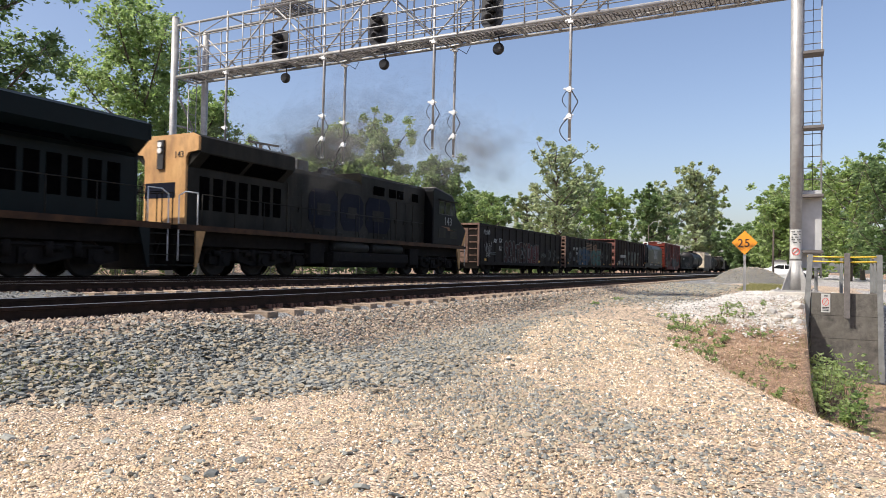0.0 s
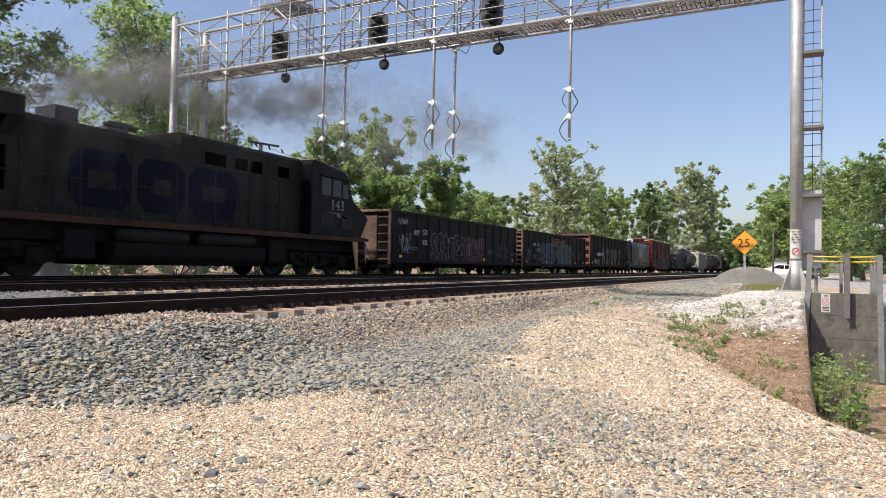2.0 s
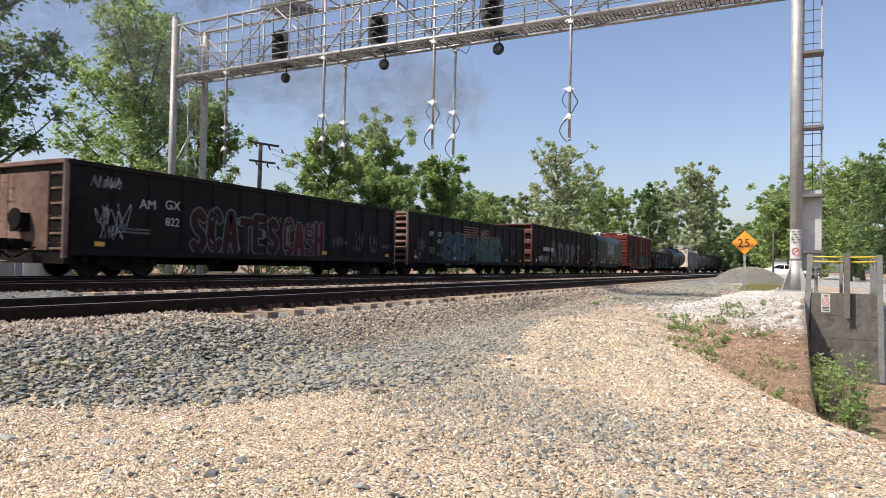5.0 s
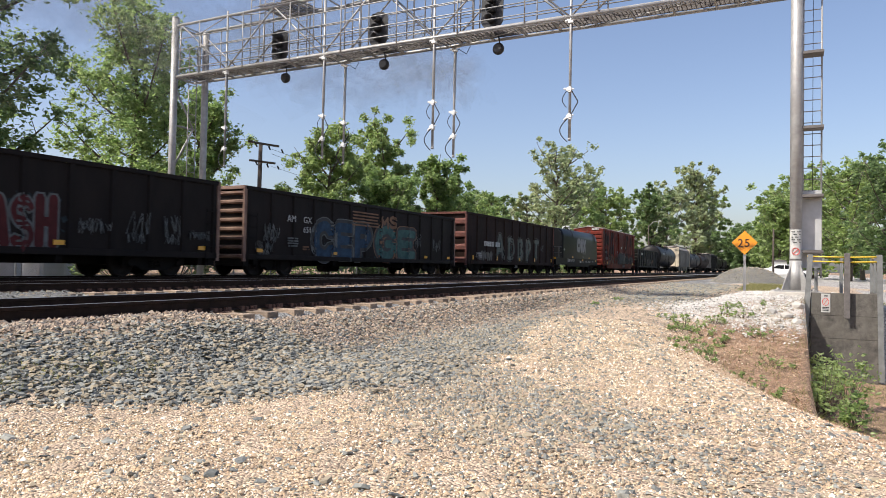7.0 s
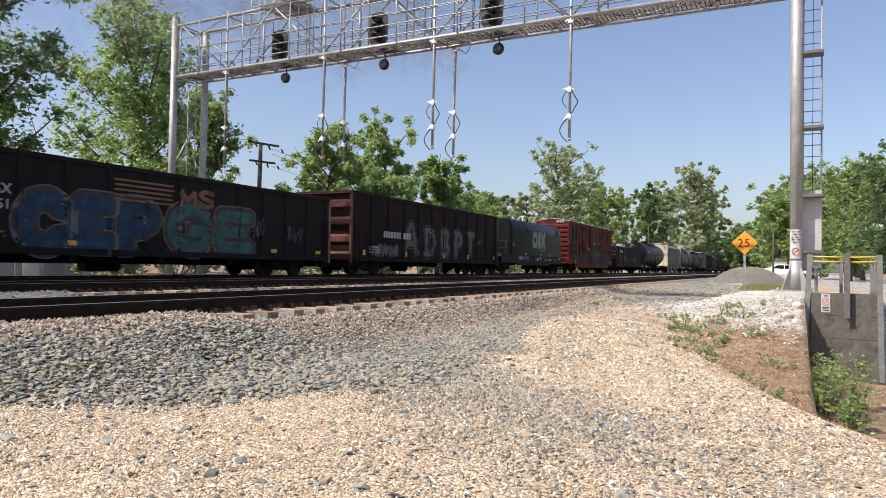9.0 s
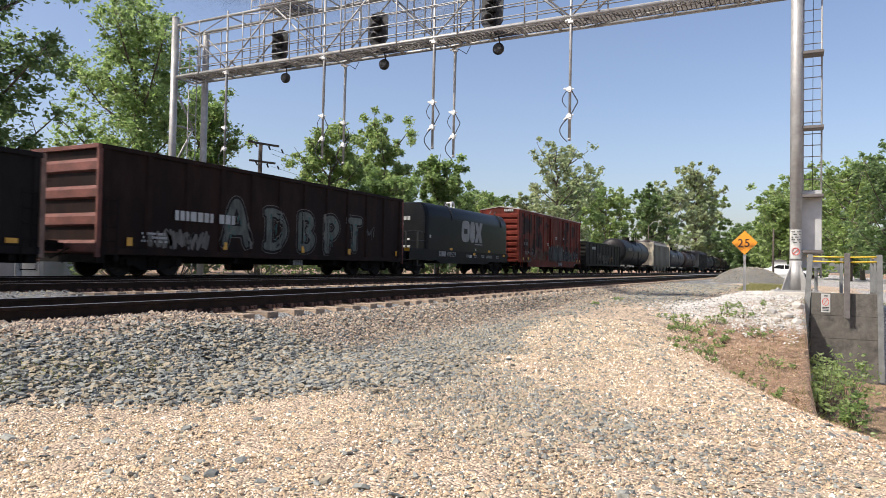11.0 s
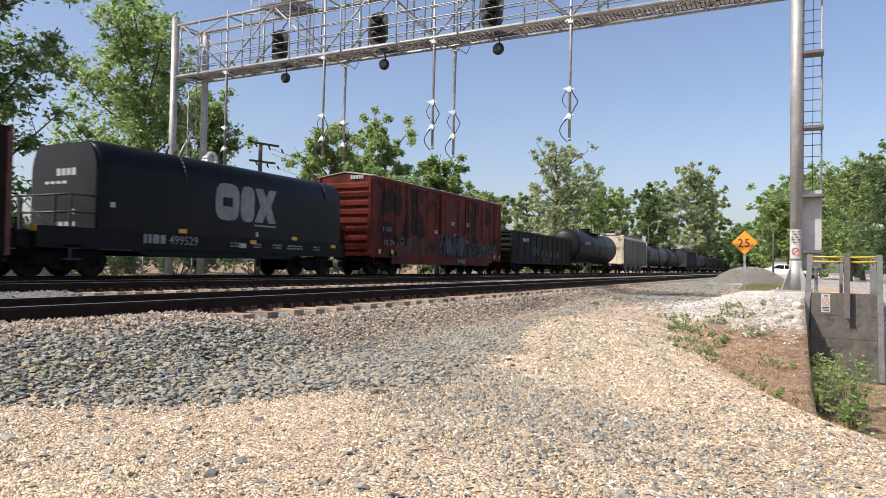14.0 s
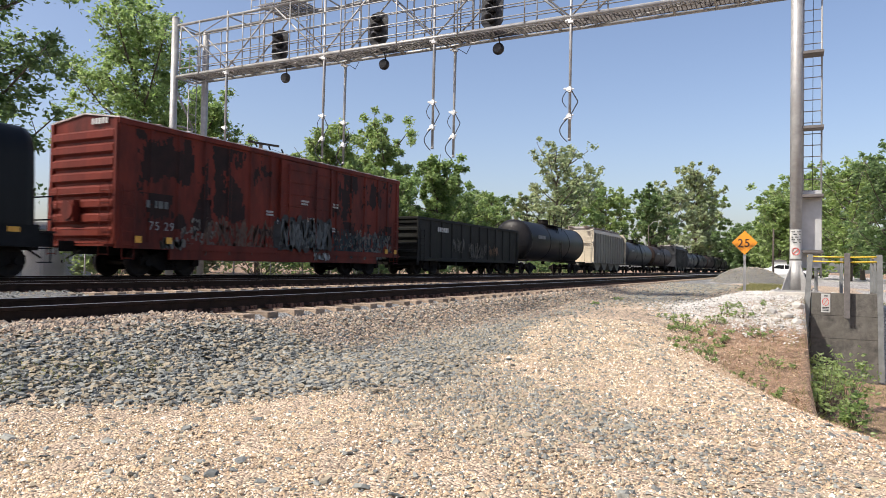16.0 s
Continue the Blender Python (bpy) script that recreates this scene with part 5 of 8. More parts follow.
def coil_car():
    car, h = new_car("coil_car", "dark blue covered coil wagon with a rounded hood and pale lettering", 47.45, 60.35)
    prof = [(-1.52, 1.32), (-1.52, 3.0)]
    for i in range(1, 9):
        a = math.pi - i * math.pi / 2 / 8
        prof.append((-1.0 + 0.52 * math.cos(a), 3.0 + 0.82 * math.sin(a)))
    prof += [(-y, z) for y, z in prof[::-1]]
    bm = bmn()
    rings = []
    for x, k, dz in ((-h + 1.62, 0.9, -0.12), (-h + 1.7, 0.97, -0.03), (-h + 1.92, 1, 0), (h - 0.3, 1, 0), (h - 0.08, 0.97, -0.03), (h, 0.9, -0.12)):
        rings.append([bm.verts.new((x, y * (k if z > 2.9 else 0.5 + k / 2), z + (dz if z > 2.5 else 0))) for y, z in prof])
    for a, b in zip(rings, rings[1:]):
        for i in range(len(prof) - 1):
            bm.faces.new((a[i], a[i + 1], b[i + 1], b[i])).smooth = True
    bm.faces.new(rings[0]), bm.faces.new(rings[-1][::-1])
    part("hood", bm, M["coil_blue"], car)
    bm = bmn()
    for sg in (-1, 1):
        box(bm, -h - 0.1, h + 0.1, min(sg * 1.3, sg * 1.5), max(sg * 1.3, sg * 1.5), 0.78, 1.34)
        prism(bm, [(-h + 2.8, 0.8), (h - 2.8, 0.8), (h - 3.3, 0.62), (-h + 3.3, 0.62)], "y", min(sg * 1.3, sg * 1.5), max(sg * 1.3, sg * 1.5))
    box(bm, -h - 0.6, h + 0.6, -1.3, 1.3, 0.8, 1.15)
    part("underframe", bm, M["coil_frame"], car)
    for x in (-1.9, 5.3):
        bm = bmn()
        pts = [(x, -1.53, 3.0)]
        for i in range(1, 9):
            a = math.pi - i * math.pi / 2 / 8
            pts.append((x, -1.0 + 0.54 * math.cos(a), 3.0 + 0.84 * math.sin(a)))
        path_tube(bm, pts, 0.03, 6)
        tube(bm, (x, -0.6, 3.84), (x - 0.12, -0.9, 4.1), 0.035, 6)
        tube(bm, (x, -1.0, 3.8), (x + 0.02, -1.1, 4.05), 0.035, 6)
        part("lifting_clamp", bm, M["blackmetal"], car)
    bm = bmn()
    pts = []
    for i in range(13):
        a = math.pi * i / 12
        pts.append((0.1 - 0.22 * math.cos(a), -0.55, 3.8 + 0.42 * abs(math.sin(a)) ** 0.6))
    path_tube(bm, pts, 0.06, 8)
    path_tube(bm, [(p[0] + 0.45, 0.1, p[2]) for p in pts], 0.06, 8)
    tube(bm, pts[6], (pts[6][0] + 0.45, 0.1, pts[6][2]), 0.06, 8)
    part("lifting_hoop", bm, M["whitebox"], car, "white lifting hoop on the hood")
    # brand mark as three plain blocks with slots
    bm = bmn()
    for x0, x1, hole in ((-0.62, 0.46, 0.2), (0.53, 1.2, 0.12)):
        cx, cz, a0, b0 = (x0 + x1) / 2, 2.5, (x1 - x0) / 2, 0.62
        out = []
        for k in range(24):
            t = 2 * math.pi * k / 24
            c, sn = math.cos(t), math.sin(t)
            out.append((cx + a0 * math.copysign(abs(c) ** 0.6, c), cz + b0 * math.copysign(abs(sn) ** 0.6, sn)))
        prism(bm, out, "y", -1.529, -1.52)
    prism(bm, [(1.22, 3.1), (1.62, 3.1), (1.78, 2.8), (1.95, 3.1), (2.33, 3.1), (2.05, 2.5), (2.33, 1.9), (1.95, 1.9), (1.78, 2.2), (1.62, 1.9), (1.22, 1.9), (1.5, 2.5)], "y", -1.529, -1.52)
    part("brand_shape", bm, M["letter_grey"], car, "large pale grey brand shape")
    bm = bmn()
    box(bm, -0.3, 0.14, -1.533, -1.528, 2.35, 2.65)
    part("brand_slot", bm, M["coil_blue"], car)
    bm = bmn()
    box(bm, 1.22, 2.33, -1.529, -1.52, 1.76, 1.82)
    part("web_address_bar", bm, M["letter_grey"], car)
    bars(car, "reporting_mark", -3.55, 1.0, 1, 0.27, 0.95, M["letter_grey"], -1.513, seed=8)
    words("499529", 0.38, pose(-2.45, -1.514, 1.0, 90, 0, 0), M["letter_grey"], car, "car_number")
    for k, (x, w) in enumerate(((0.1, 0.5), (1.2, 0.4), (2.2, 0.5), (3.0, 0.9), (4.6, 0.4))):
        bars(car, "load_data", x, 1.1, 2, 0.06, w, M["letter_grey"], -1.513, seed=50 + k)
    bm = bmn()
    box(bm, 0.5, 0.85, -1.513, -1.506, 0.98, 1.14)
    box(bm, -h + 1.95, -h + 2.1, -1.533, -1.52, 1.95, 2.1)
    box(bm, 1.3, 1.42, -1.533, -1.52, 1.4, 1.55)
    part("data_panel", bm, M["white"], car)
    reflectors(car, (-1.95, 3.4), 1.42, -1.53)
    reflectors(car, (1.2, 5.9), 1.2, -1.512)
    bm = bmn()
    for sg in (-1, 1):
        for y in (-1.35, 1.35):
            tube(bm, (sg * (h + 0.5), y, 0.4), (sg * (h + 0.5), y, 2.1), 0.02, 6)
        for z in (1.5, 2.1):
            tube(bm, (sg * (h + 0.5), -1.35, z), (sg * (h + 0.5), 1.35, z), 0.02, 6)
        box(bm, min(sg * h, sg * (h + 0.6)), max(sg * h, sg * (h + 0.6)), -1.4, 1.4, 1.15, 1.2)
        for z in (0.4, 0.75):
            tube(bm, (sg * (h + 0.1), -1.42, z), (sg * (h + 0.5), -1.42, z), 0.016, 6)
    part("end_platform", bm, M["coil_frame"], car)
    bm = bmn()
    xr = -h + 0.85
    for y in (-1.42, -0.75, 0.75, 1.42):
        box(bm, xr - 0.035, xr + 0.035, y - 0.035, y + 0.035, 0.45, 2.25)
    for z in (1.75, 2.22):
        tube(bm, (xr, -1.42, z), (xr, 1.42, z), 0.03, 8)
        tube(bm, (xr, -1.42, z), (-h + 1.6, -1.42, z), 0.03, 8)
    for z in (0.5, 0.85):
        box(bm, xr - 0.25, xr + 0.3, -1.5, -1.3, z - 0.02, z + 0.02)
    tube(bm, (xr, -0.75, 1.2), (xr, 0.75, 2.2), 0.02, 6)
    part("end_railing", bm, M["blackmetal"], car, "black railing round the end platform")
    bm = bmn()
    box(bm, -h - 0.112, -h - 0.1, -1.5, -1.2, 1.18, 1.36)
    part("reflector", bm, M["reflector"], car, "yellow reflector patch")
    bm = bmn()
    box(bm, -h - 0.3, -h + 1.7, -1.35, 1.35, 1.14, 1.2)
    part("end_deck", bm, M["coil_frame"], car)
    bm = bmn()
    prism(bm, [(y * 0.93, z - 0.06) for y, z in prof], "x", -h + 1.56, -h + 1.63)
    end = part("end_panel", bm, M["coil_end_lit"], car, "blue panel on the hood end, coloured lighter as if in sun")
    bm = bmn()
    for k in range(4):
        box(bm, -h + 1.548, -h + 1.556, 0.1 - 0.22 * k, 0.26 - 0.22 * k, 2.85, 3.05)
        box(bm, -h + 1.548, -h + 1.556, 0.6 - 0.26 * k, 0.78 - 0.26 * k, 2.62, 2.7)
        box(bm, -h + 1.548, -h + 1.556, 0.2 - 0.26 * k, 0.38 - 0.26 * k, 1.42, 1.54)
    box(bm, -h + 1.548, -h + 1.556, -0.55, -0.3, 1.75, 1.9)
    part("text_bar", bm, M["white"], end)
    couplers(car, h + 0.3)
    running_gear(car, (-h + 1.1, h - 1.1))


coil_car()


BOX_POSTS = (-7.6, -6.55, -5.5, -4.45, -3.4, -2.35, -1.3, 2.75, 3.8, 4.85, 5.9, 6.75, 7.6)


def box_side(x):
    """Depth of the boxcar's side at x, just proud of posts and door."""
    if -0.92 < x < 2.32:
        return -1.45 - 0.13
    d = min(abs(x - p) for p in BOX_POSTS)
    return -1.45 - (0.055 if d < 0.075 else 0.055 * (0.115 - d) / 0.04 if d < 0.115 else 0) - 0.005


def flaked_paint(car, x0, x1, z0, z1, amount, seed):
    """Ragged patches of bare primer with drips, in small cells over the posts."""
    cell = 0.036
    nx, nz = int((x1 - x0) / cell), int((z1 - z0) / cell)
    bm = bmn()
    made = {}

    def at(i, k):
        if (i, k) not in made:
            x = x0 + i * cell
            made[i, k] = bm.verts.new((x, box_side(x), z0 + k * cell))
        return made[i, k]
    for i in range(nx):
        for k in range(nz):
            x, z = x0 + i * cell, z0 + k * cell
            v = noise.noise((x * 1.1, seed * 3.7, z * 0.75)) + 0.55 * noise.noise((x * 3.2, seed, z * 1.6)) + 0.4 * noise.noise((x * 11, 7.0, z * 4.5))
            rim = min((x - x0) / 0.35, (x1 - x) / 0.35, (z - z0) / 0.5, 1.0)
            if v + 1.1 * (amount - 0.5) - 0.8 * (1 - rim) > 0.02:
                bm.faces.new((at(i, k), at(i + 1, k), at(i + 1, k + 1), at(i, k + 1)))
    tagged(part("flaked_patch", bm, M["box_patch"], car, "dark primer where red paint has flaked off"), kind="stuff")


def box_car():
    car, h = new_car("box_car", "red boxcar with peeling paint, dark patches and sprayed tags", 62.62, 78.08)
    z0, z1, wd = 0.95, 4.5, 1.45
    bm = bmn()
    prism(bm, [(-wd, z0), (wd, z0), (wd, z1), (0, z1 + 0.2), (-wd, z1)], "x", -h + 0.05, h - 0.05)
    part("body", bm, M["box_red"], car)
    bm = bmn()
    prism(bm, [(-wd - 0.06, z1), (0, z1 + 0.21), (wd + 0.06, z1), (wd + 0.06, z1 + 0.04), (0, z1 + 0.25), (-wd - 0.06, z1 + 0.04)], "x", -h, h)
    for i in range(14):
        x = -h + 0.3 + i * (2 * h - 0.6) / 13
        prism(bm, [(-wd - 0.05, z1 + 0.04), (0, z1 + 0.25), (wd + 0.05, z1 + 0.04), (wd + 0.05, z1 + 0.07), (0, z1 + 0.28), (-wd - 0.05, z1 + 0.07)], "x", x - 0.04, x + 0.04)
    part("roof", bm, M["box_roof"], car, "galvanised roof with raised seams")
    for sg in (-1, 1):
        bm = bmn()
        box(bm, -h, h, min(sg * (wd - 0.02), sg * (wd + 0.08)), max(sg * (wd - 0.02), sg * (wd + 0.08)), z1 - 0.14, z1 + 0.005)
        part("top_chord", bm, M["box_red"], car)
        bm = bmn()
        box(bm, -h, h, min(sg * (wd - 0.02), sg * (wd + 0.07)), max(sg * (wd - 0.02), sg * (wd + 0.07)), z0 - 0.12, z0 + 0.08)
        box(bm, -h + 1.9, h - 1.9, min(sg * (wd - 0.05), sg * (wd + 0.04)), max(sg * (wd - 0.05), sg * (wd + 0.04)), z0 - 0.42, z0 - 0.1)
        part("side_sill", bm, M["box_red"], car)
        bm = bmn()
        bm.free()
        for x in BOX_POSTS:
            bm = bmn()
            prism(bm, [(x - 0.11, sg * wd), (x - 0.07, sg * (wd + 0.055)), (x + 0.07, sg * (wd + 0.055)), (x + 0.11, sg * wd)], "z", z0 + 0.08, z1 - 0.14)
            part("side_post", bm, M["box_red"], car)
    # sliding door with its rails and ribs
    for sg in (-1, 1):
        bm = bmn()
        box(bm, -0.9, 2.3, min(sg * wd, sg * (wd + 0.07)), max(sg * wd, sg * (wd + 0.07)), z0 + 0.1, z1 - 0.18)
        d = part("sliding_door", bm, M["box_red"], car, bevel=0.01)
        bm = bmn()
        for k in range(7):
            z = z0 + 0.3 + k * 0.46
            box(bm, -0.8, 2.2, min(sg * (wd + 0.07), sg * (wd + 0.095)), max(sg * (wd + 0.07), sg * (wd + 0.095)), z, z + 0.07)
        for x in (-0.85, 2.22):
            box(bm, x - 0.05, x + 0.05, min(sg * (wd + 0.07), sg * (wd + 0.12)), max(sg * (wd + 0.07), sg * (wd + 0.12)), z0 + 0.1, z1 - 0.18)
        part("door_rib", bm, M["box_red"], d)
        for bx in (-0.45, 1.2):
            bm = bmn()
            tube(bm, (bx, sg * (wd + 0.13), z0 + 0.2), (bx, sg * (wd + 0.13), z1 - 0.3), 0.025, 6)
            part("locking_bar", bm, M["box_red"], d)
    # ribbed end, end ladder and brake gear
    for sg in (-1, 1):
        bm = bmn()
        prism(bm, [(sg * (h - 0.06), 0.0), (sg * (h + 0.05), 0.08), (sg * (h + 0.05), 0.26), (sg * (h - 0.06), 0.34)], "y", -wd + 0.1, wd - 0.1)
        me = mesh_of("end_rib", bm, M["box_red"])
        for k in range(8):
            share("end_rib", me, car, pose(0, 0, z0 + 0.15 + k * 0.4))
        for q in (-1, 1):
            bm = bmn()
            box(bm, min(sg * (h - 0.05), sg * (h + 0.03)), max(sg * (h - 0.05), sg * (h + 0.03)), min(q * (wd - 0.1), q * (wd + 0.02)), max(q * (wd - 0.1), q * (wd + 0.02)), z0, z1)
            part("corner_post", bm, M["box_red"], car)
        end_ladder(car, sg * (h + 0.02), -sg * 1.15, 0.6, 2.6, "box_red")
        end_ladder(car, sg * (h + 0.02), sg * 1.15, 0.6, 2.6, "box_red")
        bm = bmn()
        box(bm, min(sg * h, sg * (h + 0.3)), max(sg * h, sg * (h + 0.3)), -1.4, 1.4, z0 - 0.08, z0 - 0.02)
        box(bm, min(sg * h, sg * (h + 0.22)), max(sg * h, sg * (h + 0.22)), 0.05, 0.55, 1.6, 2.2)
        tube(bm, (sg * (h + 0.22), 0.3, 1.9), (sg * (h + 0.26), 0.3, 1.9), 0.26, 16)
        for z in (1.35, 2.35):
            tube(bm, (sg * (h + 0.3), -1.4, z), (sg * (h + 0.3), 0.5, z), 0.016, 6)
        part("brake_platform", bm, M["box_red"], car)
        side_ladder(car, sg * (h - 0.35), -1, 0.5, 2.6, wd + 0.05, material="box_red")
    bm = bmn()
    box(bm, -h, h, -0.35, 0.35, z0 - 0.3, z0)
    for x in (-5.6, -2, 1, 5.6):
        box(bm, x - 0.1, x + 0.1, -wd + 0.05, wd - 0.05, z0 - 0.3, z0)
    part("centre_sill", bm, M["truck"], car)
    # dark primer showing where the red paint has flaked off
    for k, (x0, x1, q0, q1, amount) in enumerate(((-7.3, -4.9, 2.5, 4.3, 0.74), (-4.9, -2.6, 1.7, 4.3, 0.68), (-2.6, -0.9, 2.6, 4.3, 0.42), (2.35, 4.4, 2.3, 4.3, 0.74), (4.4, 7.4, 2.7, 4.3, 0.62), (-7.3, -4.0, 1.05, 2.5, 0.44), (-4.0, -0.9, 1.05, 1.7, 0.4), (2.35, 7.4, 1.05, 2.3, 0.46))):
        flaked_paint(car, x0, x1, q0, q1, amount, k)
    bars(car, "reporting_mark", -6.75, 2.05, 1, 0.22, 0.75, M["paint_grey"], -wd - 0.068, seed=9)
    words("75 29", 0.36, pose(-6.65, -wd - 0.08, 1.4, 90, 0, 0), M["letter_grey"], car, "car_number", spacing=1.15)
    bars(car, "end_mark", 0, 0, 1, 0.17, 0.75, M["white"], 0.0, seed=10).matrix_basis = pose(-h - 0.006, -0.35, 4.38, 0, 0, -90)
    for k, (x, z, w) in enumerate(((-1.6, 2.3, 0.35), (-1.0, 2.0, 0.3), (2.4, 2.9, 0.3), (0.3, 2.85, 0.5), (0.7, 2.2, 0.4), (1.2, 1.9, 1.3))):
        bars(car, "load_data", x, z, 2, 0.07, w, M["white"], -wd - 0.1 if -0.9 < x < 2.3 else -wd - 0.06, seed=60 + k)
    bm = bmn()
    for k in range(5):
        scribble(bm, -1.0, 0.95 + 0.1 * (k % 2), 3.1, 1.2, box_side, 70 + k, 0.2, 0.004 + 0.001 * k)
    gpart = part("graffiti", bm, M["paint_black"], car, "black and white sprayed lettering across the door")
    bm = bmn()
    scribble(bm, -0.9, 1.05, 2.9, 1.05, box_side, 76, 0.085, 0.014)
    scribble(bm, -0.9, 1.05, 2.9, 1.05, box_side, 78, 0.05, 0.018)
    part("spray_stroke", bm, M["paint_grey"], gpart)
    for k, (x, w, c) in enumerate(((-4.6, 1.9, "paint_tan"), (-2.9, 1.7, "paint_tan"), (2.5, 1.6, "paint_murk"), (3.4, 1.8, "paint_ash"), (5.0, 1.7, "paint_grey"), (3.0, 3.5, "paint_murk"))):
        tag(car, x, 0.95, w, 1.05, 81 + 3 * k, c, 0.06, box_side)
    for k, (x, w, c) in enumerate(((-5.4, 1.7, "paint_ash"), (-4.0, 3.0, "paint_tan"), (2.4, 4.8, "paint_murk"), (2.4, 4.8, "paint_ash"))):
        overspray(car, x, 0.95, w, 0.9, lambda q, d=0.002 * k: box_side(q) - 0.004 - d, c, 90 + k, 70)
    tag(car, -6.2, 0.85, 0.9, 0.35, 95, "paint_ash", 0.08, flat_side(-wd - 0.08))
    tag(car, 1.2, 0.62, 1.0, 0.3, 97, "paint_white", 0.05, flat_side(-wd - 0.08))
    reflectors(car, (-7.0, -5.9, 6.6, 7.4), 1.1, -wd - 0.08, 0.2, 0.22)
    couplers(car, h)
    running_gear(car, (-h + 2.3, h - 2.3))


box_car()

g4, h = gondola("gondola_car", "faded black low gondola wagon with faint sprayed tags", 80.1, 94.2, 0.75, 2.98, "gond_green", "gond_green", "gond_green", 11, 0.22, end_rows=6)
tag(g4, -3.2, 1.2, 1.6, 0.9, 101, "paint_ash", 0.05), tag(g4, -1.0, 1.1, 2.6, 0.8, 102, "paint_ash", 0.05), tag(g4, 2.0, 1.1, 1.5, 0.7, 103, "paint_orange", 0.035)
bars(g4, "reporting_mark", -5.0, 2.3, 1, 0.25, 1.3, M["white"], -1.512, seed=12)


def tank_car(label, s0, s1, material, rad=1.45, zc=2.42, ends=None):
    car, h = new_car("tank_car", label, s0, s1)
    bm = bmn()
    prof = []
    for i in range(9):
        a = math.pi / 2 * i / 8
        prof.append((max(0.02, rad * math.sin(a)), -h + 0.1 + 0.55 * (1 - math.cos(a))))
    prof += [(r, -z) for r, z in prof[::-1]]
    lathe(bm, prof, pose(0, 0, zc, 0, 90, 0), 36)
    tank = part("tank", bm, M[material], car)
    for x in (-h + 0.7, -h * 0.33, h * 0.33, h - 0.7):
        bm = bmn()
        lathe(bm, [(rad - 0.01, -0.04), (rad + 0.025, -0.04), (rad + 0.025, 0.04), (rad - 0.01, 0.04)], pose(x, 0, zc, 0, 90, 0), 36)
        part("band", bm, M[ends or material], car)
    bm = bmn()
    tube(bm, (0, 0, zc + rad - 0.1), (0, 0, zc + rad + 0.35), 0.42, 18)
    tube(bm, (0, 0, zc + rad + 0.35), (0, 0, zc + rad + 0.4), 0.46, 18)
    part("dome", bm, M["truck"], car)
    bm = bmn()
    for sg in (-1, 1):
        box(bm, -1.6, 1.6, min(sg * 0.55, sg * 1.05), max(sg * 0.55, sg * 1.05), zc + rad - 0.12, zc + rad - 0.08)
        for x in (-1.6, -0.6, 0.6, 1.6):
            tube(bm, (x, sg * 1.05, zc + rad - 0.6), (x, sg * 1.05, zc + rad + 0.75), 0.02, 5)
        tube(bm, (-1.6, sg * 1.05, zc + rad + 0.75), (1.6, sg * 1.05, zc + rad + 0.75), 0.02, 5)
        tube(bm, (-1.6, sg * 1.05, zc + rad + 0.35), (1.6, sg * 1.05, zc + rad + 0.35), 0.02, 5)
    for dx in (-0.22, 0.22):
        tube(bm, (dx, -1.52, 0.7), (dx, -1.52, zc), 0.018, 5)
        tube(bm, (dx, -1.52, zc), (dx, -1.05, zc + rad - 0.1), 0.018, 5)
    z = 0.75
    while z < zc:
        tube(bm, (-0.22, -1.52, z), (0.22, -1.52, z), 0.014, 5)
        z += 0.33
    part("walkway_rail", bm, M["truck"], car)
    bm = bmn()
    for sg in (-1, 1):
        prism(bm, [(sg * (h - 2.6), 0.95), (sg * (h + 0.25), 0.95), (sg * (h + 0.25), 1.12), (sg * (h - 1.2), 1.5), (sg * (h - 2.6), 1.3)], "y", -0.5, 0.5)
        box(bm, min(sg * (h - 0.4), sg * (h + 0.3)), max(sg * (h - 0.4), sg * (h + 0.3)), -1.4, 1.4, 0.98, 1.05)
        for y in (-1.38, 1.38):
            tube(bm, (sg * (h + 0.28), y, 0.5), (sg * (h + 0.28), y, 2.0), 0.018, 5)
        tube(bm, (sg * (h + 0.28), -1.38, 2.0), (sg * (h + 0.28), 1.38, 2.0), 0.018, 5)
        for z in (0.5, 0.8):
            tube(bm, (sg * (h - 0.3), -1.4, z), (sg * (h + 0.28), -1.4, z), 0.015, 5)
    tube(bm, (0, 0, zc - rad - 0.25), (0, 0, zc - rad + 0.1), 0.14, 10)
    part("stub_sill", bm, M["truck"], car)
    bars(car, "reporting_mark", -h * 0.75, zc + 0.15, 1, 0.25, 1.8, M["letter_grey"], -rad - 0.004, seed=int(s0))
    couplers(car, h + 0.1)
    running_gear(car, (-h + 1.5, h - 1.5))
    return car


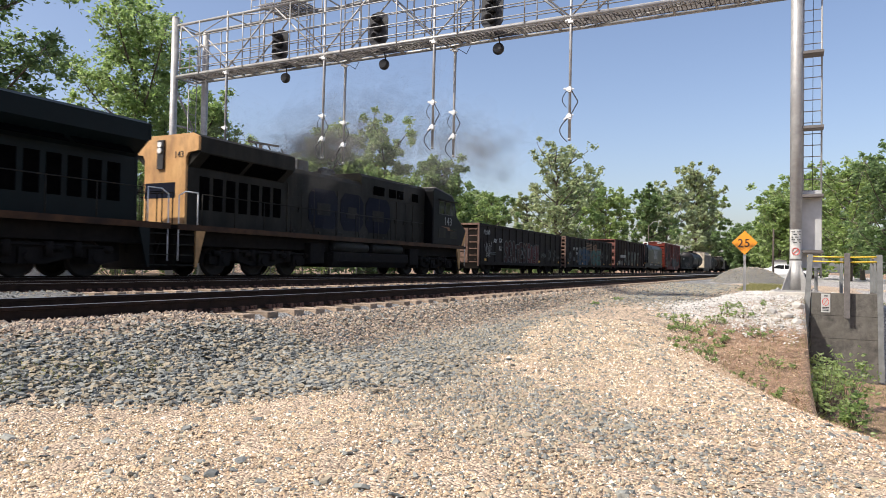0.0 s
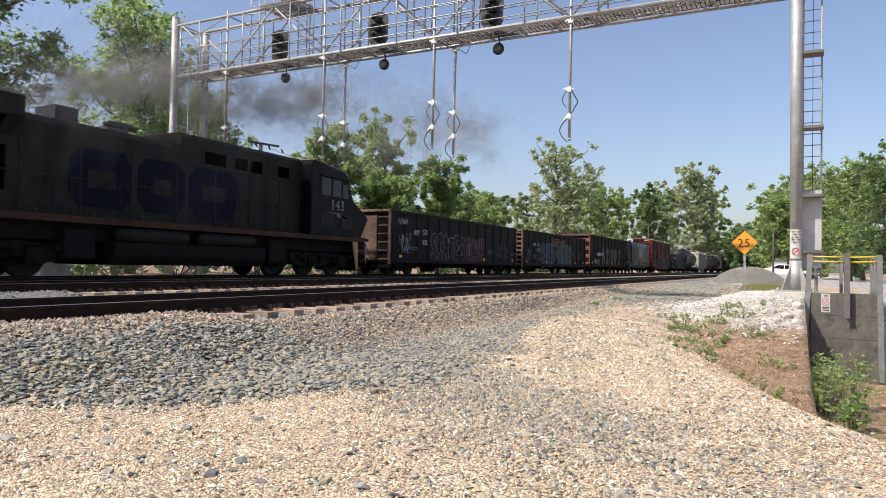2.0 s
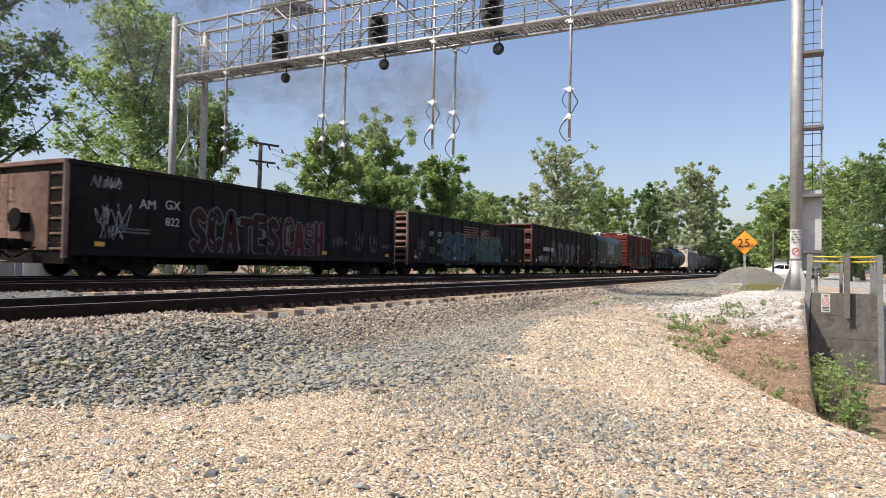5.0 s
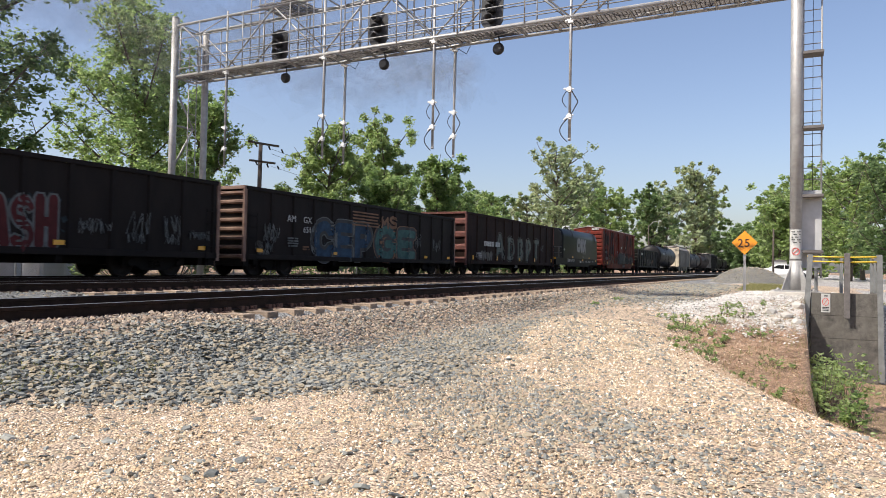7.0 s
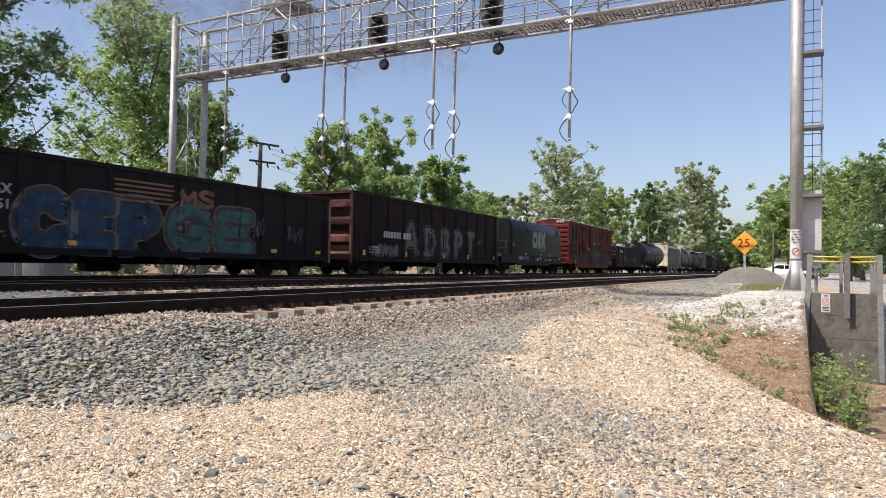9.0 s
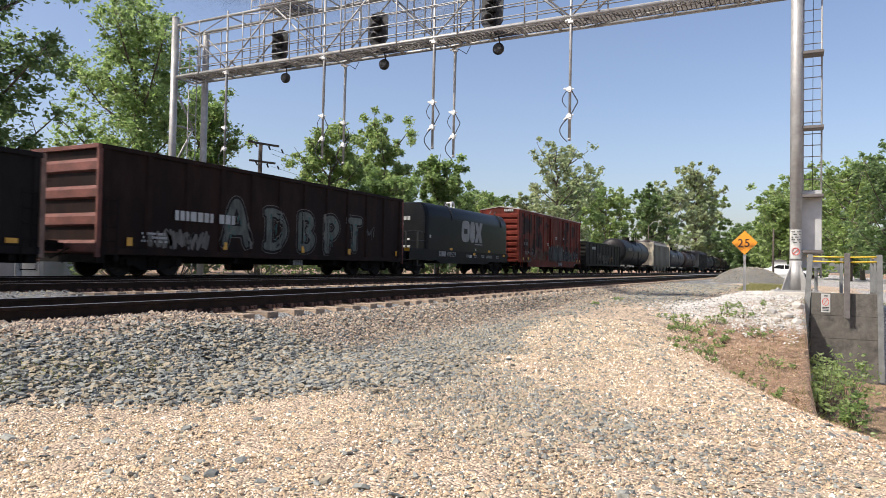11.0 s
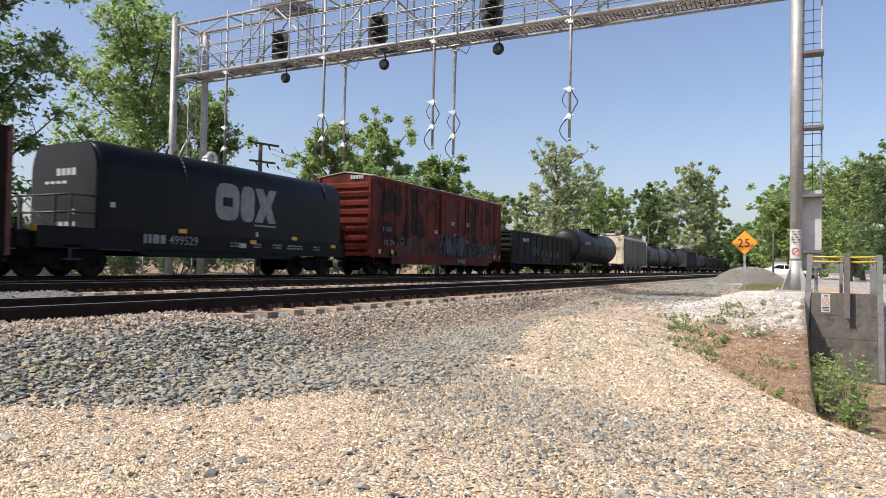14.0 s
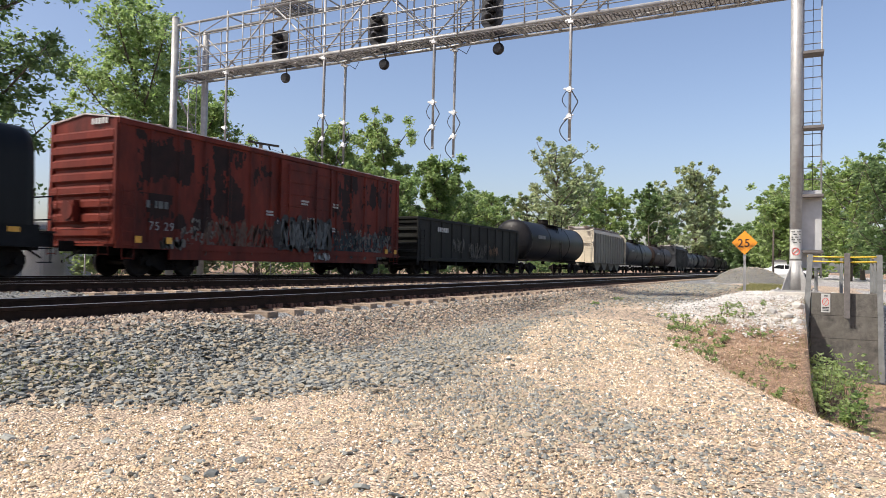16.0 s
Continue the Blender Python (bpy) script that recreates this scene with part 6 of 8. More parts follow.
def hopper_car(label, s0, s1, material, end):
    car, h = new_car("hopper_car", label, s0, s1)
    wd = 1.55
    bm = bmn()
    prof = [(-wd, 1.0), (-wd - 0.03, 2.4), (-wd, 3.9), (-1.0, 4.35), (1.0, 4.35), (wd, 3.9), (wd + 0.03, 2.4), (wd, 1.0)]
    prism(bm, prof, "x", -h + 1.1, h - 1.1)
    part("body", bm, M[material], car)
    bm = bmn()
    for x in [-h + 1.25 + i * (2 * h - 2.5) / 12 for i in range(13)]:
        box(bm, x - 0.03, x + 0.03, -wd - 0.06, -wd + 0.02, 1.0, 3.9)
    part("side_post", bm, M[material], car)
    for sg in (-1, 1):
        bm = bmn()
        prism(bm, [(sg * (h - 1.06), 4.3), (sg * (h - 0.9), 4.1), (sg * (h - 0.9), 1.12), (sg * (h - 1.08), 1.12)], "y", -wd + 0.03, wd - 0.03)
        box(bm, min(sg * h, sg * (h - 1.2)), max(sg * h, sg * (h - 1.2)), -wd, wd, 1.0, 1.12)
        for y in (-wd + 0.06, wd - 0.06):
            box(bm, min(sg * h, sg * (h - 0.12)), max(sg * h, sg * (h - 0.12)), y - 0.06, y + 0.06, 1.1, 4.1)
            tube(bm, (sg * (h - 0.06), y, 4.05), (sg * (h - 1.1), y, 4.3), 0.06, 6)
            tube(bm, (sg * (h - 0.06), y, 1.3), (sg * (h - 1.1), y * 0.95, 3.6), 0.05, 6)
        box(bm, min(sg * h, sg * (h - 0.1)), max(sg * h, sg * (h - 0.1)), -wd, wd, 4.0, 4.12)
        z = 1.3
        while z < 4:
            tube(bm, (sg * (h + 0.02), -wd, z), (sg * (h + 0.02), -wd + 0.45, z), 0.016, 5)
            z += 0.36
        part("end_frame", bm, M[end], car, "end frame and slope sheet, coloured paler than the sides")
    bm = bmn()
    box(bm, -h + 0.3, h - 0.3, -0.95, -0.55, 4.5, 4.54)
    box(bm, -h + 0.3, h - 0.3, 0.55, 0.95, 4.5, 4.54)
    for i in range(9):
        x = -h + 0.9 + i * (2 * h - 1.8) / 8
        box(bm, x - 0.04, x + 0.04, -1.0, 1.0, 4.33, 4.5)
    for i in range(6):
        x = -h + 2.2 + i * (2 * h - 4.4) / 5
        box(bm, x - 0.7, x + 0.7, -0.4, 0.4, 4.34, 4.47)
    part("roof_walk", bm, M["box_roof"], car)
    bm = bmn()
    for i in range(4):
        x = -h + 3.2 + i * (2 * h - 6.4) / 3
        prism(bm, [(x - 1.4, 1.05), (x + 1.4, 1.05), (x + 0.35, 0.3), (x - 0.35, 0.3)], "y", -1.3, 1.3)
    box(bm, -h, h, -0.3, 0.3, 0.75, 1.05)
    part("outlet_chute", bm, M[material], car)
    couplers(car, h)
    running_gear(car, (-h + 1.6, h - 1.6))
    return car


tank_car("black tank wagon with a riveted dome and end bands", 96.45, 111.6, "tank_black", 1.5, 2.5)
hopper_car("cream-grey covered hopper wagon, its ends coloured paler as if sunlit", 113.6, 128.5, "hop_grey", "hop_end_lit")
tank_car("dark grey tank wagon with a light dome", 130.4, 146.3, "tank_grey", 1.42, 2.4)
tank_car("brown dusty tank wagon", 148.0, 163.4, "tank_brown", 1.42, 2.4, "tank_grey")
hopper_car("dark weathered hopper wagon", 165.6, 180.4, "gond_green", "tank_grey")
FAR = ("tank_grey", "tank_black", "tank_brown", "tank_black", "tank_black", "tank_grey", "tank_black", "tank_white", "tank_black", "tank_black", "tank_black")
for i, c in enumerate(FAR):
    tank_car({"tank_grey": "grey tank wagon far down the train", "tank_black": "black tank wagon far down the train", "tank_brown": "brown tank wagon far down the train", "tank_white": "pale tank wagon with shiny end"}[c], 182.3 + 17 * i, 197.4 + 17 * i, c, 1.42, 2.4, "tank_grey" if i % 2 else None)


# ---- locomotives ----
def loco_truck_mesh():
    bm = bmn()
    for s in (-1, 1):
        y0, y1 = min(s * 0.98, s * 1.16), max(s * 0.98, s * 1.16)
        out = [(-2.5, 0.75), (-2.5, 0.42), (-2.1, 0.38), (-1.6, 0.55), (-1.1, 0.5), (-0.5, 0.36), (0.5, 0.36), (1.1, 0.5), (1.6, 0.55), (2.1, 0.38), (2.5, 0.42), (2.5, 0.75), (1.8, 0.92), (-1.8, 0.92)]
        prism(bm, out, "y", y0, y1)
        for x in (-1.9, 0, 1.9):
            box(bm, x - 0.24, x + 0.24, min(s * 1.1, s * 1.26), max(s * 1.1, s * 1.26), 0.36, 0.78)
            tube(bm, (x, s * 1.2, 0.55), (x, s * 1.33, 0.55), 0.14, 12)
        for x in (-1.35, -0.55, 0.55, 1.35):
            tube(bm, (x, s * 1.22, 0.55), (x, s * 1.22, 0.95), 0.11, 10)
        tube(bm, (-2.3, s * 1.24, 0.85), (2.3, s * 1.24, 0.85), 0.03, 6)
        for x in (-2.4, -0.95, 0.95, 2.4):
            tube(bm, (x, s * 1.2, 0.78), (x + 0.3, s * 1.2, 0.78), 0.1, 8)
    box(bm, -2.2, 2.2, -0.7, 0.7, 0.6, 1.0)
    return mesh_of("truck_frame", bm, M["truck"])


LOCO_TRUCK = loco_truck_mesh()


def locomotive(label, centre, number, body, rear, cabcol, trim, rear_wide, turn=0):
    """A six-axle wide-cab freight locomotive; the cab stands towards +x."""
    lo = thing("locomotive", label, "locomotive", pose(centre, AXIS_Y, 0, 0, 0, turn), "freight train")
    TRAIN.append((lo, centre))
    R0, F0 = -9.95, 10.1      # rear of the hood, tip of the nose
    DK = 1.62                 # deck height
    bm = bmn()
    box(bm, R0 - 0.8, F0 + 0.1, -1.52, 1.52, DK - 0.12, DK)
    box(bm, R0 - 0.6, F0 - 0.2, -1.1, 1.1, 1.0, DK - 0.1)
    box(bm, R0 + 0.2, F0 - 0.6, -0.55, 0.55, 0.45, 1.1)
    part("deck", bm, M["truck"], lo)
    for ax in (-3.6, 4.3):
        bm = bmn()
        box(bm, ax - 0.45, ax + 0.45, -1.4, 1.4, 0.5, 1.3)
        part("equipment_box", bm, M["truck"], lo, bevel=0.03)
    for sg in (-1, 1):
        bm = bmn()
        box(bm, R0 - 0.8, F0 - 0.2, min(sg * 1.5, sg * 1.535), max(sg * 1.5, sg * 1.535), DK - 0.16, DK + 0.02)
        part("deck_stripe", bm, M[trim], lo, "worn orange stripe along the deck edge")
    # long hood
    bm = bmn()
    prism(bm, [(-0.95, DK), (0.95, DK), (0.95, 4.05), (0.8, 4.25), (-0.8, 4.25), (-0.95, 4.05)], "x", R0 + 4.6, 6.3)
    hood = part("long_hood", bm, M[body], lo, bevel=0.03)
    # radiator block: overhanging wings at the rear
    bm = bmn()
    wg = 1.5
    prism(bm, [(-0.95, 3.55), (-wg, 4.0), (-wg, 4.5), (-1.25, 4.62), (1.25, 4.62), (wg, 4.5), (wg, 4.0), (0.95, 3.55)], "x", R0 + 0.05, R0 + 4.7)
    part("radiator_wing", bm, M[body], lo, "overhanging radiator housing")
    bm = bmn()
    prism(bm, [(-0.95, DK), (0.95, DK), (0.95, 3.6), (-0.95, 3.6)], "x", R0 + 0.05, R0 + 4.7)
    part("radiator_cabinet", bm, M[body], lo)
    bm = bmn()
    prism(bm, [(-0.95, DK), (0.95, DK), (0.95, 3.85), (1.05, 4.0), (rear_wide, 4.05), (rear_wide, 4.5), (rear_wide - 0.25, 4.62), (-rear_wide + 0.25, 4.62), (-rear_wide, 4.5), (-rear_wide, 4.05), (-1.05, 4.0), (-0.95, 3.85)], "x", R0 - 0.05, R0 + 0.04)
    re = part("rear_face", bm, M[rear], lo, "sunlit rear end panel")
    bm = bmn()
    box(bm, R0 - 0.12, R0 - 0.05, 0.02, 0.3, 3.5, 4.45)
    part("rear_lamp_box", bm, M["blackmetal"], re)
    for z in (4.1, 4.3):
        bm = bmn()
        lathe(bm, [(0.02, 0), (0.09, 0.0), (0.09, 0.05)], pose(R0 - 0.12, 0.16, z, 0, -90, 0), 14)
        part("rear_lamp", bm, M["whitebox"], re)
    # side grilles under the wings and on the hood
    for sg in (-1, 1):
        bm = bmn()
        q = sg * 0.952
        def grille(x0, x1, z0, z1, yy=q):
            box(bm, x0, x1, min(yy, yy + sg * 0.012), max(yy, yy + sg * 0.012), z0, z1)
        bm = bmn()
        prism(bm, [(R0 + 0.5, 0), (R0 + 2.3, 0), (R0 + 2.3, 0.02), (R0 + 0.5, 0.02)], "y", -0.3, 0.3)
        prism(bm, [(R0 + 2.5, 0), (R0 + 4.3, 0), (R0 + 4.3, 0.02), (R0 + 2.5, 0.02)], "y", -0.3, 0.3)
        gr = part("radiator_screen", bm, M["void"], lo)
        gr.matrix_basis = pose(0, sg * 1.23, 3.765, -39.3 * sg if sg > 0 else sg * 39.3, 0, 0)
        for x in (R0 + 0.55, R0 + 1.15, R0 + 1.75, R0 + 2.35, R0 + 2.95, R0 + 3.55, R0 + 4.15):
            bm = bmn()
            grille(x, x + 0.42, 2.2, 3.3)
            part("air_grille", bm, M["void"], lo)
        for x in (1.1, 2.5, 3.25, 4.75):
            bm = bmn()
            box(bm, x, x + (0.9 if x < 2 else 0.55), min(sg * 0.96, sg * 1.005), max(sg * 0.96, sg * 1.005), 3.75, 4.15)
            part("air_grille", bm, M["void"], lo)
        for x in np.arange(R0 + 5.0, 5.6, 0.82):
            bm = bmn()
            grille(x, x + 0.72, 1.85, 3.5)
            box(bm, x + 0.6, x + 0.66, min(q, q + sg * 0.05), max(q, q + sg * 0.05), 2.5, 2.75)
            part("hood_door", bm, M[body], lo)
        # walkway handrail
        bm = bmn()
        yy = sg * 1.47
        tube(bm, (R0 + 0.2, yy, DK + 1.02), (5.0, yy, DK + 1.02), 0.02, 6)
        for x in np.arange(R0 + 0.2, 5.2, 1.45):
            tube(bm, (x, yy, DK), (x, yy, DK + 1.02), 0.018, 6)
        part("side_handrail", bm, M["loco_dark"], lo)
    # big brand shape on the hood side, plain blocks
    for bx, bw in ((-3.7, 2.0), (-1.5, 1.75), (0.45, 2.1)):
        bm = bmn()
        prism(bm, [(bx + 0.3, 1.95), (bx + bw - 0.3, 1.95), (bx + bw, 2.3), (bx + bw, 3.25), (bx + bw - 0.3, 3.58), (bx + 0.3, 3.58), (bx, 3.25), (bx, 2.3)], "y", -0.984, -0.968)
        part("brand_shape", bm, M["letter_blue"], lo, "faded dark blue brand shape")
        bm = bmn()
        prism(bm, [(bx + 0.55, 2.5), (bx + bw - 0.55, 2.5), (bx + bw - 0.55, 3.0), (bx + 0.55, 3.0)], "y", -0.992, -0.985)
        part("brand_slot", bm, M[body], lo)
    # paler upright strips along the hood panels, and latches
    for x in np.arange(R0 + 5.0, 5.6, 1.64):
        bm = bmn()
        box(bm, x - 0.06, x - 0.035, -0.99, -0.955, 1.7, 3.6)
        box(bm, x + 0.3, x + 0.42, -0.995, -0.96, 1.72, 1.8)
        part("panel_strip", bm, M["pale_edge"], lo)
    # roof equipment
    bm = bmn()
    prism(bm, [(-0.956, 3.6), (0.956, 3.6), (0.956, 4.5), (0.8, 4.64), (-0.8, 4.64), (-0.956, 4.5)], "x", 0.1, 6.15)
    part("roof_box", bm, M[body], lo, bevel=0.02)
    bm = bmn()
    box(bm, -3.8, -3.1, -0.45, 0.45, 4.2, 4.72)
    part("exhaust_stack", bm, M["blackmetal"], lo, bevel=0.02)
    bm = bmn()
    for i in range(5):
        tube(bm, (-2.2 + i * 0.16, -0.3, 4.5 + 0.06 * (i % 2)), (-1.75 + i * 0.16, -0.3, 4.5 + 0.06 * (i % 2)), 0.07, 8, 0.09)
    box(bm, -2.1, -1.4, -0.35, 0.1, 4.22, 4.46)
    part("air_horn", bm, M["blackmetal"], lo)
    # cab: side profile with a raked roof, windscreen and sloping nose
    cw = 1.5
    bm = bmn()
    prism(bm, [(5.7, DK), (9.55, DK), (9.75, 2.55), (8.55, 3.25), (8.25, 4.1), (7.9, 4.35), (5.9, 4.62), (5.7, 4.45)], "y", -cw, cw)
    cab = part("cab", bm, M[cabcol], lo, "dark blue wide cab with a sloping nose", bevel=0.05)
    cab.matrix_basis = pose(0.4, 0, 0)
    bm = bmn()
    prism(bm, [(9.25, DK + 0.02), (10.1, DK + 0.02), (10.1, 2.2), (9.8, 2.6), (9.72, 2.55)], "y", -1.2, 1.2)
    part("nose_front", bm, M["loco_yellow"], cab, "yellow nose front")
    # thin plate over the roof in pale grey, painting in the sunlit top
    bm = bmn()
    prism(bm, [(5.88, 4.625), (7.9, 4.36), (8.2, 4.15), (8.24, 4.18), (7.92, 4.4), (5.9, 4.665)], "y", -cw + 0.02, cw - 0.02)
    part("cab_roof", bm, M["hop_grey"], cab, "cab roof plate, coloured pale as if sunlit")
    for sg in (-1, 1):
        bm = bmn()
        prism(bm, [(9.74, 2.5), (9.6, 1.66), (9.2, 1.66)], "y", min(sg * cw, sg * (cw + 0.008)), max(sg * cw, sg * (cw + 0.008)))
        part("nose_flash", bm, M["loco_yellow"], cab, "yellow flash on the nose side")
    for sg in (-1, 1):
        for x0, x1 in ((6.35, 6.95), (7.1, 7.65), (7.8, 8.15)):
            bm = bmn()
            box(bm, x0, x1, min(sg * cw, sg * (cw + 0.012)), max(sg * cw, sg * (cw + 0.012)), 3.3, 3.95 if x1 < 8 else 3.8)
            w = part("cab_window", bm, M["glass"], cab)
            bm = bmn()
            for a, b, c, d in ((x0 - 0.04, x1 + 0.04, 3.26, 3.3), (x0 - 0.04, x1 + 0.04, 3.95 if x1 < 8 else 3.8, 3.99 if x1 < 8 else 3.84), (x0 - 0.04, x0, 3.3, 3.8), (x1, x1 + 0.04, 3.3, 3.8)):
                box(bm, a, b, min(sg * cw, sg * (cw + 0.025)), max(sg * cw, sg * (cw + 0.025)), c, d)
            part("window_frame", bm, M["blackmetal"], w)
    bm = bmn()
    box(bm, 6.2, 8.3, -cw - 0.16, -cw, 4.02, 4.06)
    part("sun_visor", bm, M["loco_dark"], cab)
    for x in (6.3, 7.7):
        bm = bmn()
        box(bm, x, x + 0.85, -cw - 0.012, -cw, 2.0, 2.55)
        part("battery_door", bm, M["loco_dark"], cab)
    if number:
        words(number, 0.6, pose(6.95, -cw - 0.008, 2.72, 90, 0, 0), M["letter_grey"], cab, "unit_number", spacing=1.1)
        bm = bmn()
        prism(bm, [(6.6, 2.62), (7.6, 2.6), (7.62, 2.52), (8.4, 2.4), (7.4, 2.42), (7.38, 2.53)], "y", -cw - 0.012, -cw - 0.002)
        part("lightning_shape", bm, M["paint_orange"], cab)
        words("143", 0.3, pose(R0 - 0.06, -0.42, 3.85, 90, 0, -90), M["blackmetal"], re, "unit_number")
        bm = bmn()
        box(bm, R0 - 0.06, R0 - 0.05, -0.5, 0.9, 2.55, 3.05)
        part("brand_shape", bm, M["letter_blue"], re)
    # fuel tank and air reservoirs
    bm = bmn()
    prism(bm, [(-1.25, 0.35), (-1.45, 0.6), (-1.45, 1.0), (1.45, 1.0), (1.45, 0.6), (1.25, 0.35)], "x", -2.6, 3.6)
    part("fuel_tank", bm, M["truck"], lo, bevel=0.04)
    for x in (-2.4, 0.6):
        bm = bmn()
        lathe(bm, [(0.05, -1.3), (0.2, -1.25), (0.24, -1.1), (0.24, 1.1), (0.2, 1.25), (0.05, 1.3)], pose(x + 1.2, -1.27, 1.22, 0, 90, 0), 16)
        part("air_reservoir", bm, M["loco_dark"], lo)
    # steps and end railings
    for sg in (-1, 1):
        xe = F0 - 0.05 if sg > 0 else R0 - 0.75
        for q in (-1, 1):
            bm = bmn()
            for k in range(4):
                box(bm, min(xe, xe - sg * 0.65), max(xe, xe - sg * 0.65), min(q * 1.15, q * 1.5), max(q * 1.15, q * 1.5), 0.35 + k * 0.32, 0.38 + k * 0.32)
            part("step_well", bm, M["loco_dark"], lo)
            bm = bmn()
            prism(bm, [(xe - sg * 0.68, 0.3), (xe - sg * 0.68, DK), (xe - sg * 1.1, DK), (xe - sg * 0.74, 0.3)], "y", min(q * 1.45, q * 1.52), max(q * 1.45, q * 1.52))
            part("step_guard", bm, M[rear], lo)
            bm = bmn()
            path_tube(bm, [(xe, q * 1.48, 0.5), (xe, q * 1.48, DK + 0.9), (xe - sg * 0.25, q * 1.48, DK + 1.05), (xe - sg * 0.75, q * 1.48, DK + 1.05), (xe - sg * 0.75, q * 1.48, DK)], 0.02, 6)
            part("grab_rail", bm, M["whitebox"], lo)
        bm = bmn()
        tube(bm, (xe, -1.2, DK + 1.0), (xe, 1.2, DK + 1.0), 0.02, 6)
        for y in (-1.2, -0.5, 0.5, 1.2):
            tube(bm, (xe, y, DK - 0.2), (xe, y, DK + 1.0), 0.02, 6)
        part("end_railing", bm, M["loco_dark"], lo)
        bm = bmn()
        prism(bm, [(xe - sg * 0.3, 0.25), (xe - sg * 0.1, 0.2), (xe - sg * 0.25, 1.0), (xe - sg * 0.3, 1.0)], "y", -1.1, 1.1)
        for hy in (-0.7, -0.45, 0.45, 0.7):
            tube(bm, (xe, hy, 1.1), (xe + sg * 0.3, hy, 0.45), 0.025, 6)
        part("pilot", bm, M["truck"], lo)
    couplers(lo, 10.75, 0.86)
    for xc in (-6.6, 6.6):
        share("truck_frame", LOCO_TRUCK, lo, pose(xc, 0, 0))
        for dx in (-1.9, 0, 1.9):
            w = share("wheelset", WHEELS[0.533], lo, pose(xc + dx, 0, 0.533))
            w["roll_radius"] = 0.533
    return lo


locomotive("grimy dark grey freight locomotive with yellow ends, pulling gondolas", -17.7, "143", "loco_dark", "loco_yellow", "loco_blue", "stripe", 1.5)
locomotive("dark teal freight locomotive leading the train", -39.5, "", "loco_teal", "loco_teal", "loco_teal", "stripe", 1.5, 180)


# ---- plants ----
def leaf_cloud(name, centres, radii, per, size, material, parent, seed, squash=0.8):
    """Small folded leaves in uneven clumps."""
    rg = np.random.default_rng(seed)
    cs, rs = np.array(centres), np.array(radii)
    n = len(cs) * per
    c = np.repeat(cs, per, 0)
    r = np.repeat(rs, per)
    d = rg.standard_normal((n, 3))
    d /= np.linalg.norm(d, axis=1, keepdims=True)
    p = c + d * (r * np.minimum(np.abs(rg.standard_normal(n)), 1.7) * 0.85)[:, None] * np.array([1, 1, squash])
    s = size * rg.uniform(0.6, 1.4, n)
    u = rg.standard_normal((n, 3))
    u[:, 2] *= 0.5
    u /= np.linalg.norm(u, axis=1, keepdims=True)
    w = np.cross(u, d + 0.6 * rg.standard_normal((n, 3)))
    w /= np.linalg.norm(w, axis=1, keepdims=True) + 1e-9
    nn = np.cross(u, w)
    v = np.stack([p - u * s[:, None], p + w * s[:, None] * 0.55 + nn * s[:, None] * 0.18, p + u * s[:, None], p - w * s[:, None] * 0.55 + nn * s[:, None] * 0.18], 1)
    f = (np.arange(n) * 4)[:, None] + np.array([0, 1, 2, 3])
    me = bpy.data.meshes.new(name)
    me.vertices.add(n * 4)
    me.vertices.foreach_set("co", v.astype(np.float32).ravel())
    me.loops.add(n * 4)
    me.loops.foreach_set("vertex_index", f.astype(np.int32).ravel())
    me.polygons.add(n)
    me.polygons.foreach_set("loop_start", np.arange(0, n * 4, 4, dtype=np.int32))
    me.update(calc_edges=True)
    me.shade_flat()
    me.materials.append(material)
    return share(name, me, parent)


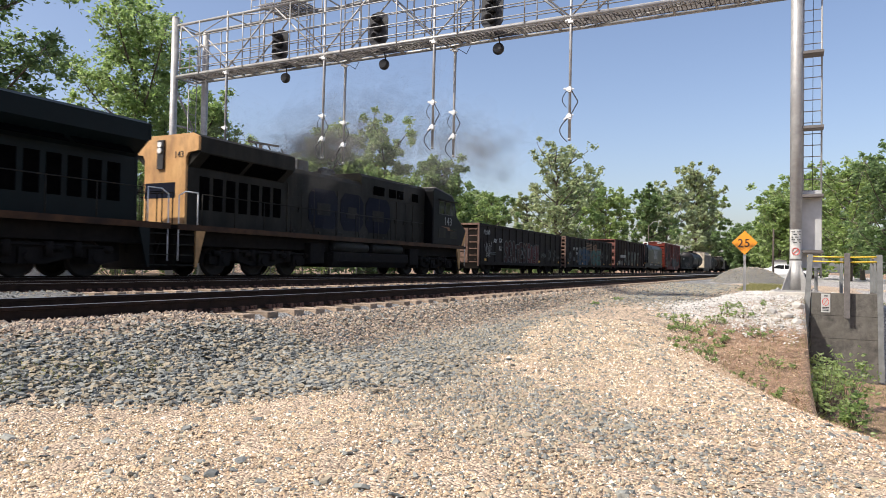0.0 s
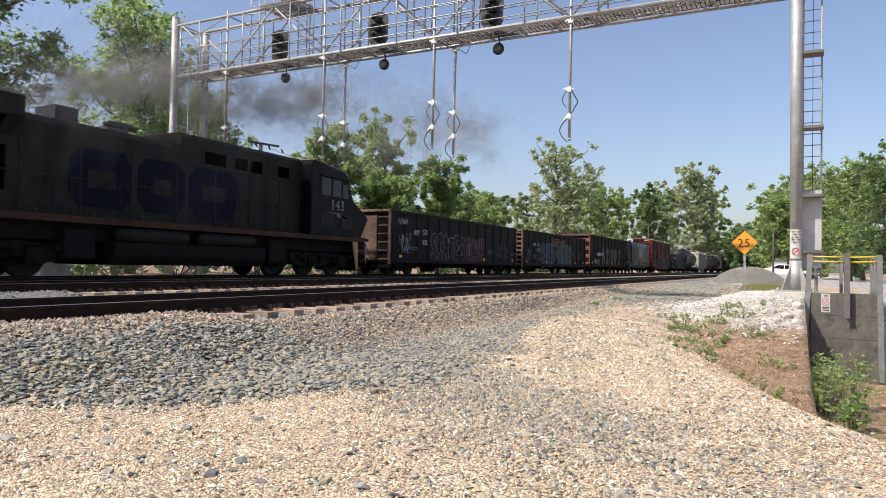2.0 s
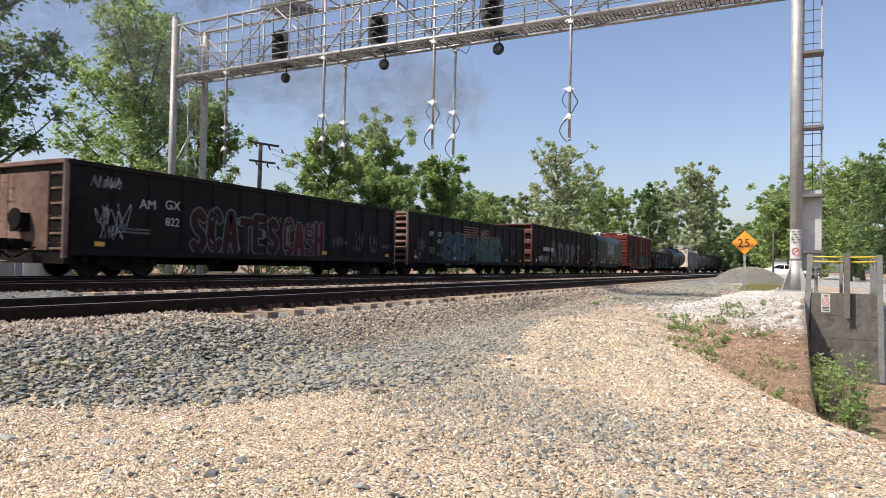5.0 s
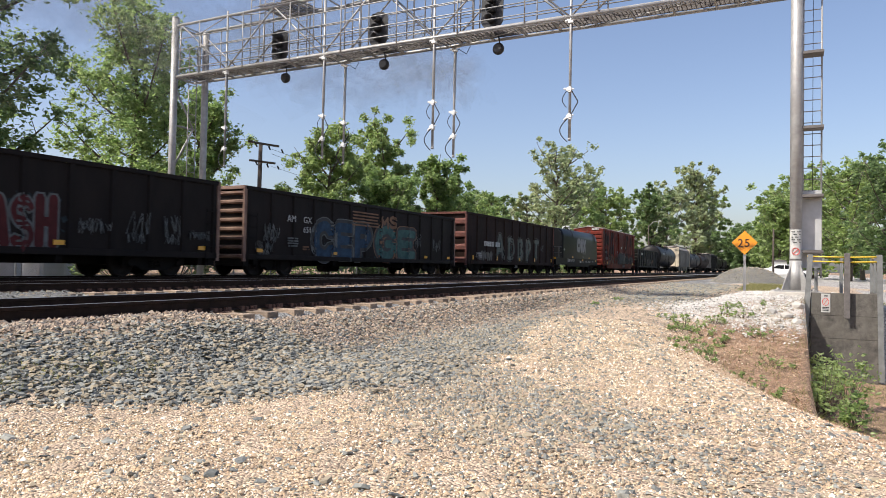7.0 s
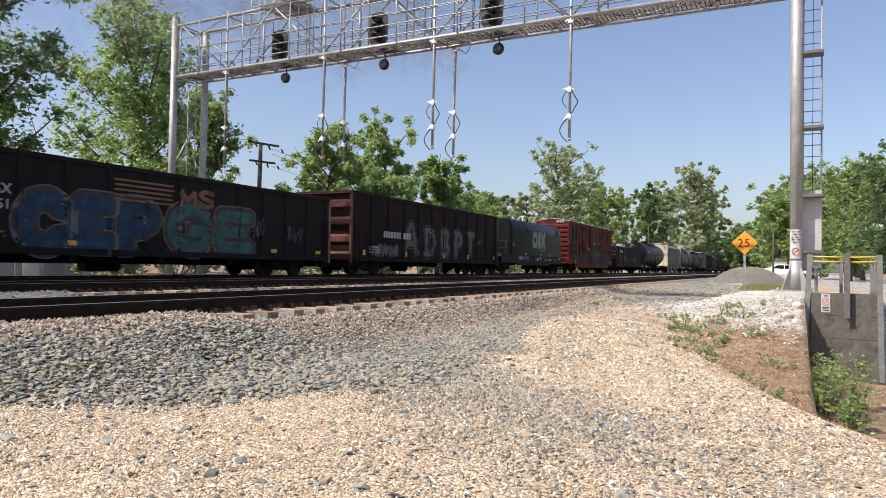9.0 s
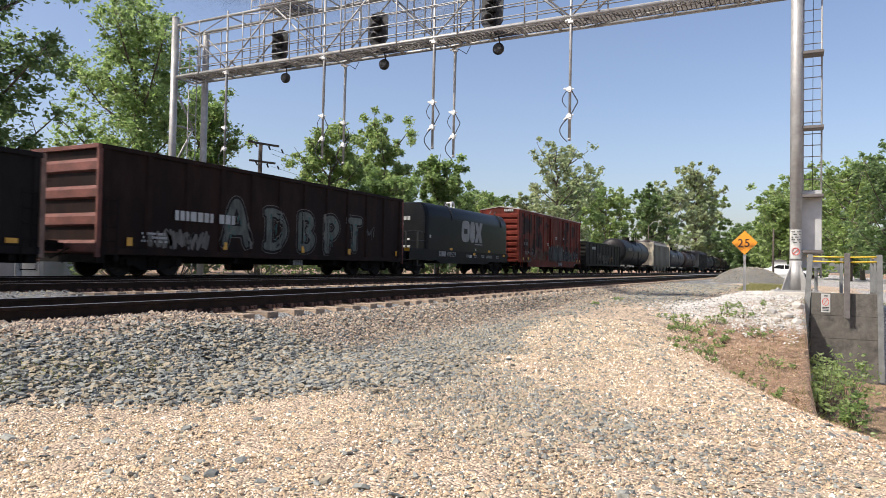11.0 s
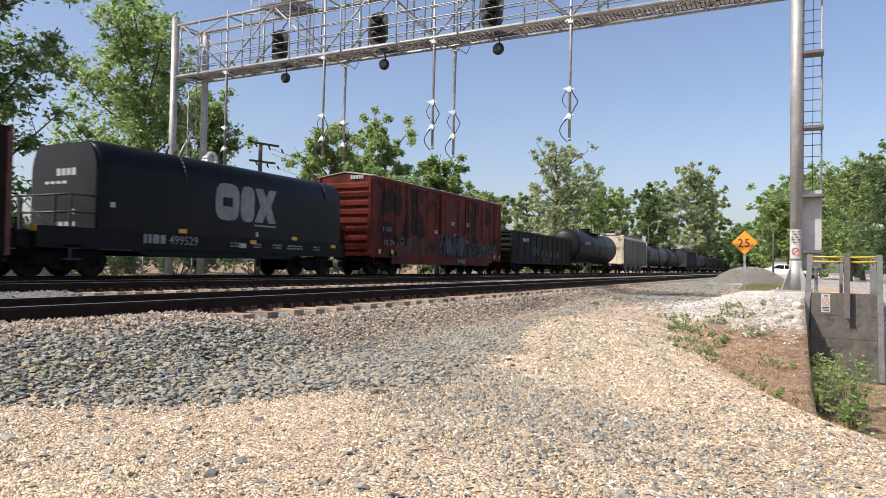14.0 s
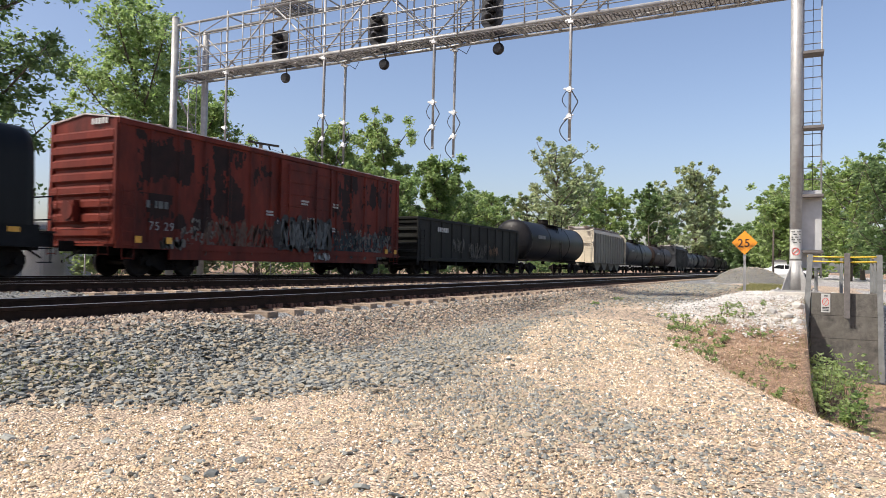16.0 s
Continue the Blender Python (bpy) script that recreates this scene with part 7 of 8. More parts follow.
def tree(x, y, z, tall, wide, mat_name, seed, label, clumps=60, crown_from=0.25, lean=0.0, fill=0.9):
    r = random.Random(seed)
    t = thing("tree", label, "tree", pose(x, y, z))
    bm = bmn()
    tips = []
    rad = 0.018 * tall + 0.05
    pts = [Vector((0, 0, -0.3))]
    for i in range(1, 7):
        pts.append(Vector((lean * i / 6 * tall * 0.2 + r.uniform(-0.02, 0.02) * tall, r.uniform(-0.02, 0.02) * tall, tall * 0.93 * i / 6)))
    for i in range(6):
        tube(bm, pts[i], pts[i + 1], rad * (1 - i / 7), 8, rad * (1 - (i + 1) / 7))
    centres, radii = [], []
    nl = 26
    for i in range(nl):
        k = crown_from + (0.97 - crown_from) * (i + r.random() * 0.7) / nl
        j = min(5, int(k / 0.99 * 6))
        base = pts[j].lerp(pts[min(6, j + 1)], (k / 0.99 * 6) % 1)
        a = i * 2.4 + r.uniform(-0.5, 0.5)
        prof = math.sin(math.pi * (0.24 + 0.66 * (k - crown_from) / (1 - crown_from))) ** 0.7
        ln = wide / 2 * prof * r.uniform(0.6, 1.25)
        rise = min(ln * r.uniform(0.35, 1.15), tall * 1.02 - base.z)
        tip = base + Vector((math.cos(a) * ln, math.sin(a) * ln, rise))
        mid = base.lerp(tip, 0.5) + Vector((0, 0, -ln * 0.08))
        tube(bm, base, mid, rad * 0.3, 6, rad * 0.18)
        tube(bm, mid, tip, rad * 0.18, 6, rad * 0.05)
        nsub = max(6, clumps // 10)
        for q in range(nsub):
            f = r.uniform(0.12, 1.0)
            start = mid.lerp(tip, f * 2 - 1) if f > 0.5 else base.lerp(mid, f * 2)
            sd = wide * 0.075
            c = start + Vector((r.gauss(0, sd), r.gauss(0, sd), r.gauss(0.25 * sd, sd)))
            tube(bm, start, c, rad * 0.06, 3, rad * 0.02)
            centres.append(c)
            radii.append((r.uniform(0.02, 0.062) * wide + 0.08) * fill)
    # leaves keep about one size to the eye: small ones near, bunches of them far off
    away = math.hypot(x, y)
    leaf = max(0.128 if tall > 12.5 else 0.098, 0.0026 * away)
    per = max(10, int((34000 if away < 62 else 10500) / len(centres)))
    part("trunk", bm, M["bark"], t, "bark-covered trunk and limbs")
    leaf_cloud("crown", centres, radii, per, leaf, M[mat_name], t, seed, 0.95)
    return t


def bush(x, y, tall, wide, mat_name, seed, label, per=60, leaf=0.08, n=14, z=None):
    r = random.Random(seed)
    z = float(height(x, y)) if z is None else z
    b = thing("bush", label, "bush", pose(x, y, z))
    bm = bmn()
    centres, radii = [], []
    for i in range(n):
        a, k = r.uniform(0, 6.28), math.sqrt(r.random())
        c = Vector((math.cos(a) * k * wide / 2, math.sin(a) * k * wide / 2, tall * r.uniform(0.25, 0.95) * (1 - 0.45 * k)))
        tube(bm, (c.x * 0.15, c.y * 0.15, -0.05), c, 0.006 + 0.006 * tall, 4, 0.003)
        centres.append(c)
        radii.append(r.uniform(0.12, 0.22) * max(tall, wide * 0.6))
    tagged(part("stem", bm, M["bark"], b), kind="stuff")
    leaf_cloud("leaves", centres, radii, per, leaf, M[mat_name], b, seed, 0.9)
    return b


tree(16.6, 32, -0.5, 16.6, 8.2, "leaf_dark", 1, "tall dark green broadleaf tree behind the tracks", 130, 0.06, fill=1.2)
tree(28.6, 36, -0.5, 16.4, 8.6, "leaf_mid", 2, "tall bright green poplar behind the tracks", 180, 0.06, fill=1.2)
tree(36.4, 38.5, -0.5, 13.6, 6.4, "leaf_mid", 3, "green poplar behind the bridge leg", 130, 0.06, fill=1.15)
tree(37.0, 27.5, -0.5, 9.4, 6.0, "leaf_light", 4, "loose-crowned young tree behind the train", 84, 0.1)
tree(46.5, 29, -0.5, 11.8, 6.5, "leaf_light", 5, "light green young tree behind the train", 96, 0.1)
tree(52.6, 27.3, -0.5, 10.3, 6.2, "leaf_mid", 6, "spreading young tree behind the train", 84, 0.12)
tree(42.0, 26.5, -0.5, 7.0, 6.0, "leaf_mid", 16, "low leafy tree behind the train", 72, 0.1)
tree(60.0, 29, -0.5, 7.8, 7.0, "leaf_mid", 7, "low leafy tree behind the train", 60, 0.15)
tree(68.0, 30, -0.5, 8.0, 6.5, "leaf_light", 17, "low leafy tree behind the train", 60, 0.15)
tree(118, 50, -0.5, 14.0, 9.5, "leaf_dark", 8, "distant dark tree beyond the train", 75, 0.15)
tree(137, 50, -0.5, 16.5, 8.5, "leaf_pale", 9, "distant pale green tree beyond the train", 60, 0.15)
tree(88, 28, -0.5, 17.0, 10.5, "leaf_pale", 10, "tall ivy-clad tree beside the track", 90, 0.15)
tree(101, 29, -0.5, 14.0, 10, "leaf_mid", 18, "broad green tree beside the track", 75, 0.12)
tree(116, 28, -0.5, 14.6, 10, "leaf_light", 11, "broad green tree beside the track", 75, 0.12)
tree(144, 26, -0.5, 17.5, 10, "leaf_dark", 12, "dark broadleaf tree beside the track", 75, 0.1)
tree(172, 27, -0.5, 21, 13, "leaf_pale", 13, "tall pale green tree beside the track", 75, 0.1)
tree(224, 26, -0.5, 33, 17, "leaf_pale", 14, "very tall pale green tree far along the track", 105, 0.08)
tree(256, 27, -0.5, 29, 13, "leaf_mid", 15, "very tall green tree far along the track", 90, 0.08)
for i, (x, y, tall, wide, m_) in enumerate(((88, 1.2, 9.0, 6, "leaf_light"), (90, -2.2, 12.0, 9.5, "leaf_light"), (80, -5.2, 11.6, 8.5, "leaf_light"), (70, -7.6, 10.8, 8, "leaf_dark"), (120, 3.2, 7.0, 6, "leaf_light"), (100, -8, 14, 10, "leaf_pale"), (105, 0.5, 11.5, 10, "leaf_light"))):
    tree(x, y, -0.4, tall, wide, m_, 30 + i, "leafy green tree behind the parking area", 90, 0.05)
for i, (x, y) in enumerate(((200, 12), (215, 8), (230, 14), (190, 4), (240, 10))):
    tree(x, y, -0.5, 10.5 + (i % 2), 15, "leaf_dark", 50 + i, "distant woodland tree at the end of the line", 60, 0.05)
for i in range(1, 22):
    bush(16 + i * 4.2, 25.2 + (i * 7 % 5) * 0.5, 2.2 + (i * 5 % 4) * 0.5, 4.2, ("leaf_mid", "leaf_light", "leaf_dark")[i % 3], 70 + i, "leafy green shrub along the fence behind the train", 110, 0.13, 18)


# ---- things beside the track ----
def build_sign():
    s = thing("speed_sign", "orange diamond speed sign on a slim galvanised post", "sign", pose(27.4, 1.53, -0.45))
    bm = bmn()
    box(bm, -0.03, 0.03, -0.045, -0.03, -0.3, 2.2)
    box(bm, -0.03, 0.03, 0.03, 0.045, -0.3, 2.2)
    box(bm, 0.0, 0.03, -0.045, 0.045, -0.3, 2.2)
    part("post", bm, M["steel"], s)
    bm = bmn()
    q = 0.44
    prism(bm, [(0, 1.99 - q), (q, 1.99), (0, 1.99 + q), (-q, 1.99)], "x", -0.045, -0.035)
    part("sign_plate", bm, M["sign_orange"], s, "orange diamond plate", bevel=0.003)
    words("25", 0.42, pose(-0.05, 0.245, 1.84, 90, 0, -90), M["blackmetal"], s, "sign_number", spacing=1.08)


build_sign()


def build_wall():
    w = thing("retaining_wall", "stained concrete plank retaining wall between steel posts", "retaining wall", pose(19.4, 0, 0))
    for k in range(4):
        bm = bmn()
        z1 = 0.0 - k * 0.56
        box(bm, 0, 0.14, -1.88, -0.44, z1 - 0.555, z1)
        part("concrete_plank", bm, M["concrete"], w, bevel=0.008)
    for y, top, tilt in ((-0.37, 0.95, 3.0), (-1.21, 0.98, 0), (-1.9, 0.95, -1.0)):
        bm = bmn()
        q = -0.135 if y == -1.21 else 0.0
        low = -0.6 if y == -1.21 else -2.1
        box(bm, q - 0.03, q - 0.018, -0.06, 0.06, low, top)
        box(bm, q + 0.12, q + 0.132, -0.06, 0.06, low, top)
        box(bm, q - 0.02, q + 0.125, -0.006, 0.006, low, top)
        p = part("steel_post", bm, M["grate"] if y == -1.21 else M["post_grey"], w)
        p.matrix_basis = pose(0, y, 0, tilt, 0, 0)
    bm = bmn()
    box(bm, 0.15, 1.9, -1.95, -1.85, -1.9, 0.0)
    part("return_wall", bm, M["concrete"], w)
    for x, y in ((1.0, -1.9), (1.9, -1.9), (1.9, -1.2), (1.9, -0.6)):
        bm = bmn()
        box(bm, x - 0.05, x + 0.05, y - 0.04, y + 0.04, -0.4, 0.9)
        part("rail_post", bm, M["post_grey"], w)
    for z in (0.9, 0.78):
        bm = bmn()
        path_tube(bm, [(0.0, -0.35, z), (0.0, -1.2, z - 0.02), (0.0, -1.9, z), (1.0, -1.9, z), (1.9, -1.9, z)], 0.018, 8)
        part("yellow_rail", bm, M["yellow_rail"], w, "yellow guard rail")
    bm = bmn()
    box(bm, -0.012, -0.001, -0.86, -0.66, -0.48, -0.02)
    s = part("warning_sign", bm, M["sign_white"], w, "small white warning sign with a red ring")
    bm = bmn()
    for i in range(16):
        a, b = 2 * math.pi * i / 16, 2 * math.pi * (i + 1) / 16
        tube(bm, (-0.014, -0.76 + 0.07 * math.cos(a), -0.22 + 0.09 * math.sin(a)), (-0.014, -0.76 + 0.07 * math.cos(b), -0.22 + 0.09 * math.sin(b)), 0.007, 5)
    tube(bm, (-0.014, -0.8, -0.16), (-0.014, -0.72, -0.28), 0.007, 5)
    part("red_ring", bm, M["sign_red"], s)
    bm = bmn()
    for k in range(3):
        box(bm, -0.015, -0.012, -0.83, -0.69, -0.37 - k * 0.035, -0.35 - k * 0.035)
    box(bm, -0.015, -0.012, -0.8, -0.72, -0.09, -0.06)
    part("text_bar", bm, M["blackmetal"], s)


build_wall()


def build_boulders():
    r = random.Random(5)
    for x, y, sc in ((18.0, 0.45, 0.2), (17.6, 0.1, 0.18), (18.4, 0.7, 0.14), (17.3, 0.3, 0.14), (18.5, -0.15, 0.19), (17.9, 0.85, 0.12), (17.2, -0.1, 0.15), (16.8, 0.2, 0.12), (18.2, -0.35, 0.24), (17.0, 0.55, 0.11)):
        bm = bmn()
        bmesh.ops.create_icosphere(bm, subdivisions=1, radius=sc * 0.85)
        for v in bm.verts:
            v.co *= r.uniform(0.7, 1.15)
            v.co.z *= 0.65
        solid("boulder", bm, M["pad"], "pale broken rock on the stone mound", "rock", pose(x, y, float(height(x, y)) + sc * 0.2, 0, 0, r.uniform(0, 360)), "rocks on the mound")


build_boulders()


def build_car():
    c = thing("parked_car", "white parked sedan beyond the gravel heap", "car", pose(80, 0.45, -0.2, 0, 0, -84))
    prof = [(-2.3, 0.35), (2.3, 0.35), (2.35, 0.65), (2.2, 0.82), (1.1, 0.95), (0.4, 1.42), (-0.95, 1.45), (-1.75, 1.05), (-2.25, 0.98), (-2.35, 0.6)]
    bm = bmn()
    prism(bm, prof, "y", -0.88, 0.88)
    part("body", bm, M["car_white"], c, bevel=0.08)
    for sg in (-1, 1):
        bm = bmn()
        prism(bm, [(0.85, 0.98), (0.35, 1.36), (-0.25, 1.38), (-0.25, 0.98)], "y", min(sg * 0.87, sg * 0.89), max(sg * 0.87, sg * 0.89))
        part("side_window", bm, M["glass"], c)
        bm = bmn()
        prism(bm, [(-0.33, 0.98), (-0.33, 1.38), (-0.9, 1.38), (-1.45, 1.05)], "y", min(sg * 0.87, sg * 0.89), max(sg * 0.87, sg * 0.89))
        part("side_window", bm, M["glass"], c)
    for x in (-1.4, 1.4):
        for sg in (-1, 1):
            bm = bmn()
            lathe(bm, [(0.2, -0.1), (0.31, -0.1), (0.33, -0.05), (0.33, 0.08), (0.3, 0.11), (0.2, 0.1)], pose(x, sg * 0.8, 0.33, -90 * sg, 0, 0), 18)
            wh = part("wheel", bm, M["tyre"], c)
            bm = bmn()
            lathe(bm, [(0.02, 0.0), (0.2, 0.09), (0.2, 0.112), (0.02, 0.1)], pose(x, sg * 0.8, 0.33, -90 * sg, 0, 0), 14)
            part("rim", bm, M["steel"], wh)


build_car()


def build_utility_pole():
    p = thing("utility_pole", "wooden utility pole with two crossarms and wires", "utility pole", pose(33.1, 30, -0.5))
    bm = bmn()
    tube(bm, (0, 0, -0.3), (0.1, 0, 8.45), 0.16, 12, 0.12)
    part("mast", bm, M["utility"], p)
    for z, q in ((8.3, 1.5), (7.2, 1.25)):
        bm = bmn()
        box(bm, -q * 0.9 - 0.0, q * 0.9, -0.5 * q - 0.06, -0.5 * q + 0.06, z, z + 0.12)
        part("crossarm", bm, M["utility"], p).matrix_basis = pose(0, 0, 0, 0, -3, 0)
        for k in (-0.8, 0.0, 0.8):
            bm = bmn()
            tube(bm, (k * q, -0.5 * q, z - 0.02), (k * q + 0.15, -0.5 * q, z - 0.22), 0.05, 8)
            part("insulator", bm, M["blackmetal"], p)
    for k, (dz, sag) in enumerate(((8.2, 1.1), (7.9, 1.4), (7.1, 1.0))):
        bm = bmn()
        pts = [(0.6 + 46 * i / 16, -0.5 - 5 * i / 16, dz - sag * math.sin(math.pi * i / 16) - 2.2 * i / 16) for i in range(17)]
        path_tube(bm, pts, 0.012, 4)
        part("wire", bm, M["cable"], p)


build_utility_pole()


def build_fence():
    fe = thing("chain_link_fence", "galvanised chain-link fence behind the tracks", "fence")
    y = 23.9
    for x in np.arange(4, 60, 2.6):
        bm = bmn()
        tube(bm, (x, y, -0.7), (x, y, 1.35), 0.03, 8)
        part("fence_post", bm, M["steel"], fe)
    bm = bmn()
    tube(bm, (4, y, 1.32), (60, y, 1.32), 0.02, 6)
    part("top_rail", bm, M["steel"], fe)
    bm = bmn()
    for i in range(0, 330):
        x = 4 + i * 0.1
        for s in (-1, 1):
            xa, xb = x, x + s * 2.0
            v = [bm.verts.new(c) for c in ((xa - 0.004, y, -0.7), (xa + 0.004, y, -0.7), (xb + 0.004, y, 1.3), (xb - 0.004, y, 1.3))]
            bm.faces.new(v)
    part("wire_mesh", bm, M["steel"], fe)


build_fence()


def build_shed(x, y, w, d, h, material, label, name="shed"):
    s = thing(name, label, name.replace("_", " "), pose(x, y, -0.6))
    bm = bmn()
    box(bm, -w / 2, w / 2, -d / 2, d / 2, 0, h)
    part("wall", bm, M[material], s, bevel=0.02)
    bm = bmn()
    prism(bm, [(-d / 2 - 0.12, h), (d / 2 + 0.12, h), (0, h + d * 0.12)], "x", -w / 2 - 0.12, w / 2 + 0.12)
    part("roof", bm, M["grate"], s)
    bm = bmn()
    box(bm, -0.45, 0.45, -d / 2 - 0.03, -d / 2, 0, min(2.0, h * 0.9))
    dr = part("door", bm, M["shed_grey"], s)
    bm = bmn()
    box(bm, 0.3, 0.36, -d / 2 - 0.07, -d / 2 - 0.03, 0.9, 1.05)
    part("handle", bm, M["blackmetal"], dr)


build_shed(16.0, 28.5, 1.5, 1.2, 2.0, "shed_grey", "grey signal equipment cabinet behind the fence", "equipment_cabinet")
build_shed(18.6, 28.8, 1.2, 1.2, 1.8, "house", "white equipment cabinet behind the fence", "equipment_cabinet")
build_shed(20.3, 34.5, 6.4, 4, 2.5, "house", "white low building behind the fence", "building")
build_shed(86, 1.2, 1.5, 1.5, 2.3, "shed_grey", "small grey booth by the parking area", "booth")


def lamp_post(x, y, tall):
    p = thing("street_lamp", "slim street lamp with a curved arm", "street lamp", pose(x, y, -0.5))
    bm = bmn()
    tube(bm, (0, 0, -0.2), (0, 0, tall), 0.1, 8, 0.07)
    part("pole", bm, M["utility"], p)
    bm = bmn()
    path_tube(bm, [(0, 0, tall - 0.4), (0, -0.8, tall + 0.5), (0, -1.8, tall + 0.7)], 0.05, 6)
    part("arm", bm, M["steel"], p)
    bm = bmn()
    box(bm, -0.15, 0.15, -2.3, -1.7, tall + 0.62, tall + 0.76)
    part("lamp", bm, M["whitebox"], p)


lamp_post(130, 23.6, 9.2)


def small_pole(x, y, tall):
    bm = bmn()
    tube(bm, (0, 0, -0.3), (0, 0, tall), 0.09, 8, 0.07)
    solid("wooden_post", bm, M["utility"], "bare wooden post by the parking area", "post", pose(x, y, -0.4))


small_pole(66, 1.4, 4.6)

# weeds and brush on the bank
for i, (x, y, tall, wide, m_) in enumerate(((14.0, -0.4, 0.75, 0.75, "leaf_light"), (14.6, -0.55, 1.2, 0.9, "leaf_light"), (15.8, -0.95, 1.35, 0.9, "leaf_light"), (13.6, -0.95, 0.7, 0.5, "leaf_mid"), (16.6, -0.45, 0.9, 0.7, "leaf_light"), (9.6, -0.85, 0.25, 0.6, "leaf_mid"), (14.2, 0.25, 0.3, 0.6, "leaf_light"),
                                      (16.8, 2.2, 0.4, 0.6, "leaf_light"), (16.2, 1.7, 0.3, 0.5, "leaf_light"), (15.6, 1.3, 0.25, 0.5, "leaf_mid"), (17.2, 1.6, 0.35, 0.5, "leaf_light"), (17.6, 1.0, 0.3, 0.5, "leaf_light"), (16.0, 0.6, 0.3, 0.5, "leaf_mid"), (17.4, 2.7, 0.2, 0.5, "leaf_light"), (20.3, 5.2, 0.14, 0.3, "leaf_mid"), (22.4, 5.0, 0.16, 0.35, "leaf_light"))):
    bush(x, y, tall, wide, m_, 130 + i, "low leafy weed bush on the bank" if tall < 0.9 else "bright green sapling with narrow leaves on the bank", 20 if tall > 0.65 else 12, 0.045 if tall > 0.65 else 0.028, int(9 + 13 * tall))


def blades(name, n, area, material, label, lo, hi, seed, where):
    rg = np.random.default_rng(seed)
    x, y = rg.uniform(area[0], area[1], n), rg.uniform(area[2], area[3], n)
    k = where(x, y, rg)
    x, y = x[k], y[k]
    n = len(x)
    z = height(x, y)
    h = rg.uniform(lo, hi, n)
    a = rg.uniform(0, 6.28, n)
    lean = rg.uniform(0.2, 1.2, n) * h + rg.uniform(0, 0.05, n)
    w = 0.0045
    p = np.stack([x, y, z], -1)
    side = np.stack([-np.sin(a) * w, np.cos(a) * w, np.zeros(n)], -1)
    tip = p + np.stack([np.cos(a) * lean, np.sin(a) * lean, h], -1)
    v = np.stack([p - side, p + side, tip], 1)
    me = bpy.data.meshes.new(name)
    me.from_pydata(v.reshape(-1, 3).tolist(), [], np.arange(n * 3).reshape(-1, 3).tolist())
    me.shade_flat()
    me.materials.append(material)
    tagged(new(name, me), label, "grass", kind="stuff")


blades("grass", 42000, (8.5, 24, -5, 2.0), M["grass"], "uneven yellow-green grass on the bank", 0.03, 0.13, 3, lambda x, y, g: (y < edge_y(x) - 0.5 - 1.9 * g.random(len(x))) & ((x < 19.3) | (y < -2.0)) & (g.random(len(x)) < np.clip(0.35 + 0.6 * wob(x, y, 1.9, 4), 0.04, 0.9)))
rw = random.Random(12)
for i in range(34):
    x = rw.uniform(11.0, 18.8)
    y = float(edge_y(x)) - rw.uniform(-0.1, 1.5)
    bush(x, y, rw.uniform(0.1, 0.26), rw.uniform(0.2, 0.5), rw.choice(("leaf_light", "leaf_mid")), 200 + i, "small green weed on the stony bank", 12, 0.026, 6)
blades("dry_grass", 60000, (4.5, 19.3, -3, 2.6), M["straw"], "dry brown straw on the bank", 0.006, 0.03, 4, lambda x, y, g: (y < edge_y(x) + 0.4 - 1.3 * g.random(len(x))) & (y > edge_y(x) - 2.6) & ((x < 19.3) | (y < -2.0)))


def leaf_litter(n):
    """Fallen brown leaves and bark scraps lying on the bank."""
    x, y = 5.0 + 14.3 * RNG.random(n), RNG.uniform(-2.6, 2.5, n)
    d = edge_y(x) - y
    keep = (RNG.random(n) < smooth(-0.9, 0.8, d + 0.3 * wob(x, y, 2.3))) & (d < 2.8)
    x, y = x[keep], y[keep]
    size = RNG.uniform(0.012, 0.03, len(x))
    scatter("leaf_litter", np.stack([x, y, height(x, y) + 0.004], -1), size, M["litter"], "fallen reddish-brown leaves and scraps on the bank", "leaf litter", 0.3, True)


M["litter"] = stone_mat("leaf_litter", [(0.3, 0.17, 0.1), (0.42, 0.27, 0.17), (0.2, 0.12, 0.08), (0.5, 0.36, 0.25), (0.34, 0.2, 0.13), (0.24, 0.17, 0.1)])
leaf_litter(26000)
blades("grass_strip", 9000, (34, 44, 0.2, 2.2), M["grass"], "strip of green grass by the gravel heap", 0.06, 0.2, 5, lambda x, y, g: g.random(len(x)) < 0.9)
blades("verge_grass", 3000, (2.5, 5.0, 4.6, 5.9), M["grass"], "sparse green weeds at the ballast foot", 0.02, 0.07, 6, lambda x, y, g: (np.abs(y - 5.15) < 0.25) & (x < 4.4))


# ---- smoke: rigid drifting puffs ----
def smoke_material(name, thick):
    m = bpy.data.materials.new(name)
    m.use_nodes = True
    nt = m.node_tree
    bsdf = nt.nodes["Principled BSDF"]
    bsdf.inputs["Base Color"].default_value = (0.26, 0.255, 0.25, 1)
    bsdf.inputs["Roughness"].default_value = 1.0
    bsdf.inputs["Specular IOR Level"].default_value = 0.0
    co = nt.nodes.new("ShaderNodeTexCoord")
    n = node(nt, "TexNoise", Scale=1.1, Detail=4.0)
    nt.links.new(co.outputs["Object"], n.inputs["Vector"])
    mr = nt.nodes.new("ShaderNodeMapRange")
    mr.inputs[1].default_value, mr.inputs[2].default_value = 0.35, 0.75
    mr.inputs[3].default_value, mr.inputs[4].default_value = thick * 0.3, thick
    nt.links.new(n.outputs["Fac"], mr.inputs[0])
    nt.links.new(mr.outputs[0], bsdf.inputs["Alpha"])
    return m


SMOKE = smoke_material("exhaust_smoke", 0.12)
HAZE = smoke_material("thin_exhaust_haze", 0.032)
PUFFS = []


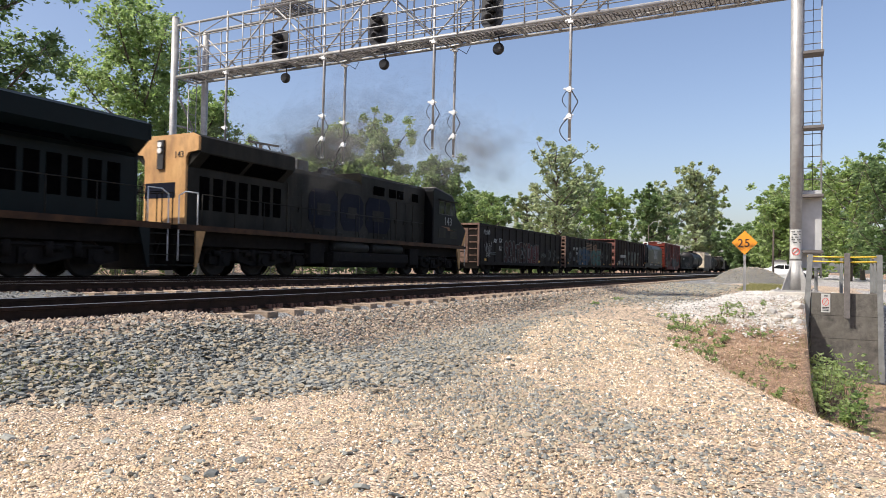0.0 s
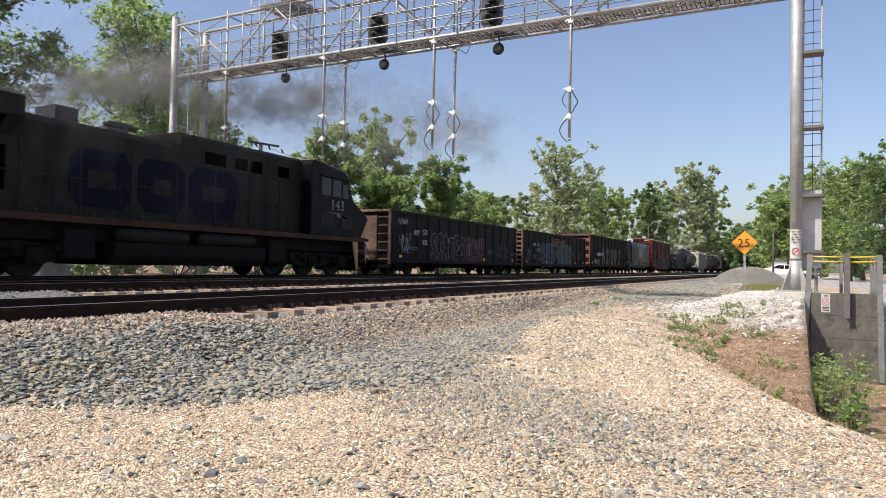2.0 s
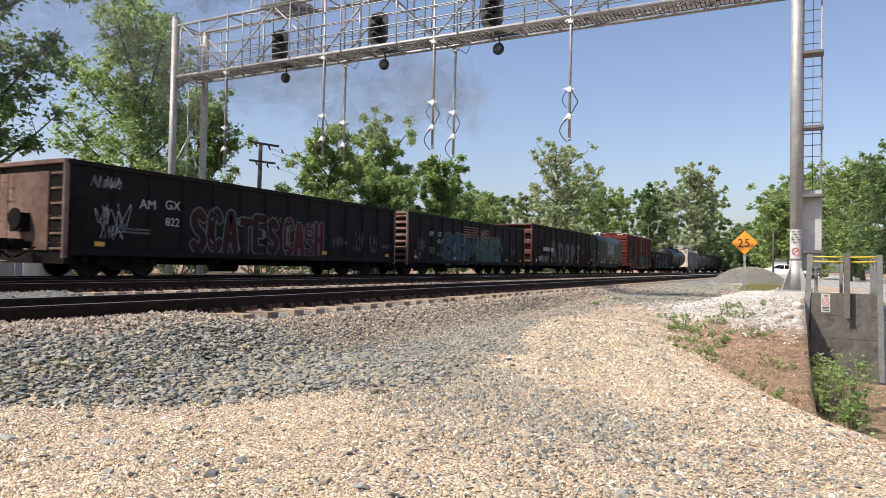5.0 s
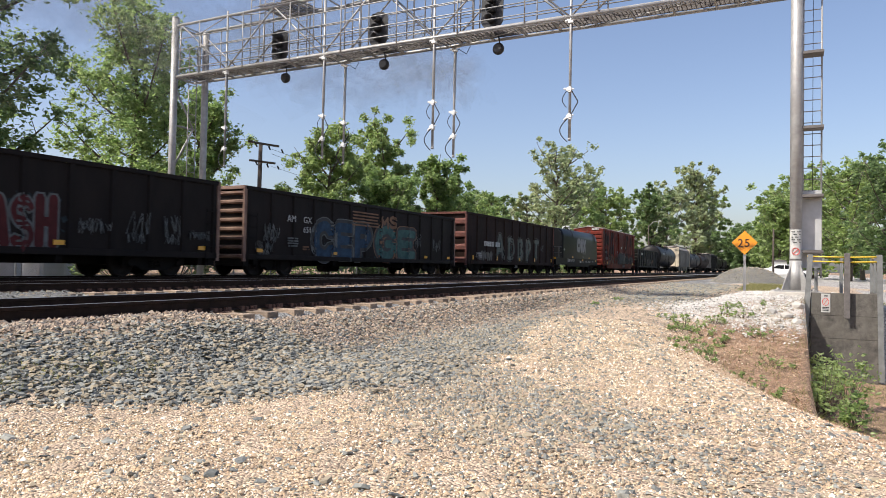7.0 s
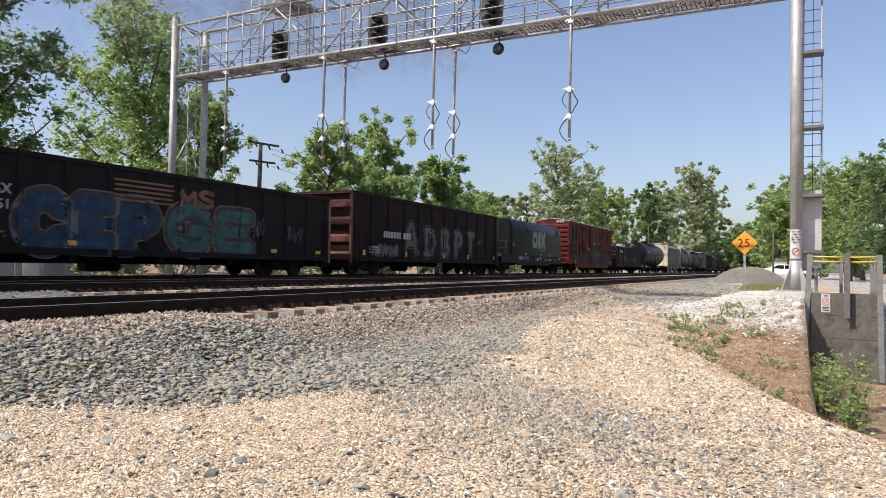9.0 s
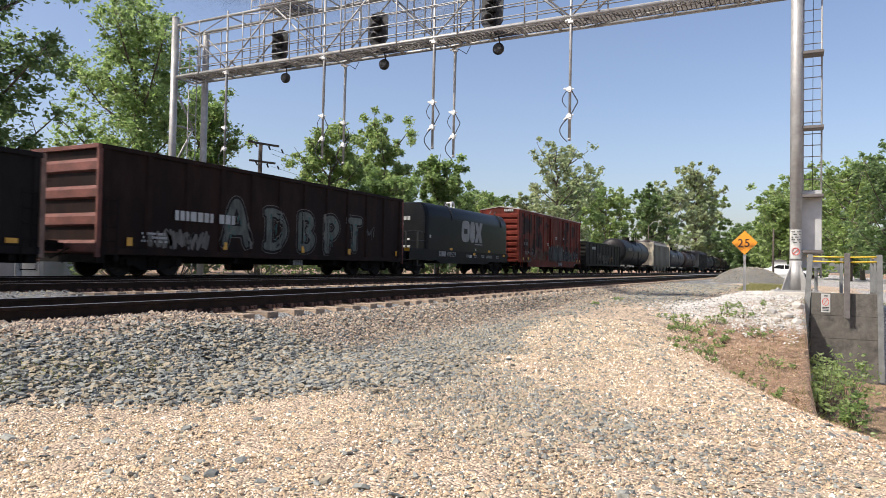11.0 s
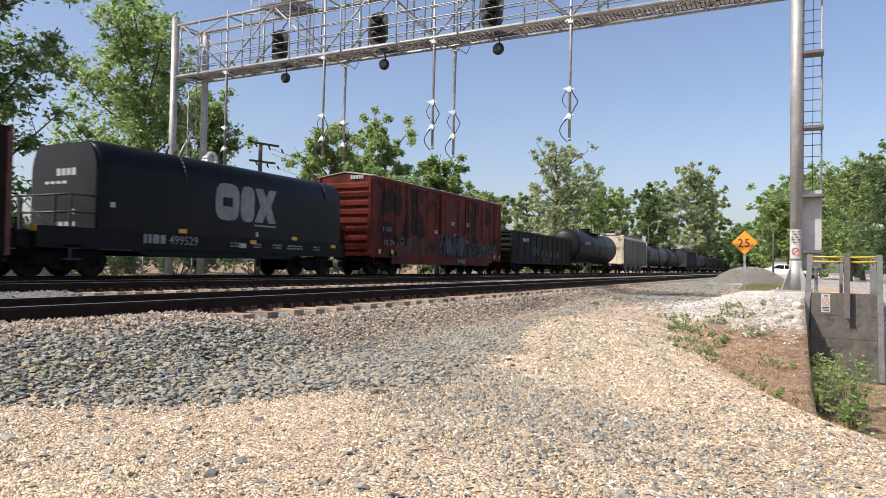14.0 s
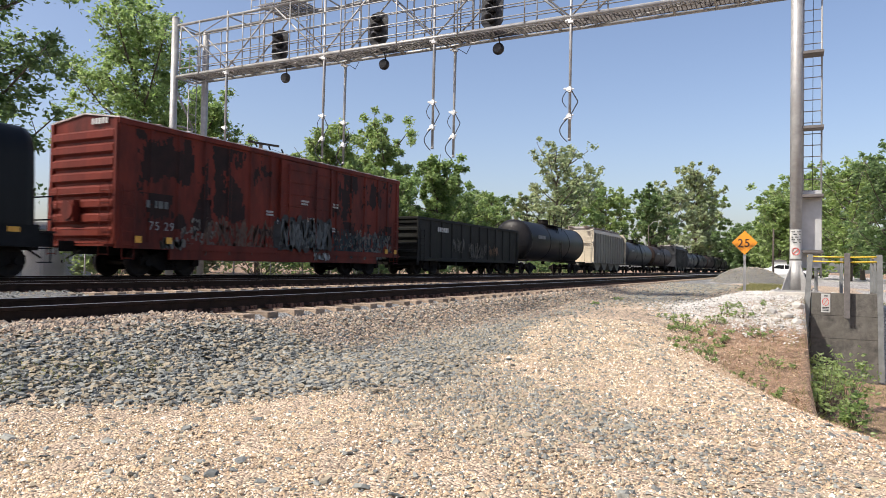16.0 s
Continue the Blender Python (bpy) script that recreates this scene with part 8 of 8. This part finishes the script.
def smoke_mesh(seed, material, n=32):
    """A soft puff of small ragged flakes, thickest in the middle."""
    rg = np.random.default_rng(900 + seed)
    p = rg.standard_normal((n, 3)) * np.array([0.5, 0.5, 0.38])
    bend = np.sin(p[:, :1] * 3 + seed) * 0.25
    p[:, 2:] += bend
    sz = rg.uniform(0.25, 0.75, (n, 1))
    u = rg.standard_normal((n, 3))
    u /= np.linalg.norm(u, axis=1, keepdims=True)
    w = np.cross(u, rg.standard_normal((n, 3)))
    w /= np.linalg.norm(w, axis=1, keepdims=True)
    ring = []
    for k in range(9):
        a = 2 * np.pi * k / 9
        ring.append(p + (u * np.cos(a) + w * np.sin(a)) * sz * rg.uniform(0.6, 1.2, (n, 1)))
    v = np.stack(ring, 1).reshape(-1, 3)
    me = bpy.data.meshes.new("smoke_puff")
    me.from_pydata(v.tolist(), [], np.arange(n * 9).reshape(-1, 9).tolist())
    me.materials.append(material)
    return me


scene.cycles.transparent_max_bounces = 128
SMOKES = [smoke_mesh(k, SMOKE) for k in range(4)] + [smoke_mesh(k + 9, HAZE) for k in range(4)]


STACK_S = -21.2


def puff(born, size, side, up, k, swirl, thin):
    """A puff that rides over the exhaust stack until it is shed at `born`, then lags behind, spreads and rises away."""
    ob = tagged(new("smoke_puff", SMOKES[k % 4 + (4 if thin else 0)]), "thin dark diesel smoke puff drifting over the train", "smoke", "exhaust smoke", "stuff")
    ob.scale = (size * 1.5, size, size)
    rows = []
    for i in range(33):
        t = i * 0.5
        age = t - born
        if age <= 0:
            k_ = max(0.0, 1 + age / 0.7)
            x, y, z = STACK_S + run(t) + 0.2 * side, AXIS_Y + 2.2 - 2.1 * k_, 2.0 + 3.2 * k_
        else:
            x = STACK_S + run(born) - 1.1 * (1 - math.exp(-age)) + (0.5 * side - 0.2) * age
            y = AXIS_Y + 0.1 + side * min(age, 3) * 0.3 + 0.5 * age
            z = 5.2 + up * (1 - math.exp(-age * 1.3)) + (0.12 * age + 0.045 * age * age if thin else 0.25 * age + 0.2 * age * age)
        rows.append((t, pose(x, y, z, 0, 0, swirl + 6 * t)))
    PUFFS.append((ob, rows))


rs = random.Random(8)
for k in range(62):
    puff(-1.6 + 6.2 * k / 61, rs.uniform(0.45, 0.95), rs.uniform(-1, 1), rs.uniform(0.0, 1.6), k, rs.uniform(0, 360), False)
for k in range(46):
    puff(-7.5 + 11.5 * k / 45, rs.uniform(1.4, 2.6), rs.uniform(-1, 1), rs.uniform(0.0, 3.2), k, rs.uniform(0, 360), True)


def motions():
    for car, s in TRAIN:
        turn = math.degrees(car.rotation_euler.z)
        walk(car, [(t, pose(s + run(t), AXIS_Y, 0, 0, 0, turn)) for t in [0.5 * i for i in range(33)]])
        if s < 150:
            for w in car.children:
                if "roll_radius" in w:
                    r = w["roll_radius"]
                    x = w.location.x
                    walk(w, [(i / 15, pose(x, 0, r, 0, math.degrees(run(i / 15) / r) * (-1 if turn > 90 else 1), 0)) for i in range(241)])
    for ob, rows in PUFFS:
        walk(ob, rows)


motions()
